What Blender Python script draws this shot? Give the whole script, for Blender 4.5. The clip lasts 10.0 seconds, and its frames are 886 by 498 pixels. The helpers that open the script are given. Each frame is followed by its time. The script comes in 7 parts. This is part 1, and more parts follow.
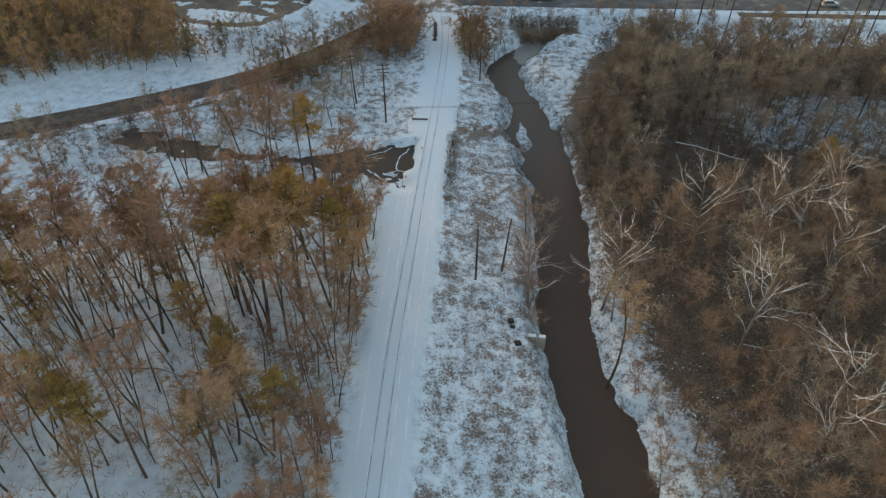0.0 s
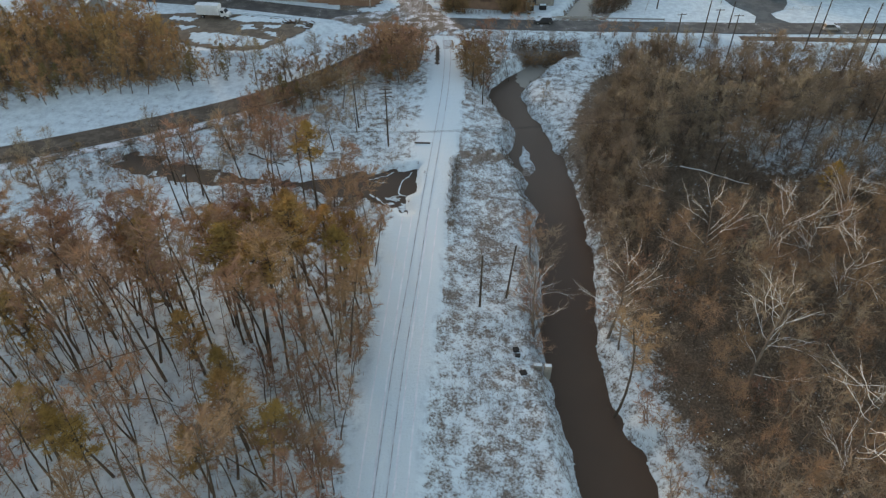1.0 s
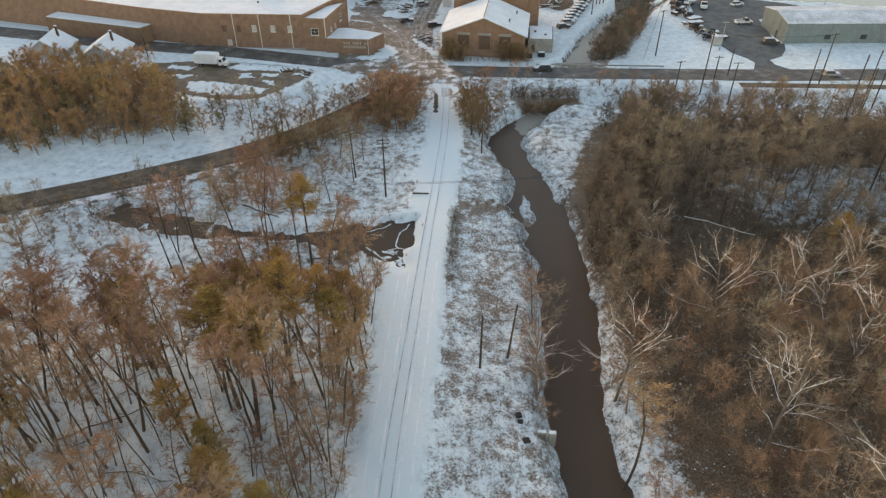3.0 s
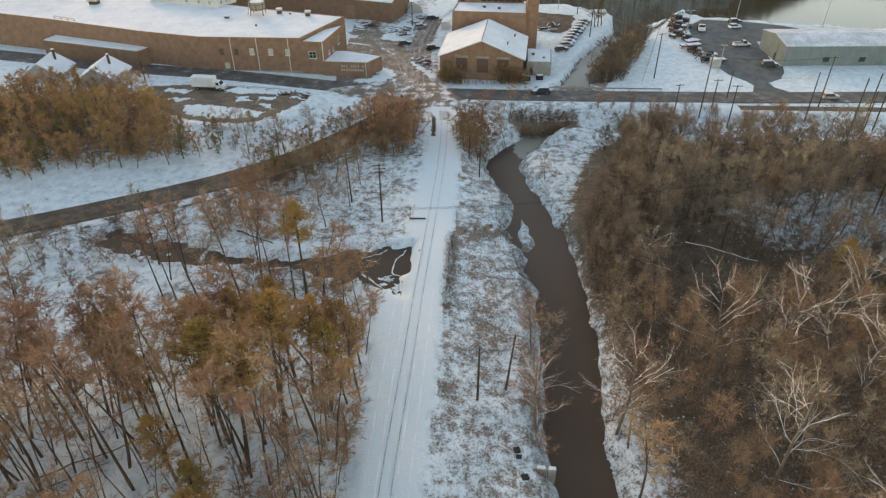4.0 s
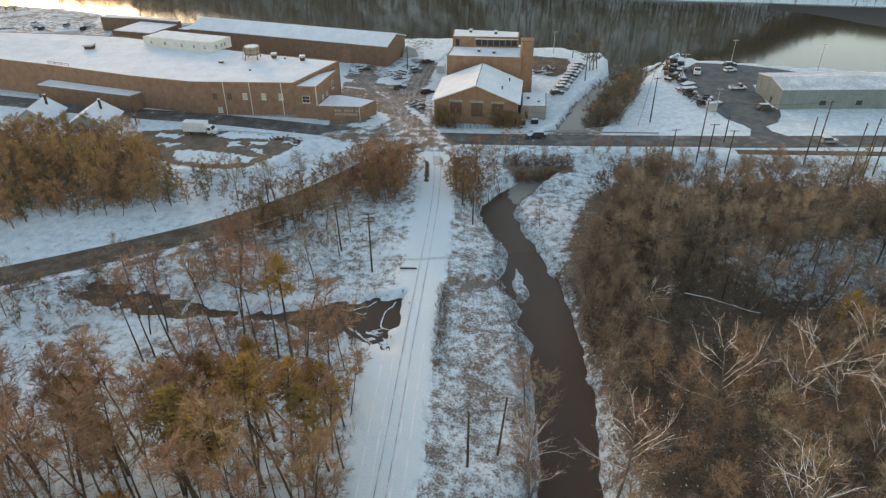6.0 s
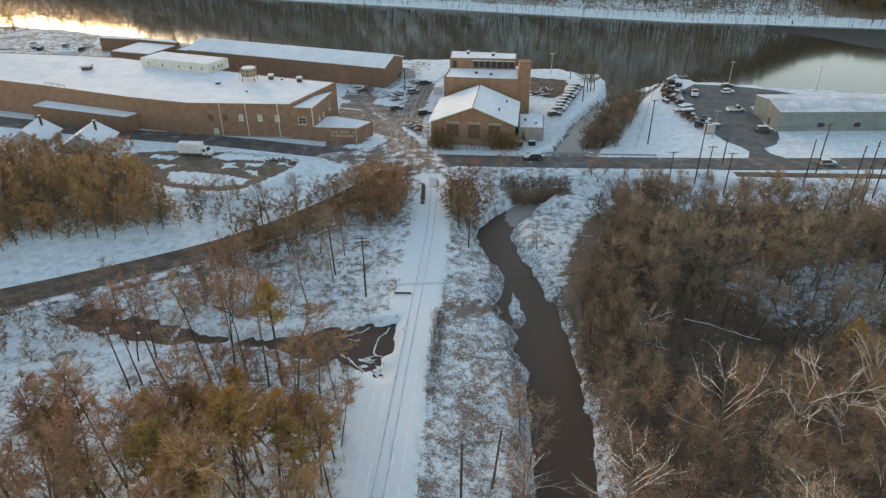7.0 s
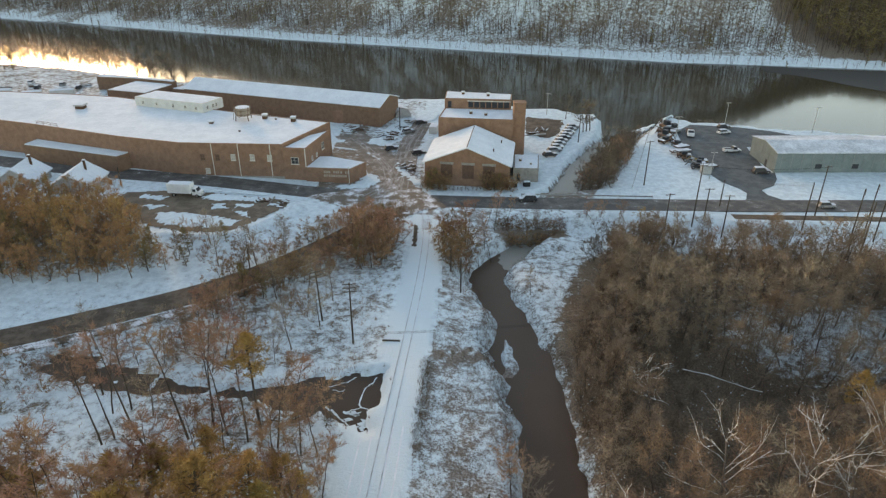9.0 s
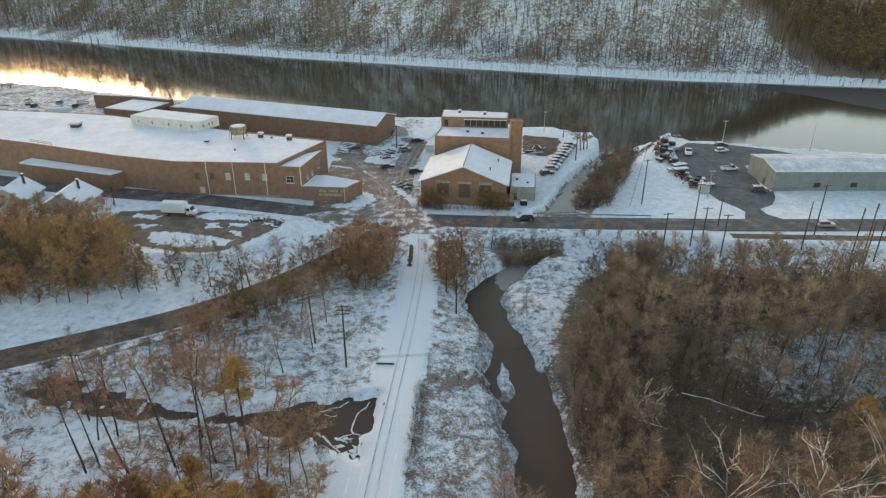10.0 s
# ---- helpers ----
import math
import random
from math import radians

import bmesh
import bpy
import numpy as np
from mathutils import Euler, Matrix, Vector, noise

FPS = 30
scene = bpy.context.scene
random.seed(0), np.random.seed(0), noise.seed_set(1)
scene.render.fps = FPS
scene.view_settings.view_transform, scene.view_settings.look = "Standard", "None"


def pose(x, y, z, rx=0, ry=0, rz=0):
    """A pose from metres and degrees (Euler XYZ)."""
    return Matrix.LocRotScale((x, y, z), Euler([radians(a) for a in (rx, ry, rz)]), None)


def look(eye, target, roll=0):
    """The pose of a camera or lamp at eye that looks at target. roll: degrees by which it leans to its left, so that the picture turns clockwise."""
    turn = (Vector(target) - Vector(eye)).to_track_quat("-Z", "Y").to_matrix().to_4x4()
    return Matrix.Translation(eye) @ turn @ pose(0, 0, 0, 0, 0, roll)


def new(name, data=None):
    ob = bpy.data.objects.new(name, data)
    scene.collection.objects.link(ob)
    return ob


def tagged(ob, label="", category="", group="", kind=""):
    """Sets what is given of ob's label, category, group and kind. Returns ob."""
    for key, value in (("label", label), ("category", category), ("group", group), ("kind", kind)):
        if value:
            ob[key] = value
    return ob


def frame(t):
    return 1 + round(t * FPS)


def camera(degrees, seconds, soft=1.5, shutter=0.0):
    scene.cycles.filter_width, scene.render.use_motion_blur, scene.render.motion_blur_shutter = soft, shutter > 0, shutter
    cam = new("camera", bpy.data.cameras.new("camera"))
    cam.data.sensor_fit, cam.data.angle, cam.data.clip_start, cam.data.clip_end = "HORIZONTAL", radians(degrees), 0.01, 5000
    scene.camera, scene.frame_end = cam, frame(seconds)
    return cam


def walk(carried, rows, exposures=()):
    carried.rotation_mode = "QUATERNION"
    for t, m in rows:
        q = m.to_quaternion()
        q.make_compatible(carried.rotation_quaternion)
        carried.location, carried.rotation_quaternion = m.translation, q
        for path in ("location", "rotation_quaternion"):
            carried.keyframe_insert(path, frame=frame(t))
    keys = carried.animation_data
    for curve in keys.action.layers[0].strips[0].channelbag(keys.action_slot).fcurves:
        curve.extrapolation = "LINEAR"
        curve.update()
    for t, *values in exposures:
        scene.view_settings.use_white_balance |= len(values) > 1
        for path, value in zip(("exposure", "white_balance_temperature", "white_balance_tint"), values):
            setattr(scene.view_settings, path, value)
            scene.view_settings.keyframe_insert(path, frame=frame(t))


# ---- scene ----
cam = camera(68.0, 10.0, soft=1.3)
PATH = [
    (0, (0.203, 1.1, 67.741), (0.229, 2.607, 66.426), 0.3),
    (0.5, (-0.075, 1.964, 67.709), (-0.05, 3.489, 66.416), 0.3),
    (1, (-0.294, 2.919, 67.694), (-0.268, 4.463, 66.423), 0.3),
    (1.5, (-0.346, 3.945, 67.691), (-0.321, 5.507, 66.443), 0.2),
    (2, (-0.304, 5.101, 67.688), (-0.278, 6.681, 66.462), 0.2),
    (2.5, (-0.126, 6.304, 67.674), (-0.101, 7.902, 66.471), 0.1),
    (4, (0.654, 9.944, 67.672), (0.68, 11.592, 66.538), 0.0),
    (4.5, (1.002, 11.168, 67.716), (1.028, 12.831, 66.605), 0.0),
    (5, (1.439, 12.328, 67.751), (1.464, 14.006, 66.663), -0.0),
    (5.5, (1.919, 13.47, 67.762), (1.945, 15.163, 66.697), -0.1),
    (7, (3.244, 16.736, 67.875), (3.272, 18.471, 66.881), 0.0),
    (7.5, (3.708, 17.754, 67.902), (3.737, 19.502, 66.931), 0.1),
    (8, (4.169, 18.754, 67.924), (4.199, 20.515, 66.976), 0.1),
    (8.5, (4.575, 19.688, 67.945), (4.606, 21.462, 67.021), 0.1),
    (9, (5.001, 20.651, 67.959), (5.031, 22.436, 67.058), 0.2),
    (9.5, (5.419, 21.611, 67.972), (5.45, 23.408, 67.093), 0.2),
    (10, (5.803, 22.616, 67.977), (5.836, 24.423, 67.12), 0.2),
]
walk(cam, [(t, look(eye, target, roll)) for t, eye, target, roll in PATH],
     [(0.0, 1.67, 9000, 16), (1.5, 1.82, 9400, 18), (2.5, 2.0, 10400, 21), (5.0, 1.94, 9900, 19), (7.5, 1.82, 9200, 17), (10.0, 1.86, 9400, 17)])

# ---- sky and sun: low winter sun ahead, over the far hill ----
SUN_AZ, SUN_EL = radians(-28.0), radians(10.0)
world = bpy.data.worlds.new("winter_sky")
scene.world = world
world.use_nodes = True
wn = world.node_tree
sky = wn.nodes.new("ShaderNodeTexSky")
sky.sky_type = "NISHITA"
sky.sun_disc = False
sky.sun_elevation, sky.sun_rotation = SUN_EL, SUN_AZ
sky.dust_density, sky.ozone_density = 0.4, 1.5
wn.links.new(sky.outputs[0], wn.nodes["Background"].inputs["Color"])
wn.nodes["Background"].inputs["Strength"].default_value = 0.15
sun_dir = Vector((math.sin(SUN_AZ) * math.cos(SUN_EL), math.cos(SUN_AZ) * math.cos(SUN_EL), math.sin(SUN_EL)))
sun = new("sun", bpy.data.lights.new("sun", "SUN"))
sun.data.energy, sun.data.angle, sun.data.color = 0.62, radians(10.0), (1.0, 0.72, 0.46)
sun.matrix_world = look(sun_dir * 300, (0, 0, 0))

# ---- materials ----
def material(name, build, rough=0.8, metal=0.0, spec=0.3):
    """A node material; build(tree, nodes, link) returns the colour socket and, if any, the bump height socket with its strength."""
    m = bpy.data.materials.new(name)
    m.use_nodes = True
    tree = m.node_tree
    b = tree.nodes["Principled BSDF"]
    b.inputs["Roughness"].default_value = rough
    b.inputs["Metallic"].default_value = metal
    b.inputs["Specular IOR Level"].default_value = spec
    col, bump = build(tree)
    tree.links.new(col, b.inputs["Base Color"])
    if bump:
        n = tree.nodes.new("ShaderNodeBump")
        n.inputs["Strength"].default_value, n.inputs["Distance"].default_value = bump[1], bump[2]
        tree.links.new(bump[0], n.inputs["Height"])
        tree.links.new(n.outputs[0], b.inputs["Normal"])
    return m


def coords(tree, stretch=(1, 1, 1), source="Object"):
    c = tree.nodes.new("ShaderNodeTexCoord")
    mp = tree.nodes.new("ShaderNodeMapping")
    mp.inputs["Scale"].default_value = stretch
    tree.links.new(c.outputs[source], mp.inputs[0])
    return mp.outputs[0]


def noisy(tree, scale, detail=4.0, vec=None, rough=0.6):
    n = tree.nodes.new("ShaderNodeTexNoise")
    n.inputs["Scale"].default_value, n.inputs["Detail"].default_value, n.inputs["Roughness"].default_value = scale, detail, rough
    tree.links.new(vec or coords(tree), n.inputs["Vector"])
    return n.outputs["Fac"]


def sums(tree, op, a, b):
    n = tree.nodes.new("ShaderNodeMath")
    n.operation = op
    for i, v in enumerate((a, b)):
        if isinstance(v, (int, float)):
            n.inputs[i].default_value = v
        else:
            tree.links.new(v, n.inputs[i])
    return n.outputs[0]


def ramp(tree, fac, lo, hi):
    n = tree.nodes.new("ShaderNodeMapRange")
    n.interpolation_type = "SMOOTHSTEP"
    n.inputs["From Min"].default_value, n.inputs["From Max"].default_value = lo, hi
    tree.links.new(fac, n.inputs["Value"])
    return n.outputs[0]


def blend(tree, fac, a, b):
    n = tree.nodes.new("ShaderNodeMix")
    n.data_type = "RGBA"
    if isinstance(fac, (int, float)):
        n.inputs[0].default_value = fac
    else:
        tree.links.new(fac, n.inputs[0])
    for i, v in ((6, a), (7, b)):
        if isinstance(v, tuple):
            n.inputs[i].default_value = (*v, 1)
        else:
            tree.links.new(v, n.inputs[i])
    return n.outputs[2]


def plain(name, a, b, scale=3.0, rough=0.8, metal=0.0, bump=0.2, spec=0.3, stretch=(1, 1, 1), vary=0.0, dist=0.02):
    """Two tones mixed by noise at two scales; vary: how far objects differ from one another."""
    def build(tree):
        v = coords(tree, stretch)
        f = sums(tree, "ADD", sums(tree, "MULTIPLY", noisy(tree, scale, 5, v), 0.6), sums(tree, "MULTIPLY", noisy(tree, scale * 7, 3, v), 0.4))
        col = blend(tree, ramp(tree, f, 0.35, 0.65), a, b)
        if vary:
            info = tree.nodes.new("ShaderNodeObjectInfo")
            hs = tree.nodes.new("ShaderNodeHueSaturation")
            tree.links.new(col, hs.inputs["Color"])
            tree.links.new(sums(tree, "ADD", sums(tree, "MULTIPLY", info.outputs["Random"], vary), 1 - vary / 2), hs.inputs["Value"])
            other = sums(tree, "FRACT", sums(tree, "MULTIPLY", info.outputs["Random"], 7.31), 0)
            tree.links.new(sums(tree, "ADD", sums(tree, "MULTIPLY", other, 0.05 * vary), 0.5 - 0.025 * vary), hs.inputs["Hue"])
            col = hs.outputs[0]
        return col, (noisy(tree, scale * 9, 3, v), bump, dist) if bump else None
    return material(name, build, rough, metal, spec)


SNOW_A, SNOW_B = (0.475, 0.56, 0.60), (0.615, 0.71, 0.745)
snow_mat = plain("snow", SNOW_A, SNOW_B, 0.8, 0.9, bump=0.35, spec=0.12, dist=0.05)
roof_snow = plain("roof_snow", (0.54, 0.59, 0.635), (0.66, 0.705, 0.745), 0.18, 0.95, bump=0.25, spec=0.08, dist=0.04)

roof_thin = plain("thin_roof_snow", (0.36, 0.40, 0.43), (0.62, 0.665, 0.71), 0.22, 0.9, bump=0.2, spec=0.1, dist=0.03)


def ground_build(tree):
    at = tree.nodes.new("ShaderNodeAttribute")
    at.attribute_name = "snow"
    tone = tree.nodes.new("ShaderNodeAttribute")
    tone.attribute_name = "straw"
    v = coords(tree)
    big, mid, fine = noisy(tree, 0.16, 3, v), noisy(tree, 0.62, 4, v, 0.7), noisy(tree, 3.2, 3, v, 0.7)
    n = sums(tree, "ADD", sums(tree, "ADD", sums(tree, "MULTIPLY", big, 0.18), sums(tree, "MULTIPLY", mid, 0.48)), sums(tree, "MULTIPLY", fine, 0.34))
    cover = ramp(tree, sums(tree, "SUBTRACT", n, sums(tree, "SUBTRACT", 1.0, at.outputs["Fac"])), -0.085, 0.06)
    litter = blend(tree, ramp(tree, fine, 0.35, 0.65), (0.085, 0.062, 0.044), (0.20, 0.145, 0.10))
    straw = blend(tree, ramp(tree, fine, 0.35, 0.65), (0.15, 0.125, 0.11), (0.33, 0.285, 0.25))
    bare = blend(tree, tone.outputs["Fac"], litter, straw)
    white = blend(tree, ramp(tree, mid, 0.35, 0.65), SNOW_A, SNOW_B)
    white = blend(tree, ramp(tree, at.outputs["Fac"], 0.7, 0.95), white, (0.575, 0.665, 0.70))
    return blend(tree, cover, bare, white), (n, 0.9, 0.4)


ground_mat = material("ground", ground_build, 0.85, 0.0, 0.2)


def road_build(slush, tones=((0.030, 0.028, 0.027), (0.06, 0.055, 0.05)), damp=(0.085, 0.073, 0.063)):
    def build(tree):
        v = coords(tree)
        f = noisy(tree, 0.35, 5, v, 0.65)
        g = noisy(tree, 3.0, 4, v, 0.7)
        tar = blend(tree, ramp(tree, g, 0.3, 0.7), tones[0], tones[1])
        wet = blend(tree, ramp(tree, f, 0.42, 0.6), tar, damp)
        n = sums(tree, "ADD", sums(tree, "MULTIPLY", f, 0.6), sums(tree, "MULTIPLY", g, 0.4))
        return blend(tree, ramp(tree, n, 1 - slush - 0.04, 1 - slush + 0.04), wet, (0.62, 0.64, 0.68)), (g, 0.3, 0.03)
    return build


asphalt = material("asphalt", road_build(0.33, ((0.072, 0.055, 0.043), (0.112, 0.087, 0.068)), (0.145, 0.112, 0.087)), 0.9, 0.0, 0.12)
shoulder_mat = material("slushy_shoulder", road_build(0.50, ((0.10, 0.085, 0.07), (0.16, 0.135, 0.112)), (0.22, 0.185, 0.155)), 0.9, 0.0, 0.12)
gravel = material("bare_gravel", road_build(0.33, ((0.10, 0.076, 0.056), (0.16, 0.122, 0.092)), (0.18, 0.138, 0.105)), 0.9, 0.0, 0.15)
slushy = material("slushy_asphalt", road_build(0.46, ((0.12, 0.095, 0.074), (0.18, 0.145, 0.115)), (0.20, 0.16, 0.127)), 0.85, 0.0, 0.2)
salted = material("salted_asphalt", road_build(0.37, ((0.062, 0.059, 0.056), (0.10, 0.095, 0.088)), (0.13, 0.121, 0.113)), 0.8, 0.0, 0.25)
yard_tar = material("yard_asphalt", road_build(0.33, ((0.056, 0.065, 0.067), (0.090, 0.101, 0.104)), (0.108, 0.117, 0.119)), 0.8, 0.0, 0.25)


def water_build(a, b, ripple=0.035):
    def build(tree):
        v = coords(tree)
        return blend(tree, noisy(tree, 0.05, 3, v), a, b), (noisy(tree, 1.3, 3, coords(tree, (1, 0.5, 1))), ripple, 0.05)
    return build


creek_mat = material("creek_water", water_build((0.068, 0.044, 0.031), (0.104, 0.069, 0.049)), 0.32, 0.0, 0.10)
river_mat = material("river_water", water_build((0.030, 0.027, 0.018), (0.050, 0.043, 0.028), 0.012), 0.075, 0.0, 0.4)
ice_mat = material("dark_ice", water_build((0.05, 0.036, 0.028), (0.085, 0.063, 0.05)), 0.45, 0.0, 0.05)
skim_ice = material("skim_ice", water_build((0.045, 0.04, 0.034), (0.06, 0.053, 0.045)), 0.6, 0.0, 0.1)
pale_ice = material("pale_creek_ice", water_build((0.22, 0.21, 0.185), (0.31, 0.295, 0.26)), 0.45, 0.0, 0.25)
brick_mat = plain("red_brown_brick", (0.20, 0.112, 0.076), (0.285, 0.165, 0.112), 0.7, 0.85, bump=0.3)
brick_dark = plain("dark_brick", (0.16, 0.095, 0.065), (0.23, 0.135, 0.09), 0.7, 0.85, bump=0.3)
tan_metal = plain("grey_metal_cladding", (0.125, 0.162, 0.164), (0.17, 0.212, 0.213), 0.4, 0.5, bump=0.1)
rib_metal = plain("seam_metal", (0.17, 0.195, 0.19), (0.23, 0.25, 0.245), 0.4, 0.5, bump=0.1)
boarded = plain("boarded_window", (0.10, 0.058, 0.042), (0.15, 0.088, 0.064), 1.2, 0.8)
white_clad = plain("white_siding", (0.46, 0.46, 0.44), (0.57, 0.57, 0.55), 0.5, 0.6, bump=0.1)
house_paint = plain("weathered_house_paint", (0.30, 0.30, 0.285), (0.40, 0.40, 0.38), 0.6, 0.7, bump=0.1)
trim_mat = plain("pale_trim", (0.5, 0.47, 0.42), (0.62, 0.58, 0.52), 2.0, 0.6)
dark_glass = plain("dark_window_glass", (0.02, 0.024, 0.03), (0.04, 0.045, 0.05), 0.6, 0.4, bump=0.0, spec=0.25)
concrete = plain("weathered_concrete", (0.20, 0.185, 0.165), (0.32, 0.30, 0.27), 0.8, 0.85)
steel = plain("galvanised_steel", (0.35, 0.35, 0.34), (0.48, 0.48, 0.47), 2.0, 0.45, 0.7, 0.1)
rust = plain("rusty_steel", (0.07, 0.04, 0.028), (0.14, 0.075, 0.045), 2.0, 0.7, 0.3)
rail_steel = plain("snow_dusted_rail", (0.17, 0.165, 0.165), (0.58, 0.62, 0.66), 0.35, 0.7, 0.0)
pole_wood = plain("tarred_pole_wood", (0.04, 0.03, 0.024), (0.10, 0.075, 0.055), 2.0, 0.85, stretch=(1, 1, 0.15))
groove_mat = plain("packed_snow_groove", (0.34, 0.35, 0.37), (0.60, 0.65, 0.70), 0.35, 0.9)
tie_wood = plain("tie_wood", (0.035, 0.028, 0.024), (0.08, 0.06, 0.048), 2.0, 0.9)
tie_snowy = plain("snow_dusted_tie", (0.10, 0.085, 0.075), (0.52, 0.56, 0.60), 0.8, 0.9)
bark_grey = plain("grey_brown_bark", (0.09, 0.07, 0.055), (0.20, 0.155, 0.125), 1.2, 0.9, stretch=(1, 1, 0.25), vary=0.5)
bark_dark = plain("dark_bark", (0.05, 0.038, 0.03), (0.12, 0.088, 0.066), 1.2, 0.9, stretch=(1, 1, 0.25), vary=0.4)
bark_pale = plain("pale_snow_lined_bark", (0.76, 0.73, 0.69), (0.93, 0.92, 0.90), 0.5, 0.8, stretch=(1, 1, 0.3), vary=0.2)
twig_brown = plain("brown_twigs", (0.255, 0.148, 0.093), (0.405, 0.243, 0.155), 0.4, 0.9, bump=0, vary=0.5)
twig_rust = plain("rust_brown_leaves", (0.265, 0.145, 0.09), (0.41, 0.232, 0.148), 0.4, 0.9, bump=0, vary=0.5)
twig_oak = plain("withered_oak_leaves", (0.20, 0.115, 0.062), (0.34, 0.20, 0.11), 0.4, 0.9, bump=0, vary=0.5)
twig_gold = plain("golden_brown_twigs", (0.295, 0.165, 0.077), (0.455, 0.27, 0.127), 0.4, 0.9, bump=0, vary=0.5)
# darkened brown: holds the wood's deep shade; also serves dark brush and hill
twig_dim = plain("dark_and_shaded_twigs", (0.11, 0.082, 0.058), (0.21, 0.155, 0.11), 0.4, 0.9, bump=0, vary=0.5)
twig_grey = plain("grey_twigs", (0.23, 0.172, 0.12), (0.38, 0.285, 0.20), 0.4, 0.9, bump=0, vary=0.4)
# warmer copy of the hazy twigs; low sun's glow is in the colour
twig_russet = plain("sunlit_russet_twigs", (0.215, 0.132, 0.082), (0.33, 0.208, 0.13), 0.4, 0.9, bump=0, vary=0.2)
twig_haze = plain("hazy_brown_twigs", (0.185, 0.132, 0.092), (0.295, 0.213, 0.15), 0.4, 0.9, bump=0, vary=0.2)
needles = plain("olive_pine_needles", (0.275, 0.16, 0.055), (0.445, 0.268, 0.093), 0.5, 0.8, bump=0, vary=0.4)
cedar = plain("dark_evergreen_needles", (0.15, 0.11, 0.05), (0.27, 0.20, 0.09), 0.5, 0.85, bump=0, vary=0.4)
weed_mat = plain("dead_weed_stalks", (0.13, 0.095, 0.07), (0.28, 0.21, 0.15), 0.5, 0.9, bump=0)
rubber = plain("black_rubber", (0.015, 0.015, 0.015), (0.03, 0.03, 0.03), 4, 0.8)
paint_white = plain("white_vehicle_paint", (0.62, 0.62, 0.61), (0.74, 0.74, 0.73), 0.6, 0.5, bump=0, spec=0.3)
paint_dark = plain("dark_vehicle_paint", (0.02, 0.02, 0.024), (0.045, 0.045, 0.05), 0.6, 0.5, bump=0, spec=0.3)
lamp_red = plain("dark_red_lamp", (0.03, 0.006, 0.005), (0.05, 0.01, 0.008), 0.6, 0.9, bump=0, spec=0.1)
paint_grey = plain("silver_vehicle_paint", (0.20, 0.21, 0.22), (0.30, 0.31, 0.32), 0.6, 0.5, 0.2, bump=0, spec=0.3)
paint_yellow = plain("yellow_machine_paint", (0.22, 0.15, 0.05), (0.34, 0.24, 0.09), 1.5, 0.5, bump=0)
orange_paint = plain("faded_machine_paint", (0.15, 0.075, 0.045), (0.24, 0.13, 0.08), 1.5, 0.5, bump=0)

# ---- mesh helpers ----
class Shape:
    """Vertices and faces of one mesh."""
    def __init__(self):
        self.v, self.f = [], []

    def add(self, verts, faces):
        n = len(self.v)
        self.v.extend(verts)
        self.f.extend(tuple(i + n for i in f) for f in faces)

    def box(self, x0, y0, z0, x1, y1, z1):
        self.add([(x0, y0, z0), (x1, y0, z0), (x1, y1, z0), (x0, y1, z0), (x0, y0, z1), (x1, y0, z1), (x1, y1, z1), (x0, y1, z1)],
                 [(3, 2, 1, 0), (4, 5, 6, 7), (0, 1, 5, 4), (1, 2, 6, 5), (2, 3, 7, 6), (3, 0, 4, 7)])

    def prism(self, pts, z0, z1):
        """An upright prism on a footprint that runs counter-clockwise."""
        n = len(pts)
        self.add([(x, y, z0) for x, y in pts] + [(x, y, z1) for x, y in pts],
                 [tuple(range(n - 1, -1, -1)), tuple(range(n, 2 * n))] + [(i, (i + 1) % n, (i + 1) % n + n, i + n) for i in range(n)])

    def tube(self, a, b, r0, r1, n=6, cap=True):
        a, b = Vector(a), Vector(b)
        d = (b - a).normalized()
        u = d.orthogonal().normalized()
        w = d.cross(u)
        ring = [(math.cos(2 * math.pi * i / n), math.sin(2 * math.pi * i / n)) for i in range(n)]
        verts = [tuple(a + r0 * (c * u + s * w)) for c, s in ring] + [tuple(b + r1 * (c * u + s * w)) for c, s in ring]
        faces = [(i, (i + 1) % n, (i + 1) % n + n, i + n) for i in range(n)]
        if cap:
            faces += [tuple(range(n - 1, -1, -1)), tuple(range(n, 2 * n))]
        self.add(verts, faces)

    def quad(self, a, b, c, d):
        self.add([tuple(a), tuple(b), tuple(c), tuple(d)], [(0, 1, 2, 3)])

    def mesh(self, name, mat, smooth=False):
        me = bpy.data.meshes.new(name)
        me.from_pydata(self.v, [], self.f)
        me.materials.append(mat)
        if smooth:
            me.shade_smooth()
        return me


def part(name, shape, mat, parent, label="", smooth=False, bevel=0.0):
    ob = new(name, shape.mesh(name, mat, smooth))
    ob.parent = parent
    if label:
        tagged(ob, label)
    if bevel:
        b = ob.modifiers.new("bevel", "BEVEL")
        b.width, b.segments, b.limit_method = bevel, 2, "ANGLE"
    return ob


def solid(name, shape, mat, label, category, kind="", group="", smooth=False):
    return tagged(new(name, shape.mesh(name, mat, smooth)), label, category, group, kind)


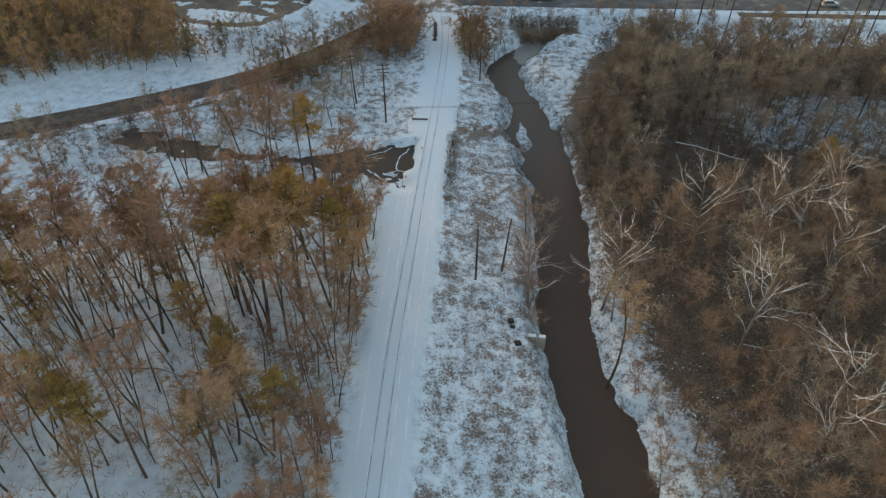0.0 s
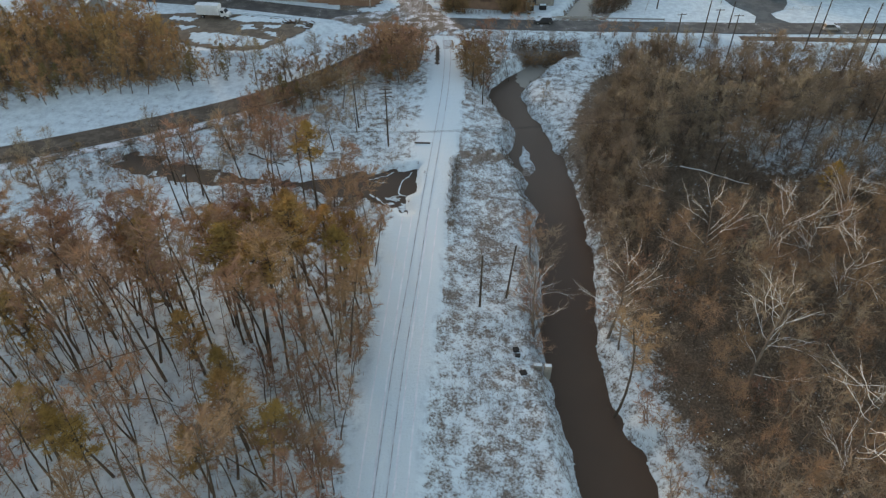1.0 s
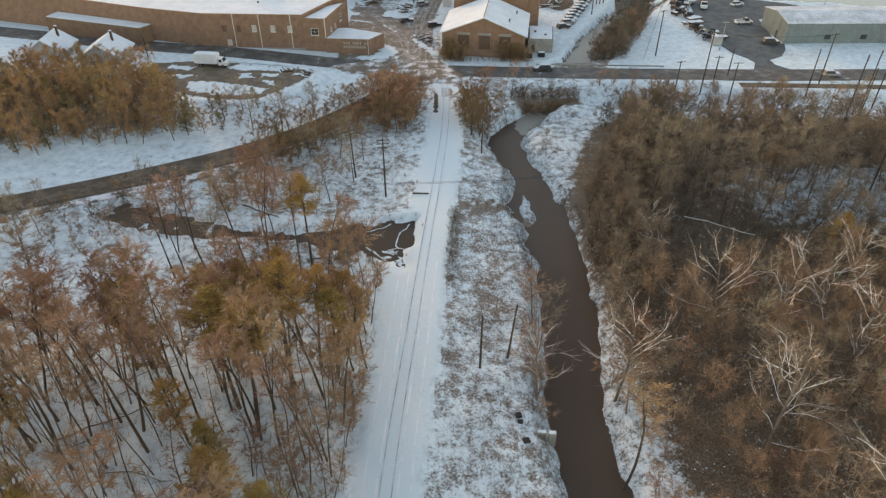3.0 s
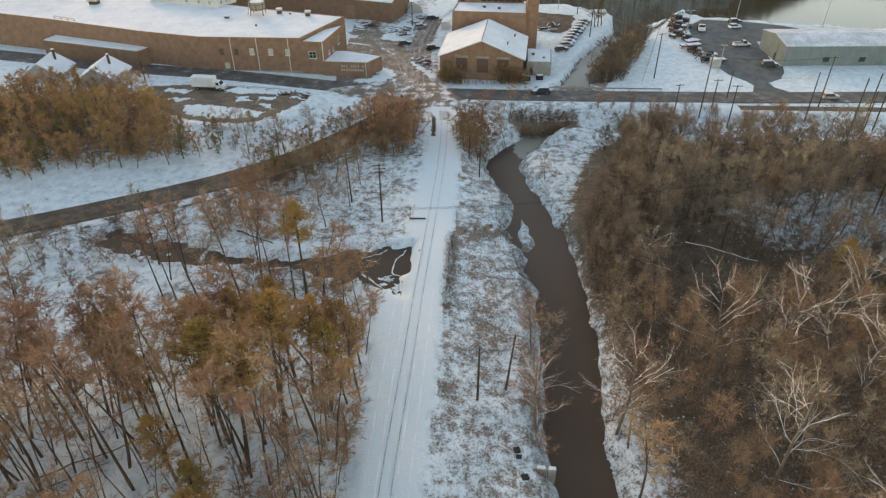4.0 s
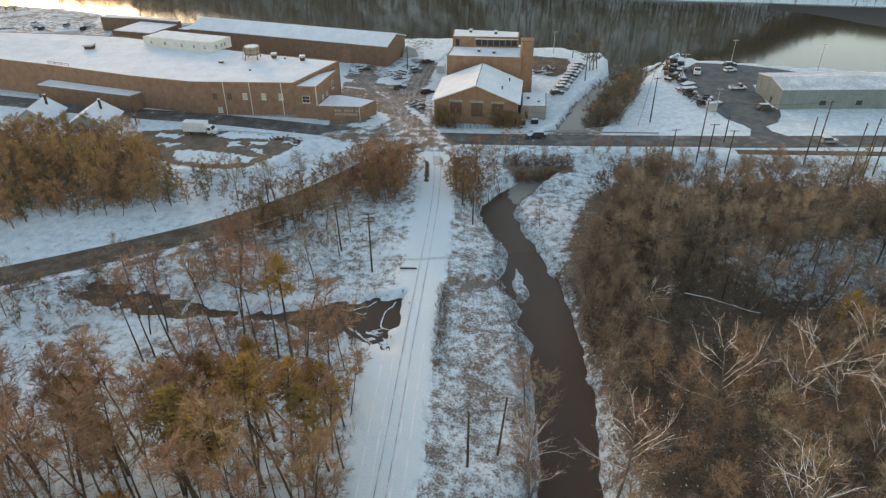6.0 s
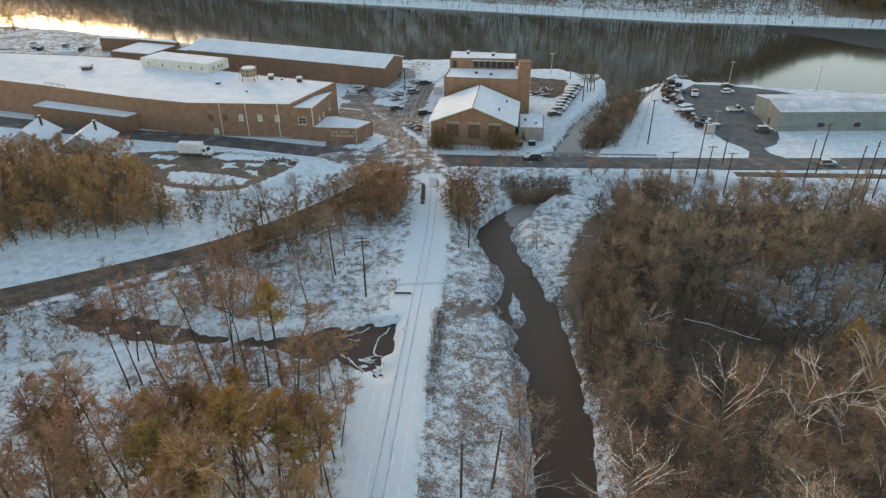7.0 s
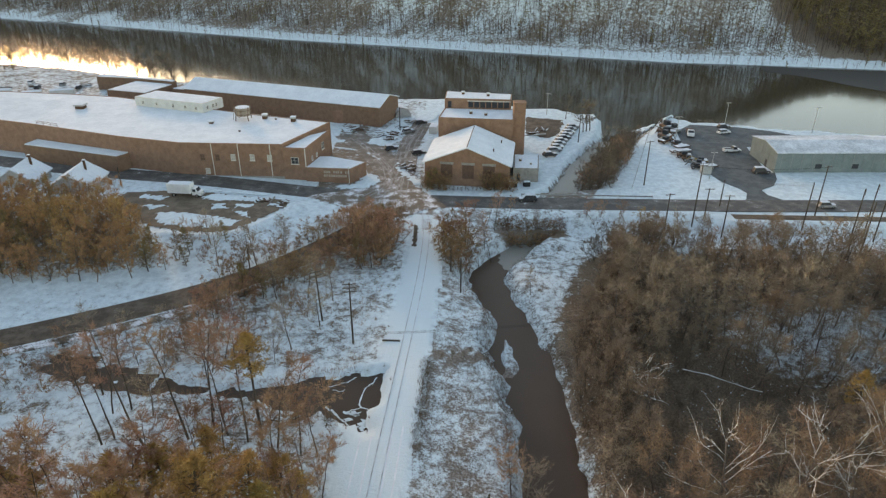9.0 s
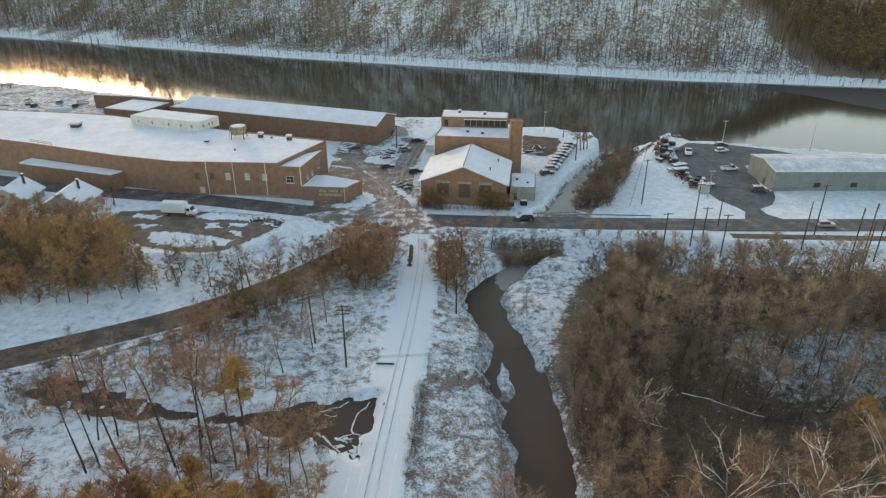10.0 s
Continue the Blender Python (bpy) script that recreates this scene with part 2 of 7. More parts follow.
def tapered(sh, pts, r0, r1, n):
    """A limb along a chain of points."""
    m = len(pts) - 1
    rings = []
    for i, p in enumerate(pts):
        d = (pts[min(i + 1, m)] - pts[max(i - 1, 0)]).normalized()
        u = d.orthogonal().normalized()
        w = d.cross(u)
        r = r0 + (r1 - r0) * i / m
        rings.append([tuple(p + r * (math.cos(6.2832 * k / n) * u + math.sin(6.2832 * k / n) * w)) for k in range(n)])
    base = len(sh.v)
    for ring in rings:
        sh.v.extend(ring)
    for i in range(m):
        for k in range(n):
            a, b = base + i * n + k, base + i * n + (k + 1) % n
            sh.f.append((a, b, b + n, a + n))


# ---- the lie of the land ----
TRACK = [(-200, -18.0), (0, -8.8), (36, -6.9), (52, -5.85), (62, -5.2), (70, -4.4), (77, -3.65), (91, -2.5), (110, -0.7), (127, 1.0), (145, 2.6), (163, 3.5), (172, 3.4), (180, 2.6)]
CREEK = [(-200, 22, 4), (0, 22, 4), (43, 21.6, 4.0), (50.5, 21.1, 4.3), (54, 19.8, 3.3), (60, 19.5, 3.3), (66, 19.2, 3.8), (74, 20.0, 3.5), (79.5, 21.0, 4.0), (91, 22.1, 4.35), (103, 22.7, 4.1), (108, 22.0, 4.6), (112, 22.2, 4.3), (116.5, 21.4, 5.2),
         (122, 20.6, 5.1), (128, 20.9, 3.6), (133, 20.5, 3.1), (136.5, 19.4, 3.5), (144, 17.0, 3.9), (150, 16.7, 3.5), (155, 18.2, 3.8), (163, 25, 4), (169, 30, 3.2), (190, 38.5, 3), (195, 41.5, 3), (212, 49, 3.4), (240, 65.0, 3.4), (252, 71.0, 4.6), (262, 75.0, 6.6), (275, 79, 11), (330, 84, 14)]
MAIN_ROAD = [(-420, 290), (-200, 234), (-91, 202.5), (-52, 194.7), (-14.5, 185.6), (5, 182.4), (40, 180.1), (90, 178.4), (124, 178.2), (300, 174), (700, 165)]
SIDE_ROAD = [(-260, 40), (-130, 95), (-70.8, 120.6), (-54.5, 128.7), (-42, 135.6), (-29.6, 145.6), (-18.4, 158.5), (-10.4, 170), (-5, 179)]
SPUR = [(81, 171.9), (86, 171.6), (118, 169.9), (260, 161), (700, 139)]
NEAR_SHORE = [(-900, 520), (-400, 432), (-195, 369), (-165, 358), (-146, 347), (-130, 341), (-103, 331), (-66, 319), (-9, 302.5), (10, 300), (41, 286.6), (50, 284.5), (58, 281.5), (66, 276), (84, 275.6), (94, 273), (98, 269), (105.5, 265), (116.5, 261.4), (134, 255), (152, 250.7), (164, 247), (300, 205), (600, 110), (1000, 0)]
FAR_SHORE = [(-900, 790), (-321, 575), (-95, 481), (39, 436), (147, 401), (181, 396), (255, 381), (400, 340), (700, 240), (1100, 80)]
POND = [(-3.2, 110.6), (-3.6, 105.6), (-3.9, 101.9), (-5.6, 101.3), (-4.7, 97.4), (-4.6, 94.8), (-5.8, 95.2), (-7.3, 98.2), (-8.6, 97.8), (-10.6, 100.0), (-12.6, 101.0), (-14.7, 100.2), (-19.5, 102), (-24, 104.4), (-30, 105.0), (-37, 106.2), (-41.5, 106.0),
        (-46, 106.8), (-50.6, 107.9), (-55.6, 108.8), (-58.4, 110.6), (-63.3, 112.8), (-59.8, 113.6), (-61.5, 116.2), (-60.5, 117.4), (-55.5, 114.5), (-52.1, 111.9), (-49.3, 112.5), (-45.9, 111.3), (-41.5, 109.7), (-36.5, 107.6), (-30.3, 106.0), (-27, 106.6), (-22.5, 106.4), (-18, 107.0), (-14.6, 109.1), (-12.0, 109.4), (-11.6, 107.8), (-9.5, 109.9), (-7.2, 110.4), (-5.2, 109.8)]
YARD = [(89.0, 182.6), (99.4, 181.9), (96.4, 186.0), (96.4, 189.8), (101.5, 193.2), (104.6, 198.0), (106.6, 203.4), (104.6, 204), (108.6, 228), (140, 235), (131.6, 240.5), (125, 246), (114.5, 251.0), (99, 254.2), (91.3, 245.5), (87.5, 226.8), (85.9, 212.3), (86.8, 202.4), (87.8, 196.3), (90.6, 191.3), (91.4, 187.7)]
LOT_BARE = [(-79, 176), (-70, 170.5), (-63, 164.5), (-57.9, 162.4), (-53.9, 161.2), (-46.2, 160.6), (-41.4, 162.7), (-38.3, 167.0), (-35.0, 171.6), (-32.6, 176.0), (-32.2, 178.8), (-36.6, 181.0), (-41, 182.4), (-47, 183.6), (-54.6, 185.6), (-59.6, 186.6), (-66, 187.4), (-77, 186)]
JUNCTION = [(-30, 186), (-23.5, 181.4), (-15.7, 179.3), (-8.4, 176.3), (-3.5, 172.6), (0.6, 174.6), (3.8, 177.0), (9.5, 177.6), (4.5, 186), (-0.2, 194.7), (-3.6, 200), (-9.2, 203), (-9.2, 196), (-12.5, 192.5), (-20, 190.5)]


def along(table, q, k=1):
    t = np.array(table, float)
    return np.interp(q, t[:, 0], t[:, k])


def to_line(X, Y, pts):
    """Distance from points to a polyline."""
    best = np.full(np.shape(X), 1e9)
    for (ax, ay), (bx, by) in zip(pts, pts[1:]):
        dx, dy = bx - ax, by - ay
        s = np.clip(((X - ax) * dx + (Y - ay) * dy) / (dx * dx + dy * dy), 0, 1)
        best = np.minimum(best, np.hypot(X - ax - s * dx, Y - ay - s * dy))
    return best


def to_area(X, Y, pts):
    """Distance to a closed outline, negative inside."""
    d = to_line(X, Y, list(pts) + [pts[0]])
    inside = np.zeros(np.shape(X), bool)
    for (ax, ay), (bx, by) in zip(pts, list(pts[1:]) + [pts[0]]):
        cross = (ay > Y) != (by > Y)
        inside ^= cross & (X < (bx - ax) * (Y - ay) / ((by - ay) or 1e-9) + ax)
    return np.where(inside, -d, d)


def step(lo, hi, v):
    t = np.clip((v - lo) / (hi - lo), 0, 1)
    return t * t * (3 - 2 * t)


WAVES = [(random.uniform(0.5, 1.6), random.uniform(0, 6.28), random.uniform(0, 6.28)) for _ in range(10)]


def bumps(X, Y, size):
    """Smooth uneven ground of about +-1."""
    z = np.zeros(np.shape(X))
    for k, a, p in WAVES:
        z += np.sin((X * math.cos(a) + Y * math.sin(a)) * k * 6.28 / size + p)
    return z / 4.0


def road_level(X):
    return 0.6 + 0.9 * step(-20, -70, X)


def height(X, Y):
    X, Y = np.asarray(X, float), np.asarray(Y, float)
    r = X - along(TRACK, Y)
    cx, cw = along(CREEK, Y), along(CREEK, Y, 2)
    e = np.abs(X - cx) - cw + 0.45 * bumps(X, Y, 6.5)
    left = -0.15 - 0.6 * step(5, 12, -r) + 0.35 * bumps(X, Y, 25)
    right = np.interp(r, [4, 6, 12, 18], [-0.05, -0.5, -1.1, -1.7]) + 0.12 * bumps(X, Y, 9)
    gentle = step(188, 194, Y)
    beyond = np.interp(X - cx - cw, [0, 4, 12, 40, 90, 140], [-4.6, -3.4, -2.7, -2.2, -1.2, -0.8]) + 0.35 * bumps(X, Y, 22)
    z = np.where(r < 0, left, np.where(X < cx, right, beyond))
    z = np.where(np.abs(r) < 5.0, z * step(3.6, 5.0, np.abs(r)), z)
    # slope up to the lot and the wooded rise between the two roads
    d_side, d_main = to_line(X, Y, SIDE_ROAD), to_line(X, Y, MAIN_ROAD)
    rise = (X < 0) & (Y > along(SIDE_ROAD, X))
    z = np.where(rise, 0.2 + 2.2 * step(5, 32, d_side), z)
    yard = Y > along(MAIN_ROAD, X)
    z = np.where(yard, 0.5 + 0.06 * bumps(X, Y, 14), z)
    z = z + (road_level(X) - z) * step(13, 5.0, d_main)
    z = z + (0.05 - z) * step(9, 4.2, d_side) * step(3, 12, d_main)
    z = z + (0.45 - z) * step(7, 2.6, to_line(X, Y, SPUR)) * (X > 76)
    # snow slope from the road down to the pool
    dip = step(21, 24, X) * step(41, 37, X) * step(173.6, 169.8, Y) * (Y > 160)
    z = z + (-2.1 - z) * dip * (Y < 174)
    lot = to_area(X, Y, LOT_BARE)
    z = z + (1.86 - z) * step(4.5, 0.8, lot)
    # snow pushed up round the lot
    z = z + 0.8 * np.exp(-((lot - 2.6) / 1.2) ** 2) * step(180.5, 177, Y) * step(-62, -57, X)
    # creek, pond, river
    bank = 3.2 + 0.7 * bumps(X, Y, 7) + 11 * gentle * (X > cx) - 2.0 * gentle * (X < cx)
    low = -6.2 + 4.5 * gentle * step(262, 235, Y)
    open_cut = (Y < 168.5) | (Y > 188.5)
    z = np.where((e < 16) & open_cut, np.minimum(z, low + (z - low) * step(-1.2, bank, e)), z)
    isl = np.hypot((X - 19.0) / np.clip(1.4 - 0.10 * (Y - 120.6), 0.5, 2.2) + 0.2 * np.sin(Y), (Y - 120.6) / 7.0)
    z = np.maximum(z, -4.75 - 1.2 * step(0.5, 1.25, isl) - 9 * (isl > 1.25))
    p = to_area(X, Y, POND) + 0.5 + 0.3 * bumps(X, Y, 5) + 0.35 * bumps(Y, X, 2.9) + np.where(X < -12, 0.6 * bumps(X, Y, 6.3), 0)
    z = np.where(p < 3, np.minimum(z, -1.7 + (z + 1.7) * step(-0.6, 1.6, p)), z)
    n, f = Y - along(NEAR_SHORE, X), along(FAR_SHORE, X) - Y
    z = z + (-9 - z) * step(-7.5 + 1.2 * bumps(X, Y, 17), 3, n)
    far = np.interp(-f, [-3, 1, 8, 15, 22, 110, 200, 900], [-8, -6.2, -4.2, -3.2, -1, 31, 36, 45]) * np.where(-f > 22, 1 + (0.7 * step(-900, -760, X) * step(276, 204, X) + 0.45 * step(-120, -40, X) * step(212, 160, X)) * step(22, 60, -f) - (0.05 * step(-170, -260, X) + 0.35 * step(225, 300, X)) * step(22, 60, -f), 1) + step(15, 60, -f) * (2.5 * bumps(X, Y, 90) + 0.8 * bumps(X, Y, 31))
    return np.where((n > 0) & (f < 3), far, z)


def cover(X, Y):
    """How much of the ground is under snow, and how strawy the rest is."""
    r = X - along(TRACK, Y)
    cx, cw = along(CREEK, Y), along(CREEK, Y, 2)
    e = X - cx - cw
    s = np.full(np.shape(X), 0.58)
    straw = np.full(np.shape(X), 0.35)
    near = Y < along(MAIN_ROAD, X)
    verge = near & (r > 0) & (X < cx)
    s = np.where(verge, 0.507 - 0.016 * step(66, 80, Y) * step(122, 108, Y) + 0.022 * bumps(X, Y, 14) + 0.016 * bumps(Y, X, 5) - 0.07 * step(6.2, 4.6, r) * step(0.1, 0.7, bumps(X, Y, 4.2)), s)
    straw = np.where(verge, 0.75, straw)
    woods = near & (X > cx)
    glade = [(60, 124), (66, 113), (84, 109), (100, 112), (100, 128), (70, 132)]
    # last term: less snow in the hollow, darkening it in place of shade
    deep = 0.36 + 0.05 * step(50, 75, X) * step(92, 115, Y) + 0.13 * step(5, -3, to_area(X, Y, glade)) - 0.05 * step(14, 4, np.hypot((X - 50) / 1.6, Y - 101))
    wide = np.interp(Y, [30, 56, 66, 74, 82, 95, 119, 130, 148, 165], [9.5, 9.0, 8.0, 6.0, 3.4, 1.8, 2.4, 6, 17, 24])
    s = np.where(woods, 0.53 + (deep - 0.53) * step(wide - 3, wide + 2 + bumps(X, Y, 11), e), s)
    straw = np.where(woods, 0.25 * step(8, 2, e), straw)
    s = np.where(woods & (Y > 150), s + 0.28 * step(150, 166, Y) * step(40, 70, X), s)
    wood_left = near & (r < 0) & (Y < 96)
    s = np.where(wood_left, 0.60 - 0.05 * step(-20, -10, r), s)
    s = np.where(near & (r < -12) & (Y > 84) & (Y < 104), 0.515 + 0.04 * bumps(X, Y, 11) + 0.035 * step(-34, -46, X), s)
    s = np.where(near & (r < 0) & (Y > 112), 0.525 + 0.035 * bumps(X, Y, 12), s)
    side = (X < 0) & (Y > along(SIDE_ROAD, X)) & near
    stand = [(-140, 118), (-97, 134), (-80, 140), (-62, 143), (-53, 147), (-55, 153), (-61, 159), (-67, 167), (-79, 177), (-100, 178), (-150, 190)]
    s = np.where(side, 0.615 - 0.17 * step(2, -6, to_area(X, Y, stand)), s)
    s = np.where(~near, 0.66, s)
    works = ~near & (X > -28) & (X < 3) & (Y < 300)
    s = np.where(works, 0.515 - 0.11 * step(-11, -17, X + 0.2 * (Y - 230)) + 0.03 * bumps(X, Y, 7), s)
    straw = np.where(works, 0.3, straw)
    back = ~near & (X < -40) & (Y > 255)
    s = np.where(back, 0.50 + 0.04 * bumps(X, Y, 20), s)
    gully = ~near & (X > cx - cw) & (X < cx + cw + 9) & (Y < 290)
    s = np.where(gully, 0.44, s)
    fy = Y + 0.9 * bumps(X, Y, 4.5)
    s = s + (0.25 - s) * step(165.6, 166.8, fy) * step(170.8, 169.2, fy) * step(20, 22.5, X) * step(39, 36, X)
    bed = np.abs(r + 0.9 * step(72, 80, Y) * step(108, 100, Y)) - 0.9 * step(72, 80, Y) * step(108, 100, Y) + 0.45 * bumps(X, Y, 6)
    ditch = np.abs(Y - 115.3 - 1.0 * np.sin(0.55 * X)) + 0.9 * bumps(X, Y, 4)
    s = np.where(verge, s - 0.16 * step(1.9, 0.6, ditch) * step(4.5, 6, X), s)
    s = np.where(near & (Y < 174), s + (0.98 - s) * step(4.6, 3.5, bed), s)
    f = along(FAR_SHORE, X) - Y
    s = np.where(f < 0, 0.465 - 0.03 * step(20, -120, X) + 0.04 * bumps(X, Y, 60) + 0.03 * bumps(X, Y, 23) + 0.2 * step(16, 11, -f), s)
    s = np.where(f < -14, s + 0.01 - 0.27 * step(-8, 8, X - 251 - 0.57 * f + 7 * bumps(X, Y, 28)), s)
    return s, straw


def graded(lo, hi, core0, core1, stepsize, growth=1.13, fine=0.0, most=7.0):
    v = list(np.arange(core0, core1 + 1e-6, stepsize))
    d = stepsize
    while v[-1] < hi:
        d = d * growth if v[-1] > fine else min(d * growth, most)
        v.append(v[-1] + d)
    d = stepsize
    while v[0] > lo:
        d = d * growth if v[0] < -fine else min(d * growth, most)
        v.insert(0, v[0] - d)
    return np.array(v)


def make_ground():
    xs = graded(-3000, 3000, -78, 125, 1.0, fine=400.0)
    ys = np.concatenate([graded(-1500, 250, 32, 250, 1.0, growth=1.3)[:-1], np.arange(253, 372, 4.0), np.arange(374, 490, 1.6), np.arange(492, 560, 4.0), graded(570, 3600, 560, 580, 8.0)[2:]])
    ys = np.unique(np.round(ys, 3))
    X, Y = np.meshgrid(xs, ys)
    Z = height(X, Y)
    w, h = len(xs), len(ys)
    idx = np.arange(w * h).reshape(h, w)
    faces = np.stack([idx[:-1, :-1], idx[:-1, 1:], idx[1:, 1:], idx[1:, :-1]], -1).reshape(-1, 4)
    me = bpy.data.meshes.new("ground")
    me.from_pydata(np.stack([X, Y, Z], -1).reshape(-1, 3).tolist(), [], faces.tolist())
    me.materials.append(ground_mat)
    s, straw = cover(X, Y)
    for name, val in (("snow", s), ("straw", straw)):
        me.attributes.new(name, "FLOAT", "POINT").data.foreach_set("value", val.reshape(-1).astype(np.float32))
    me.shade_smooth()
    return tagged(new("ground", me), "snow-covered valley ground with brown leaf litter and dead grass", "ground", kind="structure")


make_ground()


def strip(name, pts, width, mat, label, lift=0.05, kind="structure", z=None, cat="road"):
    """A road laid on the ground along a line, with rounded shoulders."""
    P = []
    for (ax, ay), (bx, by) in zip(pts, pts[1:]):
        n = max(1, int(math.hypot(bx - ax, by - ay) / 3))
        P += [(ax + (bx - ax) * i / n, ay + (by - ay) * i / n) for i in range(n)]
    P.append(pts[-1])
    P = np.array(P)
    for _ in range(8):
        P[1:-1] = (P[:-2] + 2 * P[1:-1] + P[2:]) / 4
    T = np.gradient(P, axis=0)
    T /= np.linalg.norm(T, axis=1)[:, None]
    N = np.stack([T[:, 1], -T[:, 0]], 1)
    sh = Shape()
    cols = [(-0.5, -0.35), (-0.48, 0.0), (-0.2, 0.05), (0.2, 0.05), (0.48, 0.0), (0.5, -0.35)]
    rows = []
    zc = height(P[:, 0], P[:, 1]) if z is None else np.full(len(P), z)
    for o, dz in cols:
        rows.append(np.column_stack([P + N * (o * width), zc + lift + dz]))
    k = len(cols)
    sh.v = [tuple(rows[j][i]) for i in range(len(P)) for j in range(k)]
    sh.f = [(i * k + j, i * k + j + 1, (i + 1) * k + j + 1, (i + 1) * k + j) for i in range(len(P) - 1) for j in range(k - 1)]
    sh.f = [f[::-1] for f in sh.f]
    return solid(name, sh, mat, label, cat, kind)


def flat(name, pts, z, mat, label, cat, kind="structure"):
    sh = Shape()
    sh.prism(pts if sum((b[0] - a[0]) * (b[1] + a[1]) for a, b in zip(pts, pts[1:] + pts[:1])) < 0 else pts[::-1], z - 0.25, z)
    return solid(name, sh, mat, label, cat, kind)


def draped(name, pts, lift, mat, label, cat, kind="structure", cell=0.5, ragged=0.5, z=None):
    """A ragged-edged layer lying on the ground inside an outline."""
    xs = np.arange(min(p[0] for p in pts) - 1, max(p[0] for p in pts) + 1, cell)
    ys = np.arange(min(p[1] for p in pts) - 1, max(p[1] for p in pts) + 1, cell)
    X, Y = np.meshgrid(xs, ys)
    d = to_area(X, Y, pts) + ragged * (0.6 * bumps(X, Y, 4.1) + 0.5 * bumps(Y, X, 1.9))
    Z = (height(X, Y) if z is None else np.full(X.shape, z)) + lift * step(0.25, -0.6, d) + 0.02
    w = len(xs)
    keep = (d[:-1, :-1] < 0.25) & (d[1:, 1:] < 0.25) & (d[1:, :-1] < 0.25) & (d[:-1, 1:] < 0.25)
    sh = Shape()
    sh.v = np.stack([X, Y, Z], -1).reshape(-1, 3).tolist()
    sh.f = [(j * w + i, j * w + i + 1, (j + 1) * w + i + 1, (j + 1) * w + i) for j, i in np.argwhere(keep).tolist()]
    used = sorted({k for f in sh.f for k in f})
    at = {k: n for n, k in enumerate(used)}
    sh.v = [tuple(sh.v[k]) for k in used]
    sh.f = [tuple(at[k] for k in f) for f in sh.f]
    return solid(name, sh, mat, label, cat, kind, smooth=True)


# roads; the main road runs level over the creek on its bridge
def road_main():
    P = []
    for (ax, ay), (bx, by) in zip(MAIN_ROAD, MAIN_ROAD[1:]):
        n = max(1, int(math.hypot(bx - ax, by - ay) / 4))
        P += [(ax + (bx - ax) * i / n, ay + (by - ay) * i / n) for i in range(n)]
    P.append(MAIN_ROAD[-1])
    P = np.array(P)
    for _ in range(6):
        P[1:-1] = (P[:-2] + 2 * P[1:-1] + P[2:]) / 4
    T = np.gradient(P, axis=0)
    T /= np.linalg.norm(T, axis=1)[:, None]
    N = np.stack([T[:, 1], -T[:, 0]], 1)
    z = road_level(P[:, 0]) + 0.06
    sh = Shape()
    cols = [(-3.9, -0.4), (-3.85, 0.0), (-1.5, 0.06), (1.5, 0.06), (3.85, 0.0), (3.9, -0.4)]
    k = len(cols)
    sh.v = [(P[i, 0] + N[i, 0] * o, P[i, 1] + N[i, 1] * o, z[i] + dz) for i in range(len(P)) for o, dz in cols]
    sh.f = [(i * k + j, (i + 1) * k + j, (i + 1) * k + j + 1, i * k + j + 1) for i in range(len(P) - 1) for j in range(k - 1)]
    return solid("road", sh, salted, "dark wet asphalt road with slushy snow edges", "road", "structure")


road_main()
strip("road", SIDE_ROAD, 7.4, asphalt, "dark ploughed side road curving through snowy ground", 0.06)
shoulder = [(x + 2.1 + 0.5 * math.sin(x), y - 4.5) for x, y in SIDE_ROAD[1:6]]
strip("road", shoulder, 2.2, shoulder_mat, "slushy grey shoulder of the side road", 0.10)
strip("road", SPUR, 3.0, asphalt, "dark bare siding strip beside the main road", 0.06)
flat("pavement", YARD, 0.62, yard_tar, "dark bare asphalt yard of the metal warehouse", "yard")
draped("pavement", [(40.2, 265.0), (53.5, 261.0), (52.5, 254.0), (48.0, 241.0), (43.5, 238.0), (37.6, 243.5)], 0.06, asphalt, "muddy gravel parking lot behind the brick hall", "parking lot")
draped("pavement", LOT_BARE, 0.06, gravel, "bare brown gravel parking lot between snow drifts", "parking lot", z=1.92)
draped("pavement", JUNCTION, 0.12, slushy, "grey-brown slush where the side road meets the main road", "road junction")
for patch in ([(-64.2, 173.0), (-57.2, 172.2), (-48.6, 169.5), (-41.5, 167.2), (-43.0, 164.4), (-49.7, 163.2), (-56.8, 164.2), (-62, 166.5)], [(-51.5, 177.6), (-48.5, 177.8), (-47.4, 174.8), (-50.4, 174.4)], [(-45.4, 177.4), (-41.0, 177.6), (-41.4, 175.6), (-45, 175.4)],
              [(-45.2, 173.6), (-42.0, 172.9), (-40.2, 169.0), (-42.6, 170.6)], [(-56, 181.4), (-50, 179.8), (-45.6, 180.2), (-40.5, 178.4), (-39.4, 181.2), (-46, 183.4), (-54, 184.6)], [(-71.5, 184.2), (-64.5, 182.4), (-66, 180.4), (-72, 181.6)], [(-60, 187.4), (-48, 185), (-38, 182.4), (-37, 183.6), (-48, 186.8), (-60, 189.4)], [(-71, 176.4), (-66, 177.4), (-62.0, 176.2), (-66, 175)], [(-37.5, 178.4), (-34.0, 177.6), (-35, 176.2), (-37.4, 177)]):
    draped("snow_drift", patch, 0.16, snow_mat, "low drift of snow left on the gravel lot", "snow", "stuff", 0.3, 0.85, 1.96)

# water
creek_l = [(x - w - 3, y) for y, x, w in CREEK if y < 200]
creek_r = [(x + w + 3, y) for y, x, w in CREEK if y < 200]
sh = Shape()
sh.v = [(x, y, -5.35) for x, y in creek_l] + [(x, y, -5.35) for x, y in creek_r]
n = len(creek_l)
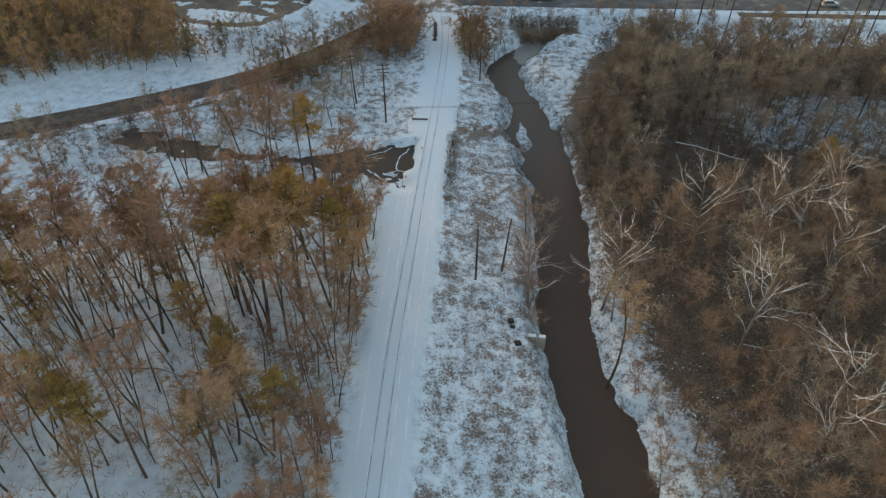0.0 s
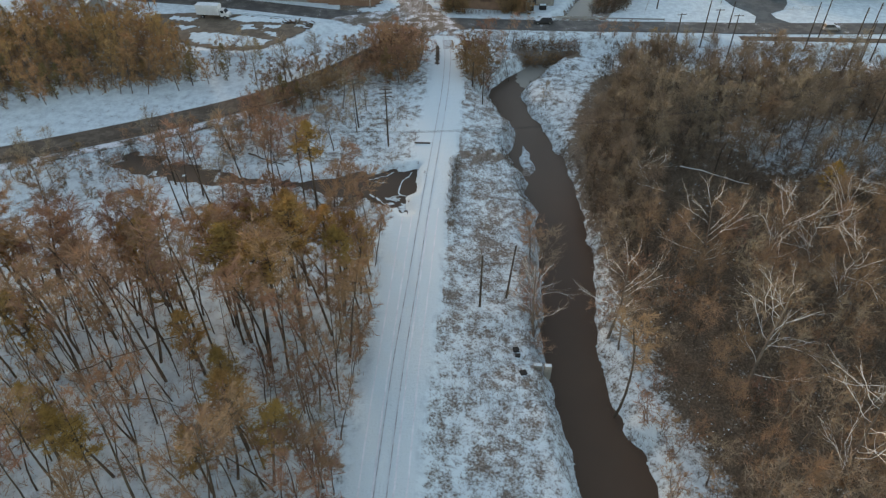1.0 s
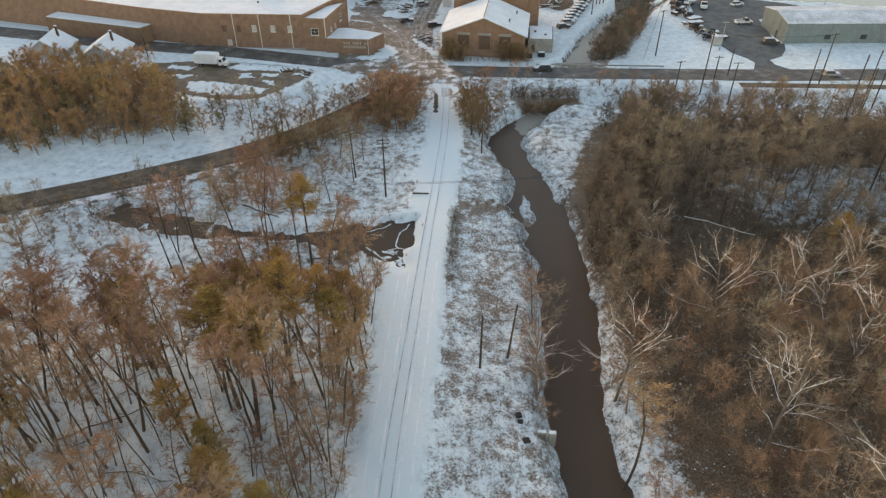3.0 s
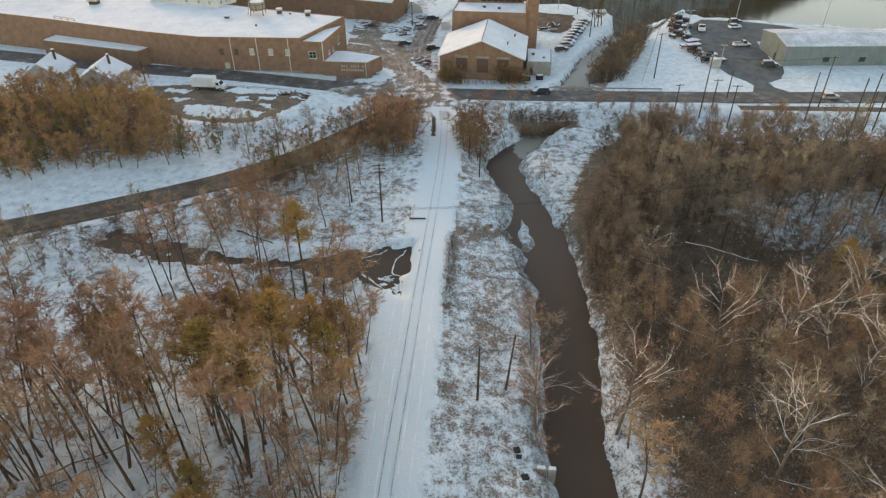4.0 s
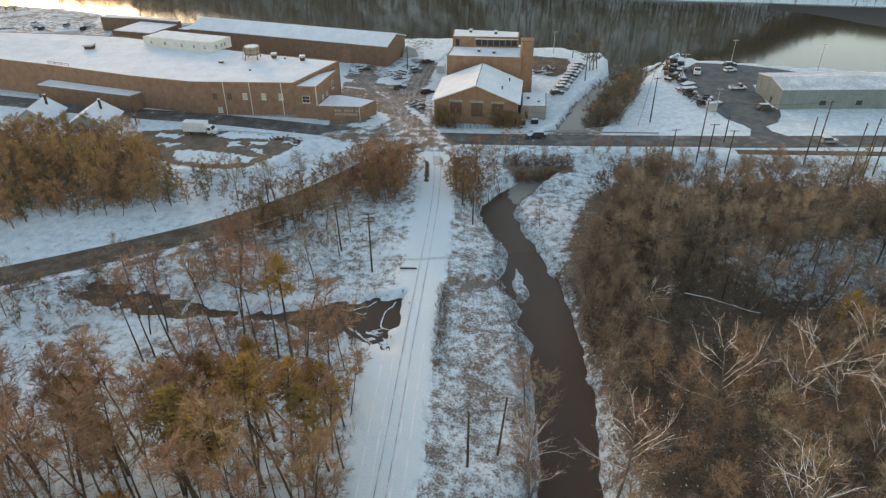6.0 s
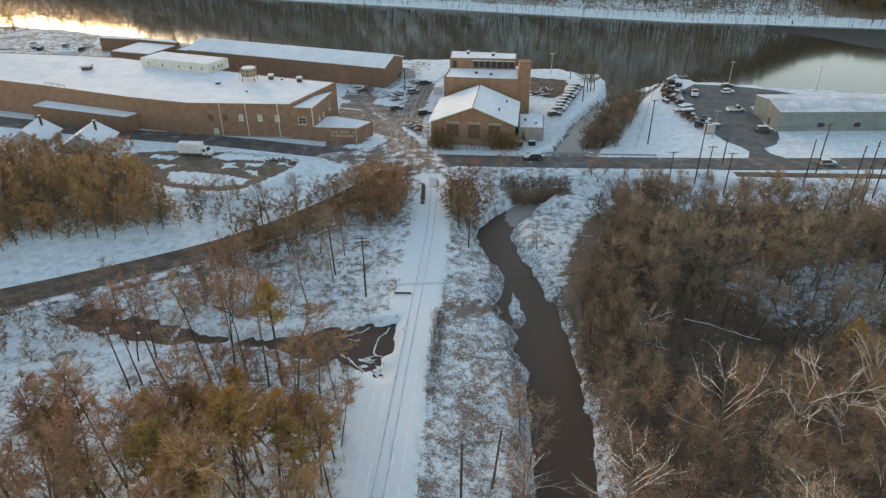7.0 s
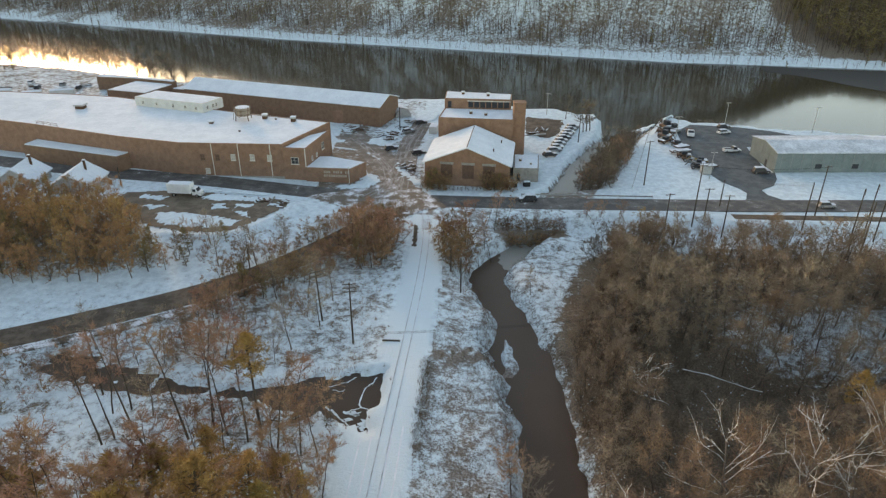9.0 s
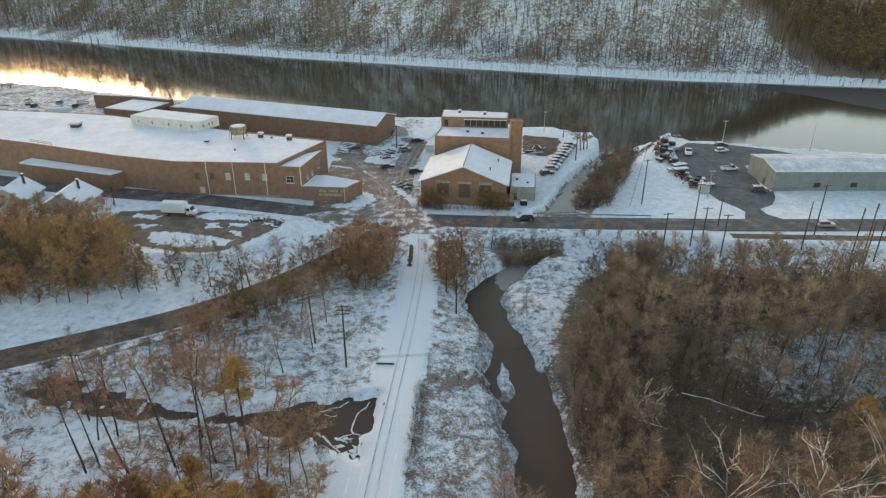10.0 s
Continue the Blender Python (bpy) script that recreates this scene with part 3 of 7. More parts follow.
sh.f = [(i, i + n, i + n + 1, i + 1) for i in range(n - 1)]
solid("water", sh, creek_mat, "still brown creek water between snowy banks", "creek", "structure")
sh = Shape()
lower = [row for row in CREEK if 189 < row[0] < 245]
low = [(x - w - 3, y) for y, x, w in lower]
hi = [(x + w + 3, y) for y, x, w in lower]
fall = lambda y: -1.3 - 4.66 * float(step(238, 264, y))
sh.v = [(x, y, fall(y)) for x, y in low] + [(x, y, fall(y)) for x, y in hi]
n = len(low)
sh.f = [(i, i + n, i + n + 1, i + 1) for i in range(n - 1)]
solid("water", sh, pale_ice, "grey icy creek water below the road bridge", "creek", "structure")
sh = Shape()
mouth = [row for row in CREEK if 239 < row[0] < 300]
sh.v = [(x - w - 3, y, fall(y)) for y, x, w in mouth] + [(x + w + 3, y, fall(y)) for y, x, w in mouth]
n = len(mouth)
sh.f = [(i, i + n, i + n + 1, i + 1) for i in range(n - 1)]
solid("water", sh, river_mat, "dark open water in the mouth of the creek", "creek", "structure")
sh = Shape()
qs = np.linspace(-880, 990, 60)
sh.v = [(x, float(along(NEAR_SHORE, x)) - 12, -6.0) for x in qs] + [(x, float(along(FAR_SHORE, x)) + 6, -6.0) for x in qs]
sh.f = [(i, i + 1, i + 61, i + 60) for i in range(59)]
solid("water", sh, river_mat, "wide dark river reflecting the wooded hill", "river", "structure")
draped("water", [(-1.5, 112), (-2.4, 93), (-34, 99), (-66, 109), (-66, 120), (-52, 116), (-34, 111)], 0.0, ice_mat, "dark frozen pond with pale cracks beside the railway", "pond", cell=2.0, ragged=0.0, z=-1.02)
draped("water", [(22.0, 165.6), (20.6, 158.5), (22.6, 153.5), (26.1, 157), (31, 162), (32, 168), (22, 168)], 0.03, pale_ice, "pale grey ice on the pool below the road", "pool", cell=0.25, ragged=0.3, z=-5.36)


def ice_crack(pts, w):
    """A wandering line of snow on the pond ice."""
    rng = random.Random(len(pts) + int(w * 1000))
    sh = Shape()
    P = [Vector((x, y, -0.985)) for x, y in pts]
    Q = []
    for a, b in zip(P, P[1:]):
        Q += [a.lerp(b, i / 5) + Vector((rng.gauss(0, 0.1), rng.gauss(0, 0.1), 0)) for i in range(5)]
    for a, b in zip(Q, Q[1:]):
        n = (b - a).cross(Vector((0, 0, 1))).normalized() * w * rng.uniform(0.5, 1.4)
        sh.quad(a - n, a + n, b + n, b - n)
    solid("snow_line", sh, snow_mat, "thin line of snow in a crack of the pond ice", "snow", "stuff")


ice_crack([(-4.6, 109.6), (-4.9, 108.1), (-6.3, 106.6), (-6.8, 102.8), (-6.4, 101.9), (-5.0, 101.4)], 0.11)
ice_crack([(-7.9, 109.6), (-9.8, 108.1), (-11.5, 107.3), (-12.9, 107.0)], 0.09)
ice_crack([(-11.4, 106.4), (-9.9, 105.8), (-9.4, 106.4)], 0.05)
ice_crack([(-12.2, 102.2), (-10.7, 100.9), (-9.6, 99.6), (-8.6, 98.6), (-7.8, 97.3), (-6.0, 97.6)], 0.17)
ice_crack([(-6.7, 101.9), (-8.1, 101.1), (-8.7, 100.9)], 0.10)
ice_crack([(-41.2, 110.0), (-41.3, 108.2), (-41.4, 106.0)], 0.32)

sh = Shape()
sh.prism([(185, 378), (197, 369), (206, 358), (213, 345), (224, 331), (252, 300), (330, 300), (330, 362), (250, 378), (217, 384), (190, 394)], -6.1, -5.97)
solid("water", sh, skim_ice, "dull grey skim ice on the river bend", "river ice", "structure")

# ---- railway ----
def rail_path(side):
    ys = np.arange(-60, 181, 1.5)
    xs = along(TRACK, ys)
    for _ in range(30):
        xs[1:-1] = (xs[:-2] + 2 * xs[1:-1] + xs[2:]) / 4
    t = np.gradient(xs, ys)
    nx, ny = 1 / np.sqrt(1 + t * t), -t / np.sqrt(1 + t * t)
    return xs + nx * side, ys + ny * side


railway = tagged(new("railway_track"), "single railway track almost buried in fresh snow", "railway track")
for side in (-0.75, 0.75):
    sh = Shape()
    xs, ys = rail_path(side)
    zs = np.maximum(height(xs, ys), 0.02) + np.where(ys > 172, 0.62, 0.0) * 0
    prof = [(-0.04, -0.1), (-0.032, 0.04), (0.032, 0.04), (0.04, -0.1)]
    sh.v = [(x + a, y, z + b) for x, y, z in zip(xs, ys, zs) for a, b in prof]
    sh.f = [(i * 4 + j, i * 4 + 4 + j, i * 4 + 5 + j, i * 4 + 1 + j) for i in range(len(xs) - 1) for j in range(3)]
    part("rail", sh, rail_steel, railway)
    # melted groove in the snow along the rail
    sh = Shape()
    o = 0.07 if side < 0 else -0.07
    sh.v = [(x + o + a, y, z + b) for x, y, z in zip(xs, ys, zs) for a, b in ((-0.03, 0.015), (0.03, 0.015))]
    sh.f = [(i * 2, i * 2 + 1, i * 2 + 3, i * 2 + 2) for i in range(len(xs) - 1)]
    part("groove", sh, groove_mat, railway)
tie_shape = Shape()
tie_shape.box(-1.25, -0.11, -0.1, 1.25, 0.11, 0.07)
tie_mesh = tie_shape.mesh("tie", tie_snowy)
cy = 166.5
while cy < 171.5:
    ob = new("tie", tie_mesh)
    x = float(along(TRACK, cy))
    ob.matrix_basis = pose(x, cy, float(height(x, cy)) - 0.05, 0, 0, random.uniform(-2, 4))
    ob.parent = railway
    cy += 0.62
# loose tie lying on the snow beside the track, and one across the far ditch
sh = Shape()
sh.box(-1.6, -0.14, 0, 1.6, 0.14, 0.2)
loose = solid("loose_tie", sh, tie_wood, "dark loose wooden tie lying on snow", "railway tie")
loose.matrix_basis = pose(-2.6, 118.7, 0.02, 0, 0, -3)
draped("water", [(0.1, 157), (1.0, 156.5), (1.3, 168), (0.3, 168.5)], 0.05, ice_mat, "narrow dark wet ditch beside the railway", "ditch", cell=0.3, ragged=0.3)

# ---- buildings ----
def gabled(name, label, cx, cy, rot, w, d, z0, eave, ridge, wall, roof=roof_snow, cat="building", overhang=0.5, thick=0.3):
    """A gabled house: w across the gable, d along the ridge, local y along the ridge from the front."""
    root = tagged(new(name), label, cat)
    root.matrix_basis = pose(cx, cy, z0, 0, 0, rot)
    e, r = eave - z0, ridge - z0
    sh = Shape()
    sh.add([(-w / 2, 0, -1), (w / 2, 0, -1), (w / 2, 0, e), (0, 0, r), (-w / 2, 0, e), (-w / 2, d, -1), (w / 2, d, -1), (w / 2, d, e), (0, d, r), (-w / 2, d, e)],
           [(0, 1, 2, 3, 4), (9, 8, 7, 6, 5), (1, 6, 7, 2), (5, 0, 4, 9), (2, 7, 8, 3), (3, 8, 9, 4)])
    part("wall", sh, wall, root)
    k = (r - e) / (w / 2)
    for s in (-1, 1):
        sh = Shape()
        o = overhang
        a, b = (0, r + 0.06), (s * (w / 2 + o), e - k * o + 0.06)
        ring = [(a[0], -o, a[1]), (b[0], -o, b[1]), (b[0], d + o, b[1]), (a[0], d + o, a[1])]
        sh.add(ring + [(x, y, z + thick) for x, y, z in ring],
               [(3, 2, 1, 0), (4, 5, 6, 7), (0, 1, 5, 4), (1, 2, 6, 5), (2, 3, 7, 6), (3, 0, 4, 7)])
        part("roof", sh, roof, root, "snow-covered roof slope")
    return root


def pane_window(root, x, z, w, h, y=0.0, frame_mat=None, glass=None):
    """A window in a wall that faces local -y: a frame with its panes and sill."""
    fm = frame_mat or trim_mat
    sh = Shape()
    t = 0.12
    for a in ((x - w / 2 - t, z - t, x - w / 2, z + h + t), (x + w / 2, z - t, x + w / 2 + t, z + h + t), (x - w / 2, z + h, x + w / 2, z + h + t), (x - w / 2, z - t, x + w / 2, z),
              (x - 0.04, z, x + 0.04, z + h), (x - w / 2, z + h / 2 - 0.04, x - 0.04, z + h / 2 + 0.04), (x + 0.04, z + h / 2 - 0.04, x + w / 2, z + h / 2 + 0.04)):
        sh.box(a[0], y - 0.07, a[1], a[2], y + 0.02, a[3])
    win = part("window", sh, fm, root)
    sh = Shape()
    sh.box(x - w / 2, y - 0.03, z, x + w / 2, y + 0.01, z + h)
    part("pane", sh, glass or dark_glass, win)
    sh = Shape()
    sh.box(x - w / 2 - 0.2, y - 0.2, z - t - 0.12, x + w / 2 + 0.2, y + 0.01, z - t)
    part("sill", sh, fm, win)
    return win


def wall_frame(root, a, b, z0):
    """An Empty-free pose for a wall from a to b: local x along it, local -y outwards."""
    ang = math.degrees(math.atan2(b[1] - a[1], b[0] - a[0]))
    return pose(a[0], a[1], z0, 0, 0, ang), math.hypot(b[0] - a[0], b[1] - a[1])


def block(root, pts, z0, z1, wall, roof_name="roof", parapet=0.35, snow=0.22, roof=roof_snow):
    """Walls on a footprint (counter-clockwise), a parapet and a snow-covered flat roof inside it."""
    sh = Shape()
    sh.prism(pts, z0, z1)
    part("wall", sh, wall, root)
    c = Vector((sum(p[0] for p in pts) / len(pts), sum(p[1] for p in pts) / len(pts)))
    inner = []
    for i, p in enumerate(pts):
        a, b = (Vector(p) - Vector(pts[i - 1])).normalized(), (Vector(pts[(i + 1) % len(pts)]) - Vector(p)).normalized()
        m = Vector((-a.y - b.y, a.x + b.x)).normalized()
        inner.append(tuple(Vector(p) + m * 0.35 / max(0.4, m.dot(Vector((-a.y, a.x))))))
    sh = Shape()
    n = len(pts)
    for i in range(n):
        j = (i + 1) % n
        sh.add([(*pts[i], z1 + 0.004), (*pts[j], z1 + 0.004), (*inner[j], z1 + 0.004), (*inner[i], z1 + 0.004),
                (*pts[i], z1 + parapet), (*pts[j], z1 + parapet), (*inner[j], z1 + parapet), (*inner[i], z1 + parapet)],
               [(4, 5, 6, 7), (0, 1, 5, 4), (2, 3, 7, 6), (3, 2, 1, 0), (1, 2, 6, 5), (3, 0, 4, 7)])
    if parapet > 0:
        part("parapet", sh, trim_mat if wall is white_clad else wall, root)
    sh = Shape()
    sh.prism(inner, z1 + 0.004, z1 + snow)
    part(roof_name, sh, roof, root, "snow-covered flat roof")


def on_wall(root, a, b, z0, make):
    """Builds parts against a wall from a to b by way of a local frame, then moves their meshes into place."""
    m, length = wall_frame(root, a, b, z0)
    before = set(root.children_recursive)
    make(length)
    for ob in root.children_recursive:
        if ob not in before:
            ob.data.transform(m)


faded_letters = plain("faded_lettering", (0.30, 0.25, 0.205), (0.40, 0.34, 0.285), 2.0, 0.7)
blind = plain("pale_window_blind", (0.34, 0.31, 0.27), (0.48, 0.45, 0.40), 2.0, 0.5)
# the long brick factory with its penthouse
FACTORY = [(-37.4, 199.2), (-27.0, 221.8), (-53, 231), (-107, 254.5), (-125, 258.6), (-185, 268), (-190, 246), (-118, 220), (-86, 207), (-66.8, 201.0)]
factory = tagged(new("factory"), "long brown brick factory with a wide snow-covered flat roof", "building")
block(factory, FACTORY, -0.5, 10.6, brick_mat)
block(factory, [(-37.4, 198.8), (-30.6, 198), (-26.6, 216), (-32.0, 211.0)], -0.5, 9.8, brick_mat, "roof")


def factory_front(length):
    for x in (3.9, 8.9, 14.4):
        pane_window(factory, length - x, 5.6, 1.1, 1.6, 0.0, None, blind)
    pane_window(factory, 7.2, 1.6, 1.1, 1.3, 0.0, None, blind)
    for x in (6.2, 10.5):
        pane_window(factory, x, 5.4, 1.1, 1.7, 0.0, brick_dark, boarded)
    for x in (9.1, 16.7, 25.9):
        sh = Shape()
        sh.tube((x, -0.13, 0), (x, -0.13, 10.4), 0.115, 0.115, 8)
        part("downpipe", sh, trim_mat, factory, "pale rain downpipe")
    sh = Shape()
    sh.box(0, -0.35, 0, length, -0.003, 0.9)
    part("plinth", sh, concrete, factory)


on_wall(factory, (-66.8, 201.0), (-37.4, 199.2), 0.5, factory_front)


def corner_front(length):
    pane_window(factory, length / 2, 5.0, 2.0, 1.8)
    sh = Shape()
    sh.tube((length - 0.3, -0.15, 0), (length - 0.3, -0.15, 9.6), 0.16, 0.16, 8)
    part("downpipe", sh, trim_mat, factory, "pale rain downpipe")


on_wall(factory, (-37.4, 198.8), (-30.6, 198), 0.5, corner_front)


def corner_side(length):
    pane_window(factory, 12.5, 5.6, 1.8, 2.0)
    pane_window(factory, 7.5, 5.0, 0.8, 1.0)
    pane_window(factory, 4.0, 5.0, 0.8, 1.0)


on_wall(factory, (-30.6, 198), (-26.6, 216), 0.5, corner_side)


# pipe rail at the roof edge above the lean-to
rail = tagged(new("roof_rail"), "low pipe guard rail at the snowy roof edge", "rail")
for k in range(4):
    p, q = Vector((-116.6, 220.0, 10.9)), Vector((-108.6, 216.6, 10.9))
    sh = Shape()
    sh.tube(tuple(p.lerp(q, k / 3)), tuple(p.lerp(q, k / 3) + Vector((0, 0, 1.05))), 0.06, 0.06, 5)
    part("post", sh, rust, rail)
for dz in (0.55, 1.05):
    sh = Shape()
    sh.tube((-116.6, 220.0, 10.9 + dz), (-108.6, 216.6, 10.9 + dz), 0.06, 0.06, 5)
    part("bar", sh, rust, rail)
# standing seams under the snow on the far roof
for i in range(34):
    q = -121 - i * 1.5
    y0 = 220.6 + (-118 - q) * 0.36
    sh = Shape()
    sh.box(q - 0.1, y0 + 2.0, 10.82, q + 0.1, y0 + 26.0, 10.89)
    part("roof_seam", sh, roof_snow, factory)
# low lean-to along the bend of the road
leanto = tagged(new("lean_to"), "low brick lean-to with a snowy roof against the factory", "building")
block(leanto, [(-86.0, 202.6), (-83.6, 206.6), (-117.5, 219.6), (-119, 214)], 0.2, 6.2, brick_dark, parapet=0)

penthouse = tagged(new("rooftop_penthouse"), "white sided penthouse on the factory roof", "penthouse")
block(penthouse, [(-69.6, 233.0), (-65.6, 241.6), (-91, 251.4), (-95.3, 242.6)], 10.62, 13.7, white_clad, parapet=0.12)


def pent_front(length):
    for x in (3.2, 8.8, 15.5, 20.4, 24.6):
        pane_window(penthouse, x, 1.0, 0.7, 0.9)


on_wall(penthouse, (-95.3, 242.6), (-69.6, 233.0), 10.7, pent_front)


def pent_side(length):
    for x in (2.0, 4.6, 6.2):
        pane_window(penthouse, x, 1.0, 0.7, 1.0)


on_wall(penthouse, (-69.6, 233.0), (-65.6, 241.6), 10.7, pent_side)


tank_wood = plain("weathered_tank_wood", (0.24, 0.19, 0.15), (0.36, 0.29, 0.235), 1.5, 0.85, stretch=(1, 1, 0.2))


def cooling_tower(x, y, z):
    root = tagged(new("cooling_tower"), "weathered round cooling tower on legs on the snowy roof", "cooling tower")
    sh = Shape()
    sh.tube((x, y, z + 1.5), (x, y, z + 3.9), 2.3, 2.45, 16)
    part("drum", sh, tank_wood, root)
    for k in range(20):
        a = 6.283 * k / 20
        sh = Shape()
        sh.tube((x + 2.32 * math.cos(a), y + 2.32 * math.sin(a), z + 1.45), (x + 2.5 * math.cos(a), y + 2.5 * math.sin(a), z + 4.25), 0.07, 0.07, 4)
        part("stave", sh, tank_wood if k % 3 else rust, root)
    for r, h in ((2.42, 1.9), (2.5, 3.2)):
        sh = Shape()
        sh.tube((x, y, z + h), (x, y, z + h + 0.12), r, r, 16)
        part("hoop", sh, rust, root)
    sh = Shape()
    sh.tube((x, y, z + 3.9), (x, y, z + 4.05), 2.2, 2.1, 16)
    part("snow_cap", sh, roof_snow, root)
    sh = Shape()
    sh.tube((x - 3.2, y - 0.4, z), (x - 2.5, y - 0.4, z + 3.6), 0.12, 0.12, 6)
    part("pipe", sh, steel, root)
    for dx, dy in ((-1.8, -1.8), (1.8, -1.8), (1.8, 1.8), (-1.8, 1.8)):
        sh = Shape()
        sh.tube((x + dx * 1.1, y + dy * 1.1, z), (x + dx, y + dy, z + 1.7), 0.14, 0.14, 5)
        part("leg", sh, rust, root)
    return root


cooling_tower(-54.6, 225.2, 10.8)


def roof_vent(x, y, z, w, h):
    root = tagged(new("roof_vent"), "squat metal ventilator on the snowy roof", "ventilator", "factory roof ventilators")
    sh = Shape()
    sh.box(x - w / 2, y - w / 2, z, x + w / 2, y + w / 2, z + h * 0.7)
    part("housing", sh, rust, root, bevel=0.06)
    sh = Shape()
    sh.box(x - w * 0.65, y - w * 0.65, z + h * 0.7, x + w * 0.65, y + w * 0.65, z + h)
    part("hood", sh, steel, root, bevel=0.08)
    sh = Shape()
    sh.box(x - w * 0.6, y - w * 0.6, z + h, x + w * 0.6, y + w * 0.6, z + h + 0.16)
    part("snow_cap", sh, roof_snow, root, bevel=0.07)
    return root


for x, y, w, h in ((-112.1, 239.0, 2.6, 1.5), (-48.1, 226.0, 1.4, 1.5), (-38.6, 223.0, 1.4, 1.5), (-63.5, 221, 1.3, 0.7), (-44.5, 225.0, 0.6, 0.6), (-52.5, 212.0, 0.5, 0.6)):
    roof_vent(x, y, 10.8, w, h)

# annex with the lettered front; the letters cannot be made out
annex = tagged(new("annex"), "low brick annex with a snowy roof and pale lettering", "building")
block(annex, [(-31.0, 197.2), (-18.2, 195.9), (-14.3, 201.6), (-25.4, 207.0), (-28.6, 206.8)], -0.5, 4.7, brick_mat, parapet=0.1)


def annex_front(length):
    x = 5.2
    for row, widths in ((3.05, (0.5, 0.5, 0.5, 0, 0.5, 0.5, 0.35, 0.5, 0, 0.4, 0.5)), (1.95, (0.5, 0.35, 0.5, 0.5, 0.5, 0.5, 0.5, 0.5, 0.5, 0.4))):
        px = x
        for wd in widths:
            if wd:
                sh = Shape()
                sh.box(px, -0.08, row, px + wd, -0.003, row + 0.7)
                part("lettering", sh, faded_letters, annex)
            px += 0.68
    sh = Shape()
    sh.tube((length - 0.4, -0.3, 0), (length - 0.4, -0.3, 5.2), 0.1, 0.08, 6)
    part("downpipe", sh, trim_mat, annex)


on_wall(annex, (-31.0, 197.2), (-18.2, 195.9), 0.3, annex_front)

# long brown shed behind
back_shed = gabled("shed", "long brown shed with a snow-covered roof by the river", -11.0, 259.5, 69.6, 17.0, 84.0, 0.3, 7.7, 10.2, brick_dark)
sh = Shape()
sh.box(-8.62, 14.5, -0.5, -8.51, 18.5, 5.0)
part("loading_door", sh, brick_mat, back_shed)
hut = tagged(new("quonset_hut"), "small grey round-roofed hut beside the shed", "hut")
sh = Shape()
arc = [(3.0 * math.cos(math.pi * i / 10), 3.6 * math.sin(math.pi * i / 10)) for i in range(11)]
sh.v = [(a, 0, b) for a, b in arc] + [(a, 7, b) for a, b in arc]
sh.f = [(i, i + 1, i + 12, i + 11) for i in range(10)] + [tuple(range(10, -1, -1)), tuple(range(11, 22))]
o = part("shell", sh, steel, hut)
sh = Shape()
sh.v = [(a * 1.02, 0.4, b * 1.02 + 0.03) for a, b in arc[2:9]] + [(a * 1.02, 6.6, b * 1.02 + 0.03) for a, b in arc[2:9]]
sh.f = [(i, i + 1, i + 8, i + 7) for i in range(6)]
part("snow_cap", sh, roof_snow, hut)
hut.matrix_basis = pose(-6.0, 264.6, 0.4, 0, 0, 20)
far_shed = tagged(new("shed"), "low shed with a snow-covered roof near the river bank", "building")
block(far_shed, [(-122.0, 306.5), (-104, 300), (-103.6, 303), (-140.7, 317), (-140.3, 310)], 0, 6.0, brick_dark, parapet=0)
block(far_shed, [(-127.5, 290.3), (-109.8, 284.5), (-104.01, 299.9), (-122.0, 306.4)], 0, 4.9, brick_dark, parapet=0)
low_shed = tagged(new("shed"), "small low shed with a pinkish snowy roof", "building")
block(low_shed, [(-103.5, 296.5), (-94.5, 293.0), (-90.5, 300.5), (-99, 304)], 0, 4.0, brick_dark, parapet=0)
for x, y, a, w in ((-150, 285, 20, 9), (-158, 297, 20, 7), (-141, 281, 18, 6), (-172, 300, 25, 10), (-133, 276, 20, 6)):
    gabled("storage_trailer", "snow-capped storage trailer in the yard", x, y, 90 + a, 2.8, w, 0.5, 3.0, 3.3, white_clad, cat="trailer", overhang=0.1, thick=0.2)

# gabled brick hall, the taller blocks behind it and the chimney
hall = gabled("brick_hall", "brick hall with a snow-covered gable roof and three tall windows", 14.4, 193.6, -9.0, 23.6, 20.6, 0.6, 7.0, 11.6, brick_mat, overhang=0.7, thick=0.35)
sh = Shape()
sh.box(-0.1, -0.7, 11.40, 0.1, 21.3, 11.47)
part("ridge_cap", sh, rust, hall, "dark bare ridge cap")
for x, y in ((7.0, 5.0), (8.6, 15.0)):
    sh = Shape()
    z = 11.0 - 4.6 * x / 11.8
    sh.tube((x, y, z), (x, y, z + 1.15), 0.16, 0.16, 8)
    sh.tube((x, y, z + 1.15), (x, y, z + 1.35), 0.34, 0.12, 8)
    part("roof_vent", sh, rust, hall, "small dark roof vent")
for x in (-5.6, 0.4, 6.2):
    win = pane_window(hall, x, 2.4, 3.0, 3.6, 0.0, boarded, boarded)
    sh = Shape()
    sh.box(x - 1.9, -0.16, 6.1, x + 1.9, -0.003, 6.75)
    part("lintel", sh, concrete, hall)
sh = Shape()
sh.box(-11.0, -0.14, 2.0, -9.6, -0.003, 5.2)
part("door", sh, brick_dark, hall)
tall_block = tagged(new("brick_block"), "tall brick block with stepped snow-covered flat roofs", "building")
block(tall_block, [(6.8, 218.4), (29.5, 215.4), (31.1, 227.6), (9.0, 229.8)], 0, 13.0, brick_mat)
block(tall_block, [(8.9, 230.0), (30.0, 227.8), (31.0, 235.2), (9.7, 239.5)], 0, 16.2, brick_mat, parapet=0.15)


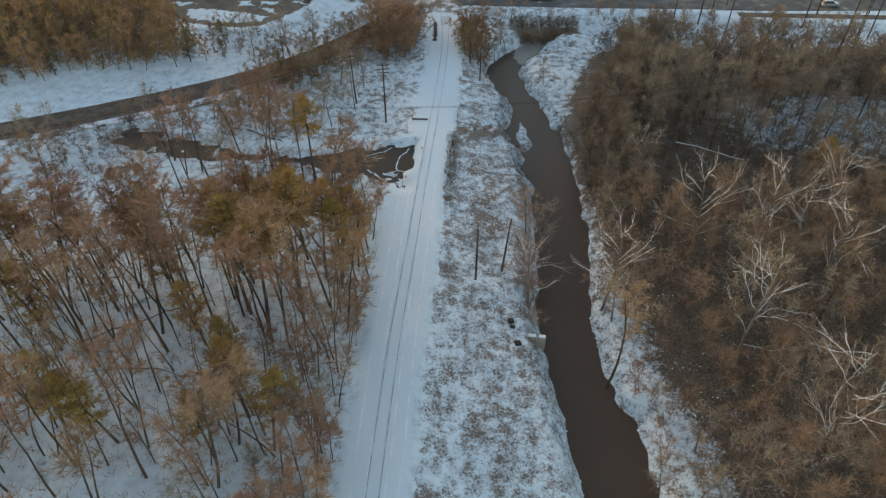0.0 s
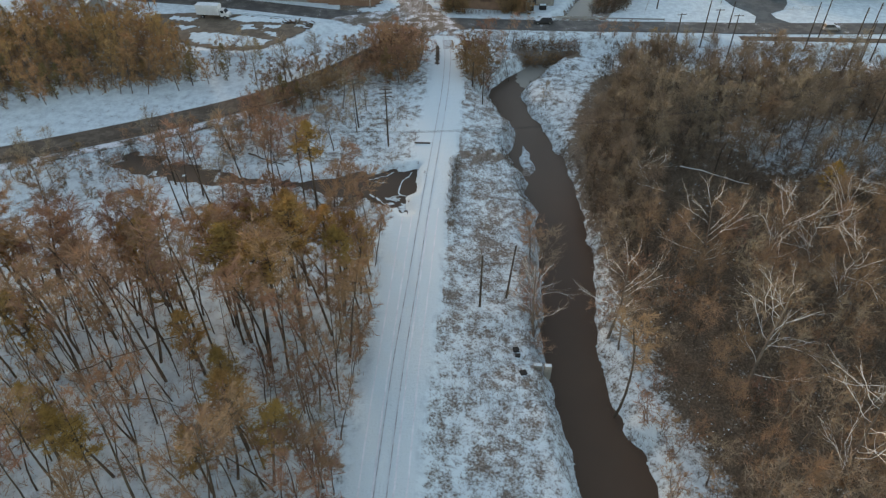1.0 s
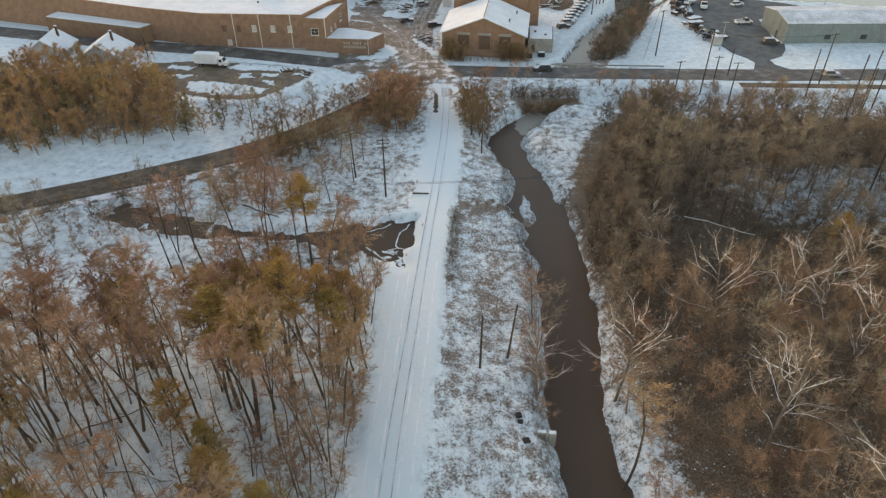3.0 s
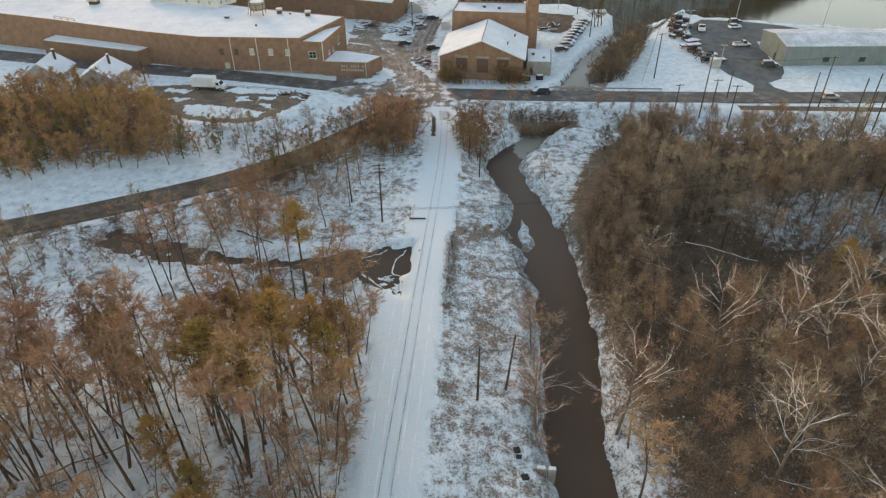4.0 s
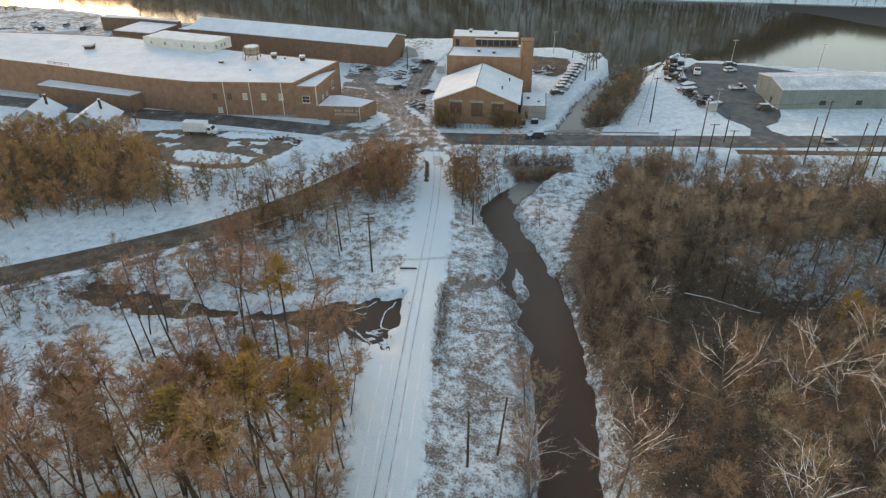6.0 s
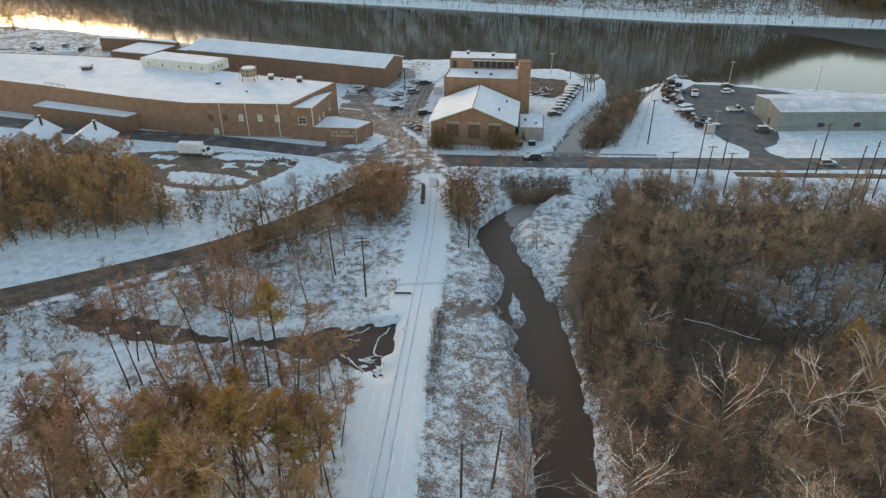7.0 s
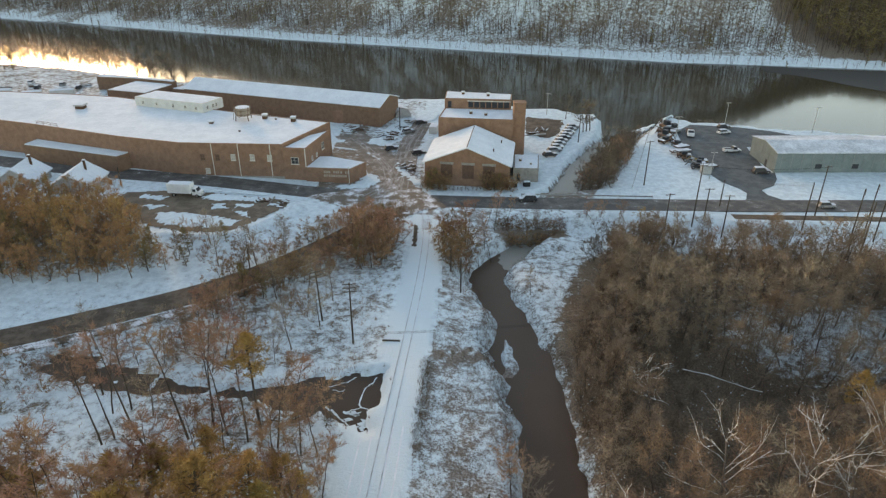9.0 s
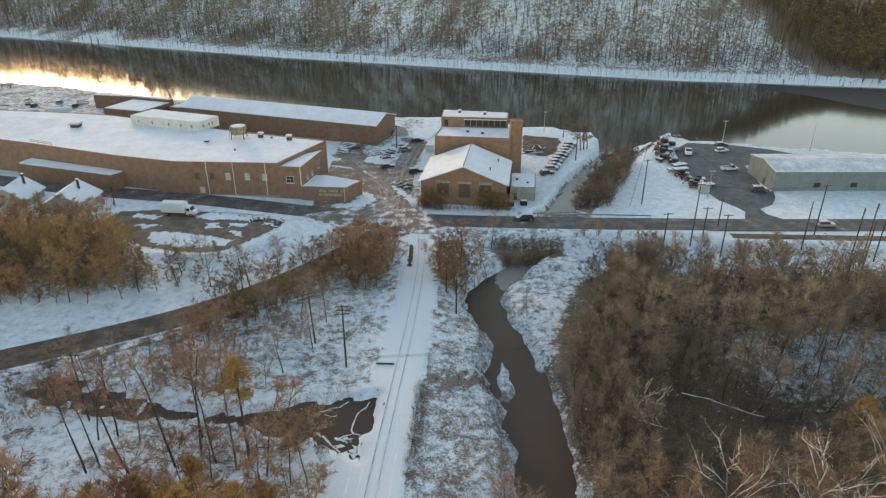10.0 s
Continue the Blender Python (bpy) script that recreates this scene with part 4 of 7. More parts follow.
def band(length):
    for i in range(7):
        sh = Shape()
        sh.box(7.6 + i * 1.9, -0.1, 0.3, 9.2 + i * 1.9, -0.003, 2.2)
        part("window", sh, dark_glass, tall_block)
    sh = Shape()
    sh.box(1.0, -0.1, 0.1, 2.2, -0.003, 2.2)
    part("door", sh, dark_glass, tall_block)
    sh = Shape()
    sh.box(7.2, -0.14, 2.25, 21, -0.003, 2.5)
    part("lintel", sh, trim_mat, tall_block)


on_wall(tall_block, (8.9, 230.0), (30.0, 227.8), 13.3, band)
for x, y, z in ((17, 223, 13.2), (21.5, 221, 13.2), (15, 235, 16.4), (23, 232.5, 16.4)):
    roof_vent(x, y, z, 0.9, 0.9)
chimney = tagged(new("chimney"), "square brown brick chimney beside the block", "chimney")
sh = Shape()
sh.add([(29.7, 218.0, 0), (33.6, 218.0, 0), (33.6, 221.7, 0), (29.7, 221.7, 0), (29.9, 218.2, 17.4), (33.4, 218.2, 17.4), (33.4, 221.5, 17.4), (29.9, 221.5, 17.4)],
       [(3, 2, 1, 0), (4, 5, 6, 7), (0, 1, 5, 4), (1, 2, 6, 5), (2, 3, 7, 6), (3, 0, 4, 7)])
part("shaft", sh, brick_mat, chimney)
sh = Shape()
sh.box(29.7, 218.0, 17.404, 33.6, 221.7, 17.8)
part("cap", sh, brick_dark, chimney)
white_annex = tagged(new("hall_annex"), "small grey flat-roofed annex beside the brick hall", "building")
block(white_annex, [(27.9, 197.2), (35.0, 196.6), (36.8, 208.5), (29.4, 209.3)], 0, 4.4, concrete, parapet=0.08)


def annex_door(length):
    sh = Shape()
    sh.box(1.0, -0.08, 0.2, 2.0, -0.003, 2.3)
    part("door", sh, dark_glass, white_annex)


on_wall(white_annex, (27.9, 197.2), (35.0, 196.6), 0.4, annex_door)
roof_vent(30.5, 203, 4.6, 0.7, 0.8)
roof_vent(33.2, 200, 4.6, 0.6, 0.6)

# grey metal warehouse
warehouse = gabled("warehouse", "long grey metal warehouse with a snow-covered low roof", 106.4, 212.3, -90.0, 16.8, 84.0, 0.5, 6.4, 7.7, tan_metal, roof_thin, overhang=0.25, thick=0.22)


def ribs():
    for i in range(27):
        sh = Shape()
        sh.box(8.4, 1.5 + i * 3.05, -0.5, 8.48, 1.62 + i * 3.05, 5.6)
        part("wall_rib", sh, rib_metal, warehouse)
    for i, y in enumerate((12, 23, 35, 48, 60, 73)):
        sh = Shape()
        sh.box(8.4, y, 1.2, 8.5, y + 1.9, 2.6)
        part("window", sh, dark_glass, warehouse)
    for x in (-5.5, -1.0, 3.5, 7.0):
        sh = Shape()
        sh.box(x - 0.06, -0.08, -0.5, x + 0.06, -0.003, 5.7 + (8.4 - abs(x)) * 0.14)
        part("wall_rib", sh, rib_metal, warehouse)
    sh = Shape()
    sh.box(2.2, -0.09, -0.2, 3.4, -0.003, 2.2)
    part("door", sh, dark_glass, warehouse)


ribs()

# houses by the bend of the road
for x, y, rot, w, d in ((-90.6, 183.6, 3, 11.0, 11.0), (-107.5, 188.0, 4, 10.0, 10.0)):
    h = gabled("house", "small pale house with a snow-covered gable roof", x, y, rot, w, d, 1.4, 4.3, 7.6, house_paint, cat="house", overhang=0.5)
    sh = Shape()
    sh.box(1.7, 6.7, 5.0, 2.2, 7.2, 8.0)
    part("chimney", sh, rust, h)
    sh = Shape()
    sh.box(1.6, 6.6, 8.004, 2.3, 7.3, 8.15)
    part("snow_cap", sh, roof_snow, h)
    pane_window(h, -2, 0.8, 1.0, 1.4)
    pane_window(h, 2, 0.8, 1.0, 1.4)

def guard_rail(pts, label):
    root = tagged(new("guard_rail"), label, "guard rail")
    for (ax, ay), (bx, by) in zip(pts, pts[1:]):
        z = 0.6
        sh = Shape()
        ang = math.atan2(by - ay, bx - ax)
        L = math.hypot(bx - ax, by - ay)
        sh.box(0, -0.05, 0.45, L, 0.05, 0.8)
        sh.v = [(ax + x * math.cos(ang) - y * math.sin(ang), ay + x * math.sin(ang) + y * math.cos(ang), z + zz) for x, y, zz in sh.v]
        part("beam", sh, steel, root)
        n = int(L / 4)
        for i in range(n + 1):
            s = i / max(n, 1)
            sh = Shape()
            sh.tube((ax + (bx - ax) * s, ay + (by - ay) * s + 0.12, z - 0.6), (ax + (bx - ax) * s, ay + (by - ay) * s + 0.12, z + 0.8), 0.08, 0.08, 5)
            part("post", sh, steel, root)


guard_rail([(29, 185.6), (64, 183.6)], "steel guard rail along the road over the creek")

# ---- vehicles ----
def wheel(root, x, y, z, r=0.36, w=0.24):
    sh = Shape()
    sh.tube((x - w / 2, y, z), (x + w / 2, y, z), r, r, 14)
    t = part("wheel", sh, rubber, root)
    sh = Shape()
    s = 1 if x > 0 else -1
    sh.tube((x + s * w * 0.45, y, z), (x + s * w * 0.56, y, z), r * 0.55, r * 0.5, 10)
    part("rim", sh, steel, t)


def loft(profile, half, inset):
    """A vehicle body from a side profile (y, z): sides pulled in towards the top by inset(z)."""
    sh = Shape()
    n = len(profile)
    L = [(-(half - inset(z)), y, z) for y, z in profile]
    R = [(half - inset(z), y, z) for y, z in profile]
    sh.v = L + R
    sh.f = [tuple(range(n)), tuple(range(2 * n - 1, n - 1, -1))] + [(i, i + n, (i + 1) % n + n, (i + 1) % n) for i in range(n)]
    return sh


def car(name, label, x, y, rot, paint, long=4.6, tall=1.5, snowy=True, pickup=False, group="", z=0.6):
    root = tagged(new(name), label, "car" if not pickup else "pickup truck", group)
    h = long / 2
    body = loft([(-h, 0.35), (-h, 0.85), (-h + 0.1, 0.95), (h - 1.2, 0.98), (h - 0.15, 0.82), (h, 0.6), (h, 0.35)], 0.9, lambda v: 0.06 * (v > 0.7))
    part("body", body, paint, root, bevel=0.06)
    if pickup:
        a, b = 0.0, h - 1.35
    else:
        a, b = -h + 0.25, h - 1.3
    cab = loft([(a, 0.955), (a + 0.25, tall), (b - 0.65, tall), (b, 0.96)], 0.84, lambda v: 0.16 * (v > 1.2))
    part("cabin", cab, dark_glass, root, bevel=0.04)
    sh = Shape()
    sh.box(-0.66, a + 0.22, tall + 0.004, 0.66, b - 0.62, tall + 0.06)
    part("roof", sh, paint, root, bevel=0.03)
    for sx in (-0.8, 0.8):
        for sy in (-h + 0.85, h - 0.85):
            wheel(root, sx, sy, 0.34)
    for sx in (-0.6, 0.6):
        sh = Shape()
        sh.box(sx - 0.17, h - 0.03, 0.58, sx + 0.17, h + 0.03, 0.72)
        part("headlight", sh, dark_glass, root)
        sh = Shape()
        sh.box(sx - 0.17, -h - 0.03, 0.66, sx + 0.17, -h + 0.02, 0.8)
        part("taillight", sh, lamp_red, root)
    if pickup:
        sh = Shape()
        sh.box(-0.72, -h + 0.12, 0.99, 0.72, -0.1, 1.04)
        part("bed", sh, paint_dark, root)
        for sx in (-0.8, 0.8):
            sh = Shape()
            sh.box(sx - 0.07, -h + 0.05, 0.96, sx + 0.07, -0.04, 1.25)
            part("bed_side", sh, paint, root)
        sh = Shape()
        sh.box(-0.8, -h, 0.96, 0.8, -h + 0.1, 1.25)
        part("tailgate", sh, paint, root)
    if snowy:
        sh = Shape()
        sh.box(-0.68, a + 0.2, tall + 0.06, 0.68, b - 0.6, tall + 0.2)
        part("snow_cap", sh, roof_snow, root, bevel=0.07)
        sh = Shape()
        sh.box(-0.78, b + 0.05, 0.97, 0.78, h - 0.2, 1.06)
        part("snow_cap", sh, roof_snow, root, bevel=0.05)
        sh = loft([(b - 0.5, tall + 0.02), (b - 0.62, tall + 0.1), (b + 0.04, 1.08), (b + 0.12, 1.0)], 0.6, lambda v: 0.0)
        part("snow_cap", sh, roof_snow, root)
    root.matrix_basis = pose(x, y, z, 0, 0, rot)
    return root


rowcars = [(42.0, 219.0), (44.2, 223.4), (45.6, 226.6), (46.8, 230.0), (48.2, 233.4), (49.6, 236.6), (51.0, 239.8), (52.4, 243.0), (53.8, 246.4), (55.2, 249.8)]
for i, (x, y) in enumerate(rowcars):
    paint = (paint_dark, paint_grey, paint_white, paint_grey, paint_grey)[i % 5]
    car("parked_car", "snow-covered parked car in the row by the creek", x, y, -78 + random.uniform(-3, 3), paint, 4.5 + 0.3 * (i % 2), group="row of parked cars", z=0.62)
car("pickup_truck", "white pickup truck standing on the bare asphalt yard", 101.6, 223.0, -82, paint_white, 5.9, 1.8, False, True, z=0.63)
car("parked_car", "dark car with a snowy roof beside the warehouse", 102.2, 203.2, -88, paint_dark, 5.2, 1.75, True, z=0.63)
car("parked_car", "white snow-covered car at the river side of the yard", 107, 243, -75, paint_white, 4.6, z=0.63)
car("parked_car", "dark snowy car by the river side of the yard", 109.5, 249.5, -80, paint_dark, 4.6, z=0.63)
car("parked_car", "dark snowy car beside the warehouse front", 139.5, 196.5, -80, paint_dark, 4.8, z=0.55)
car("car", "dark car with snow on its roof on the main road", 30.1, 182.0, 91, paint_dark, 5.0, 1.75, True, z=0.7)
car("car", "grey car with a snowy roof on the main road", 107.5, 177.0, -89, paint_grey, 4.6, 1.6, True, z=0.7)
car("parked_car", "small dark car parked in the works yard", -8.5, 226, -70, paint_dark, 4.4, z=0.55)
car("parked_car", "snow-dusted car parked on the slushy yard", -3.5, 245, -60, paint_grey, 4.4, z=0.55)


def box_truck(x, y, rot, z):
    root = tagged(new("box_truck"), "white box truck parked on the snowy lot", "truck")
    sh = Shape()
    sh.box(-1.25, -4.2, 1.05, 1.25, 2.2, 3.55)
    part("cargo_box", sh, paint_white, root, bevel=0.05)
    sh = Shape()
    sh.box(-1.15, -4.1, 3.554, 1.15, 2.1, 3.68)
    part("snow_cap", sh, roof_snow, root, bevel=0.05)
    cab = loft([(2.45, 0.6), (2.45, 2.45), (3.5, 2.5), (4.05, 1.65), (4.75, 1.5), (4.85, 0.6)], 1.08, lambda v: 0.1 * (v > 2))
    part("cab", cab, paint_white, root, bevel=0.06)
    sh = Shape()
    sh.add([(-0.92, 3.58, 2.44), (0.92, 3.58, 2.44), (0.98, 4.1, 1.70), (-0.98, 4.1, 1.70)], [(3, 2, 1, 0)])
    part("windscreen", sh, dark_glass, root)
    for s in (-1, 1):
        sh = Shape()
        sh.box(s * 1.05 - 0.06, 2.7, 1.6, s * 1.05 + 0.06, 3.5, 2.3)
        part("side_window", sh, dark_glass, root)
        sh = Shape()
        sh.box(s * 0.75 - 0.2, 4.8, 0.9, s * 0.75 + 0.2, 4.9, 1.15)
        part("headlight", sh, steel, root)
    sh = Shape()
    sh.box(-1.05, 4.8, 0.45, 1.05, 5.0, 0.75)
    part("bumper", sh, steel, root)
    sh = Shape()
    sh.box(-0.45, -4.1, 0.75, 0.45, 4.4, 1.04)
    part("chassis", sh, paint_dark, root)
    for sx in (-0.98, 0.98):
        for sy in (-2.6, 3.7):
            wheel(root, sx, sy, 0.48, 0.48, 0.3)
    root.matrix_basis = pose(x, y, z, 0, 0, rot)


box_truck(-60.6, 183.6, -97, float(height(-60.6, 183.6)) + 0.02)


def yard_truck(x, y, rot, z=0.62):
    root = tagged(new("flatbed_truck"), "white cabbed flatbed truck at the edge of the yard", "truck")
    cab = loft([(1.6, 0.6), (1.6, 2.4), (2.7, 2.45), (3.1, 1.6), (3.9, 1.45), (4.0, 0.6)], 1.1, lambda v: 0.1 * (v > 2))
    part("cab", cab, paint_white, root, bevel=0.06)
    sh = Shape()
    sh.add([(-0.95, 2.78, 2.4), (0.95, 2.78, 2.4), (1.0, 3.16, 1.65), (-1.0, 3.16, 1.65)], [(3, 2, 1, 0)])
    part("windscreen", sh, dark_glass, root)
    sh = Shape()
    sh.box(-1.2, -4, 1.0, 1.2, 1.4, 1.25)
    part("flatbed", sh, rust, root)
    sh = Shape()
    sh.box(-0.4, -3.9, 0.7, 0.4, 3.5, 0.996)
    part("chassis", sh, paint_dark, root)
    for sx in (-0.95, 0.95):
        for sy in (-2.4, 3.0):
            wheel(root, sx, sy, 0.48, 0.48, 0.3)
    root.matrix_basis = pose(x, y, z, 0, 0, rot)


yard_truck(94.5, 241.5, 165)


def machine(name, label, x, y, rot, paint, w, l, h, z=0.62):
    """A tracked or wheeled yard machine under snow: deck, cab, boom, wheels."""
    root = tagged(new(name), label, "machine", "machines along the yard edge")
    sh = Shape()
    sh.box(-w / 2, -l / 2, 0.5, w / 2, l / 2, 0.5 + h * 0.35)
    part("deck", sh, paint, root, bevel=0.08)
    sh = Shape()
    sh.box(-w / 3, -l / 5, 0.5 + h * 0.35 + 0.004, w / 3, l / 6, 0.5 + h)
    part("cab", sh, dark_glass, root, bevel=0.08)
    sh = Shape()
    sh.tube((0, l / 6, 0.6 + h * 0.4), (0.2, l / 2 + 0.8, 0.7 + h * 0.9), 0.16, 0.12, 6)
    sh.tube((0.2, l / 2 + 0.8, 0.7 + h * 0.9), (0.2, l / 2 + 1.8, 0.7), 0.12, 0.1, 6)
    part("boom", sh, paint, root)
    sh = Shape()
    sh.box(-w / 2 + 0.1, -l / 2 + 0.1, 0.5 + h * 0.35 + 0.004, w / 2 - 0.1, -l / 5 - 0.05, 0.5 + h * 0.35 + 0.16)
    part("snow_cap", sh, roof_snow, root, bevel=0.06)
    for sx in (-w / 2, w / 2):
        for sy in (-l / 3, l / 3):
            wheel(root, sx, sy, 0.5, 0.5, 0.35)
    root.matrix_basis = pose(x, y, z, 0, 0, rot)


for x, y, r, p, w, l, h, nm, lb in ((90.2, 252.0, 65, rust, 2.2, 5.0, 1.6, "trailer_machine", "rusty machine trailer under snow"), (90.6, 246.4, 15, paint_grey, 2.2, 5.6, 2.2, "loader", "grey loader with snow on its deck"), (86.0, 229.0, 30, rust, 2.0, 4.2, 1.4, "trailer_machine", "small rusty trailer with snow"),
                                    (84.2, 217.6, 75, rust, 2.0, 4.4, 1.5, "trailer_machine", "rusty machine trailer under snow"), (86.2, 210.4, 70, paint_grey, 2.0, 4.0, 1.3, "loader", "grey compact loader with snow"), (84.6, 207.4, 80, paint_dark, 1.9, 3.6, 1.2, "trailer_machine", "dark trailer under snow"), (84.6, 238, 40, orange_paint, 2.2, 4.5, 2.4, "loader", "orange loader with snow on its deck"), (86.8, 243.5, 70, rust, 2.4, 6.5, 1.8, "trailer_machine", "rusty machine trailer under snow"),
                                    (88.5, 249, 20, orange_paint, 2.2, 5.0, 2.6, "loader", "orange loader beside the river bank"), (83.2, 233, -60, rust, 2.2, 5.0, 1.6, "trailer_machine", "rusty trailer under snow"),
                                    (87.4, 212.5, 80, paint_yellow, 2.0, 4.4, 1.4, "loader", "yellow compact loader with snow"), (84.4, 214.5, 85, rust, 2.0, 3.6, 1.3, "trailer_machine", "small rusty trailer with snow")):
    machine(nm, lb, x, y, r, p, w, l, h)


def snow_trailer(x, y, rot, l):
    root = tagged(new("flat_trailer"), "flat trailer loaded with snow at the yard edge", "trailer")
    sh = Shape()
    sh.box(-1.1, -l / 2, 0.6, 1.1, l / 2, 0.85)
    part("deck", sh, rust, root)
    sh = Shape()
    sh.box(-1.0, -l / 2 + 0.1, 0.854, 1.0, l / 2 - 0.1, 1.1)
    part("snow_cap", sh, roof_snow, root, bevel=0.1)
    for sx in (-1.1, 1.1):
        for sy in (-0.5, 0.5):
            wheel(root, sx, sy, 0.4, 0.4)
    sh = Shape()
    sh.tube((0, l / 2, 0.7), (0, l / 2 + 1.4, 0.55), 0.08, 0.08, 5)
    part("drawbar", sh, rust, root)
    root.matrix_basis = pose(x, y, 0.62, 0, 0, rot)


snow_trailer(84.5, 222.0, -75, 7)
snow_trailer(86.5, 226.5, -70, 5)
snow_trailer(88.6, 207.6, -75, 4)


def tank_box(x, y, rot, z=0.6):
    root = tagged(new("storage_tank"), "pale boxy storage tank on the snow", "tank")
    sh = Shape()
    sh.box(-1.4, -1.1, 0, 1.4, 1.1, 2.6)
    part("body", sh, house_paint, root, bevel=0.25)
    sh = Shape()
    sh.box(-1.2, -0.9, 2.604, 1.2, 0.9, 2.75)
    part("snow_cap", sh, roof_snow, root, bevel=0.06)
    sh = Shape()
    sh.tube((0.6, 0, 2.6), (0.6, 0, 3.0), 0.25, 0.25, 10)
    part("hatch", sh, steel, root)
    root.matrix_basis = pose(x, y, z, 0, 0, rot)


tank_box(85.6, 203.0, 10)


# ---- poles ----
def utility_pole(x, y, top, arms=2, rot=0.0, lean=(0, 0), label="weathered wooden utility pole with cross-arms standing in snow", z=None, r=0.16):
    zb = float(height(x, y)) if z is None else z
    root = tagged(new("utility_pole"), label, "utility pole", "utility poles")
    sh = Shape()
    h = top - zb
    sh.tube((0, 0, -0.5), (lean[0], lean[1], h), r * 1.15, r * 0.75, 8)
    part("pole", sh, pole_wood, root)
    for k in range(arms):
        s = 1 - (0.25 + 0.75 * k) / h
        c = (lean[0] * s, lean[1] * s, h * s)
        sh = Shape()
        sh.box(c[0] - 1.2, c[1] - 0.2, c[2] - 0.06, c[0] + 1.2, c[1] - 0.08, c[2] + 0.07)
        part("cross_arm", sh, pole_wood, root)
        for a in (-1.05, -0.6, 0.6, 1.05):
            sh = Shape()
            sh.tube((c[0] + a, c[1] - 0.14, c[2] + 0.06), (c[0] + a, c[1] - 0.14, c[2] + 0.24), 0.06, 0.04, 6)
            part("insulator", sh, steel, root)
    root.matrix_basis = pose(x, y, zb, 0, 0, rot)
    return root


utility_pole(-9.5, 119.2, 11.8, 3, 8)
utility_pole(-48.2, 105.3, 11.8, 1, 5)
utility_pole(89.0, 121.5, 12.6, 1, 5)
utility_pole(-16.1, 126.4, 10.4, 2, 30, (-0.5, 0))
utility_pole(6.4, 72.8, 8.9, 0, label="dark bare pole standing in the snowy verge")
utility_pole(10.5, 75.0, 8.4, 0, 0, (0.9, 0.6), "dark leaning bare pole in the snowy verge")
utility_pole(10.6, 136.9, 7.0, 0, label="slender dark bare pole above the creek bank", z=-4.0)
utility_pole(8.8, 145.5, 5.5, 0, label="slender dark bare pole near the track")
for x, y, t, a, r in ((102.1, 172.2, 13.9, 1, 10), (70.0, 169.7, 15.2, 1, 5), (64.7, 193.8, 13.5, 1, 20), (80.1, 178.3, 8.0, 0, 0), (103.3, 158.4, 13.2, 2, 60), (107.1, 159.8, 13.8, 2, 60),
                      (96.0, 166.2, 11.9, 0, 0), (75.7, 164.8, 9.3, 1, 0), (110.5, 160.5, 11.5, 1, 60), (105.0, 156.0, 11.0, 0, 0), (74.0, 172.5, 8.0, 1, 0), (62.0, 166.5, 9.0, 1, 10), (54.0, 233.7, 10.5, 0, 0), (-80.1, 190.0, 7.6, 0, 0), (-6.5, 247, 9, 1, 0)):
    utility_pole(x, y, t, a, r)


def lamp_post(x, y, top, arm=1.4, rot=0.0):
    zb = float(height(x, y))
    root = tagged(new("lamp_post"), "thin grey steel lamp post, unlit", "lamp post", "lamp posts")
    sh = Shape()
    sh.tube((0, 0, -0.3), (0, 0, top - zb), 0.14, 0.08, 8)
    part("pole", sh, steel, root)
    sh = Shape()
    sh.tube((-arm, 0, top - zb), (arm, 0, top - zb), 0.06, 0.06, 6)
    part("arm", sh, steel, root)
    for s in (-1, 1):
        sh = Shape()
        sh.box(s * arm - 0.35, -0.2, top - zb - 0.16, s * arm + 0.35, 0.2, top - zb - 0.06)
        part("lamp_head", sh, steel, root, bevel=0.03)
    root.matrix_basis = pose(x, y, zb, 0, 0, rot)


for x, y, t in ((138.6, 243.7, 9.6), (112.0, 254.5, 8.6), (85.6, 230.5, 10.1), (84.9, 198.1, 8.8), (48.8, 268.5, 8.6)):
    lamp_post(x, y, t, 1.0 if t > 9 else 0.6)


def wires(a, b, sag, n=3):
    """Overhead wires between two pole tops."""
    for k in range(n):
        o = (k - (n - 1) / 2) * 0.7
        sh = Shape()
        pts = [(a[0] + (b[0] - a[0]) * s, a[1] + (b[1] - a[1]) * s + o * 0.3, a[2] + (b[2] - a[2]) * s - sag * 4 * s * (1 - s) + 0.05 * k) for s in [i / 14 for i in range(15)]]
        tapered(sh, [Vector(p) for p in pts], 0.018, 0.018, 3)
        solid("overhead_wire", sh, rubber, "thin dark overhead wire between poles", "wire", group="overhead wires")


wires((-48.2, 105.3, 11.6), (89.0, 121.5, 12.4), 5.4)
wires((-9.5, 119.2, 11.4), (-16.3, 126.4, 10.0), 0.1)
wires((-16.3, 126.4, 10.0), (-95, 88, 10.5), 2.0, 2)
wires((102.1, 172.2, 13.5), (70.0, 169.7, 14.8), 0.8, 2)

# ---- small things by the water and the tracks ----
def crate(x, y, rot, w, l, h, mat, label, cap=True):
    root = tagged(new("discarded_box"), label, "box")
    zb = float(height(x, y))
    sh = Shape()
    sh.box(-w / 2, -l / 2, -0.2, w / 2, l / 2, h)
    part("body", sh, mat, root, bevel=0.04)
    if cap:
        sh = Shape()
        sh.box(-w / 2 + 0.05, -l / 2 + 0.05, h + 0.004, w / 2 - 0.05, l / 2 - 0.05, h + 0.14)
        part("snow_cap", sh, snow_mat, root, bevel=0.06)
    root.matrix_basis = pose(x, y, zb, 0, 0, rot)


crate(11.0, 64.6, 8, 0.8, 0.7, 0.4, rubber, "black discarded box on the snowy verge", False)
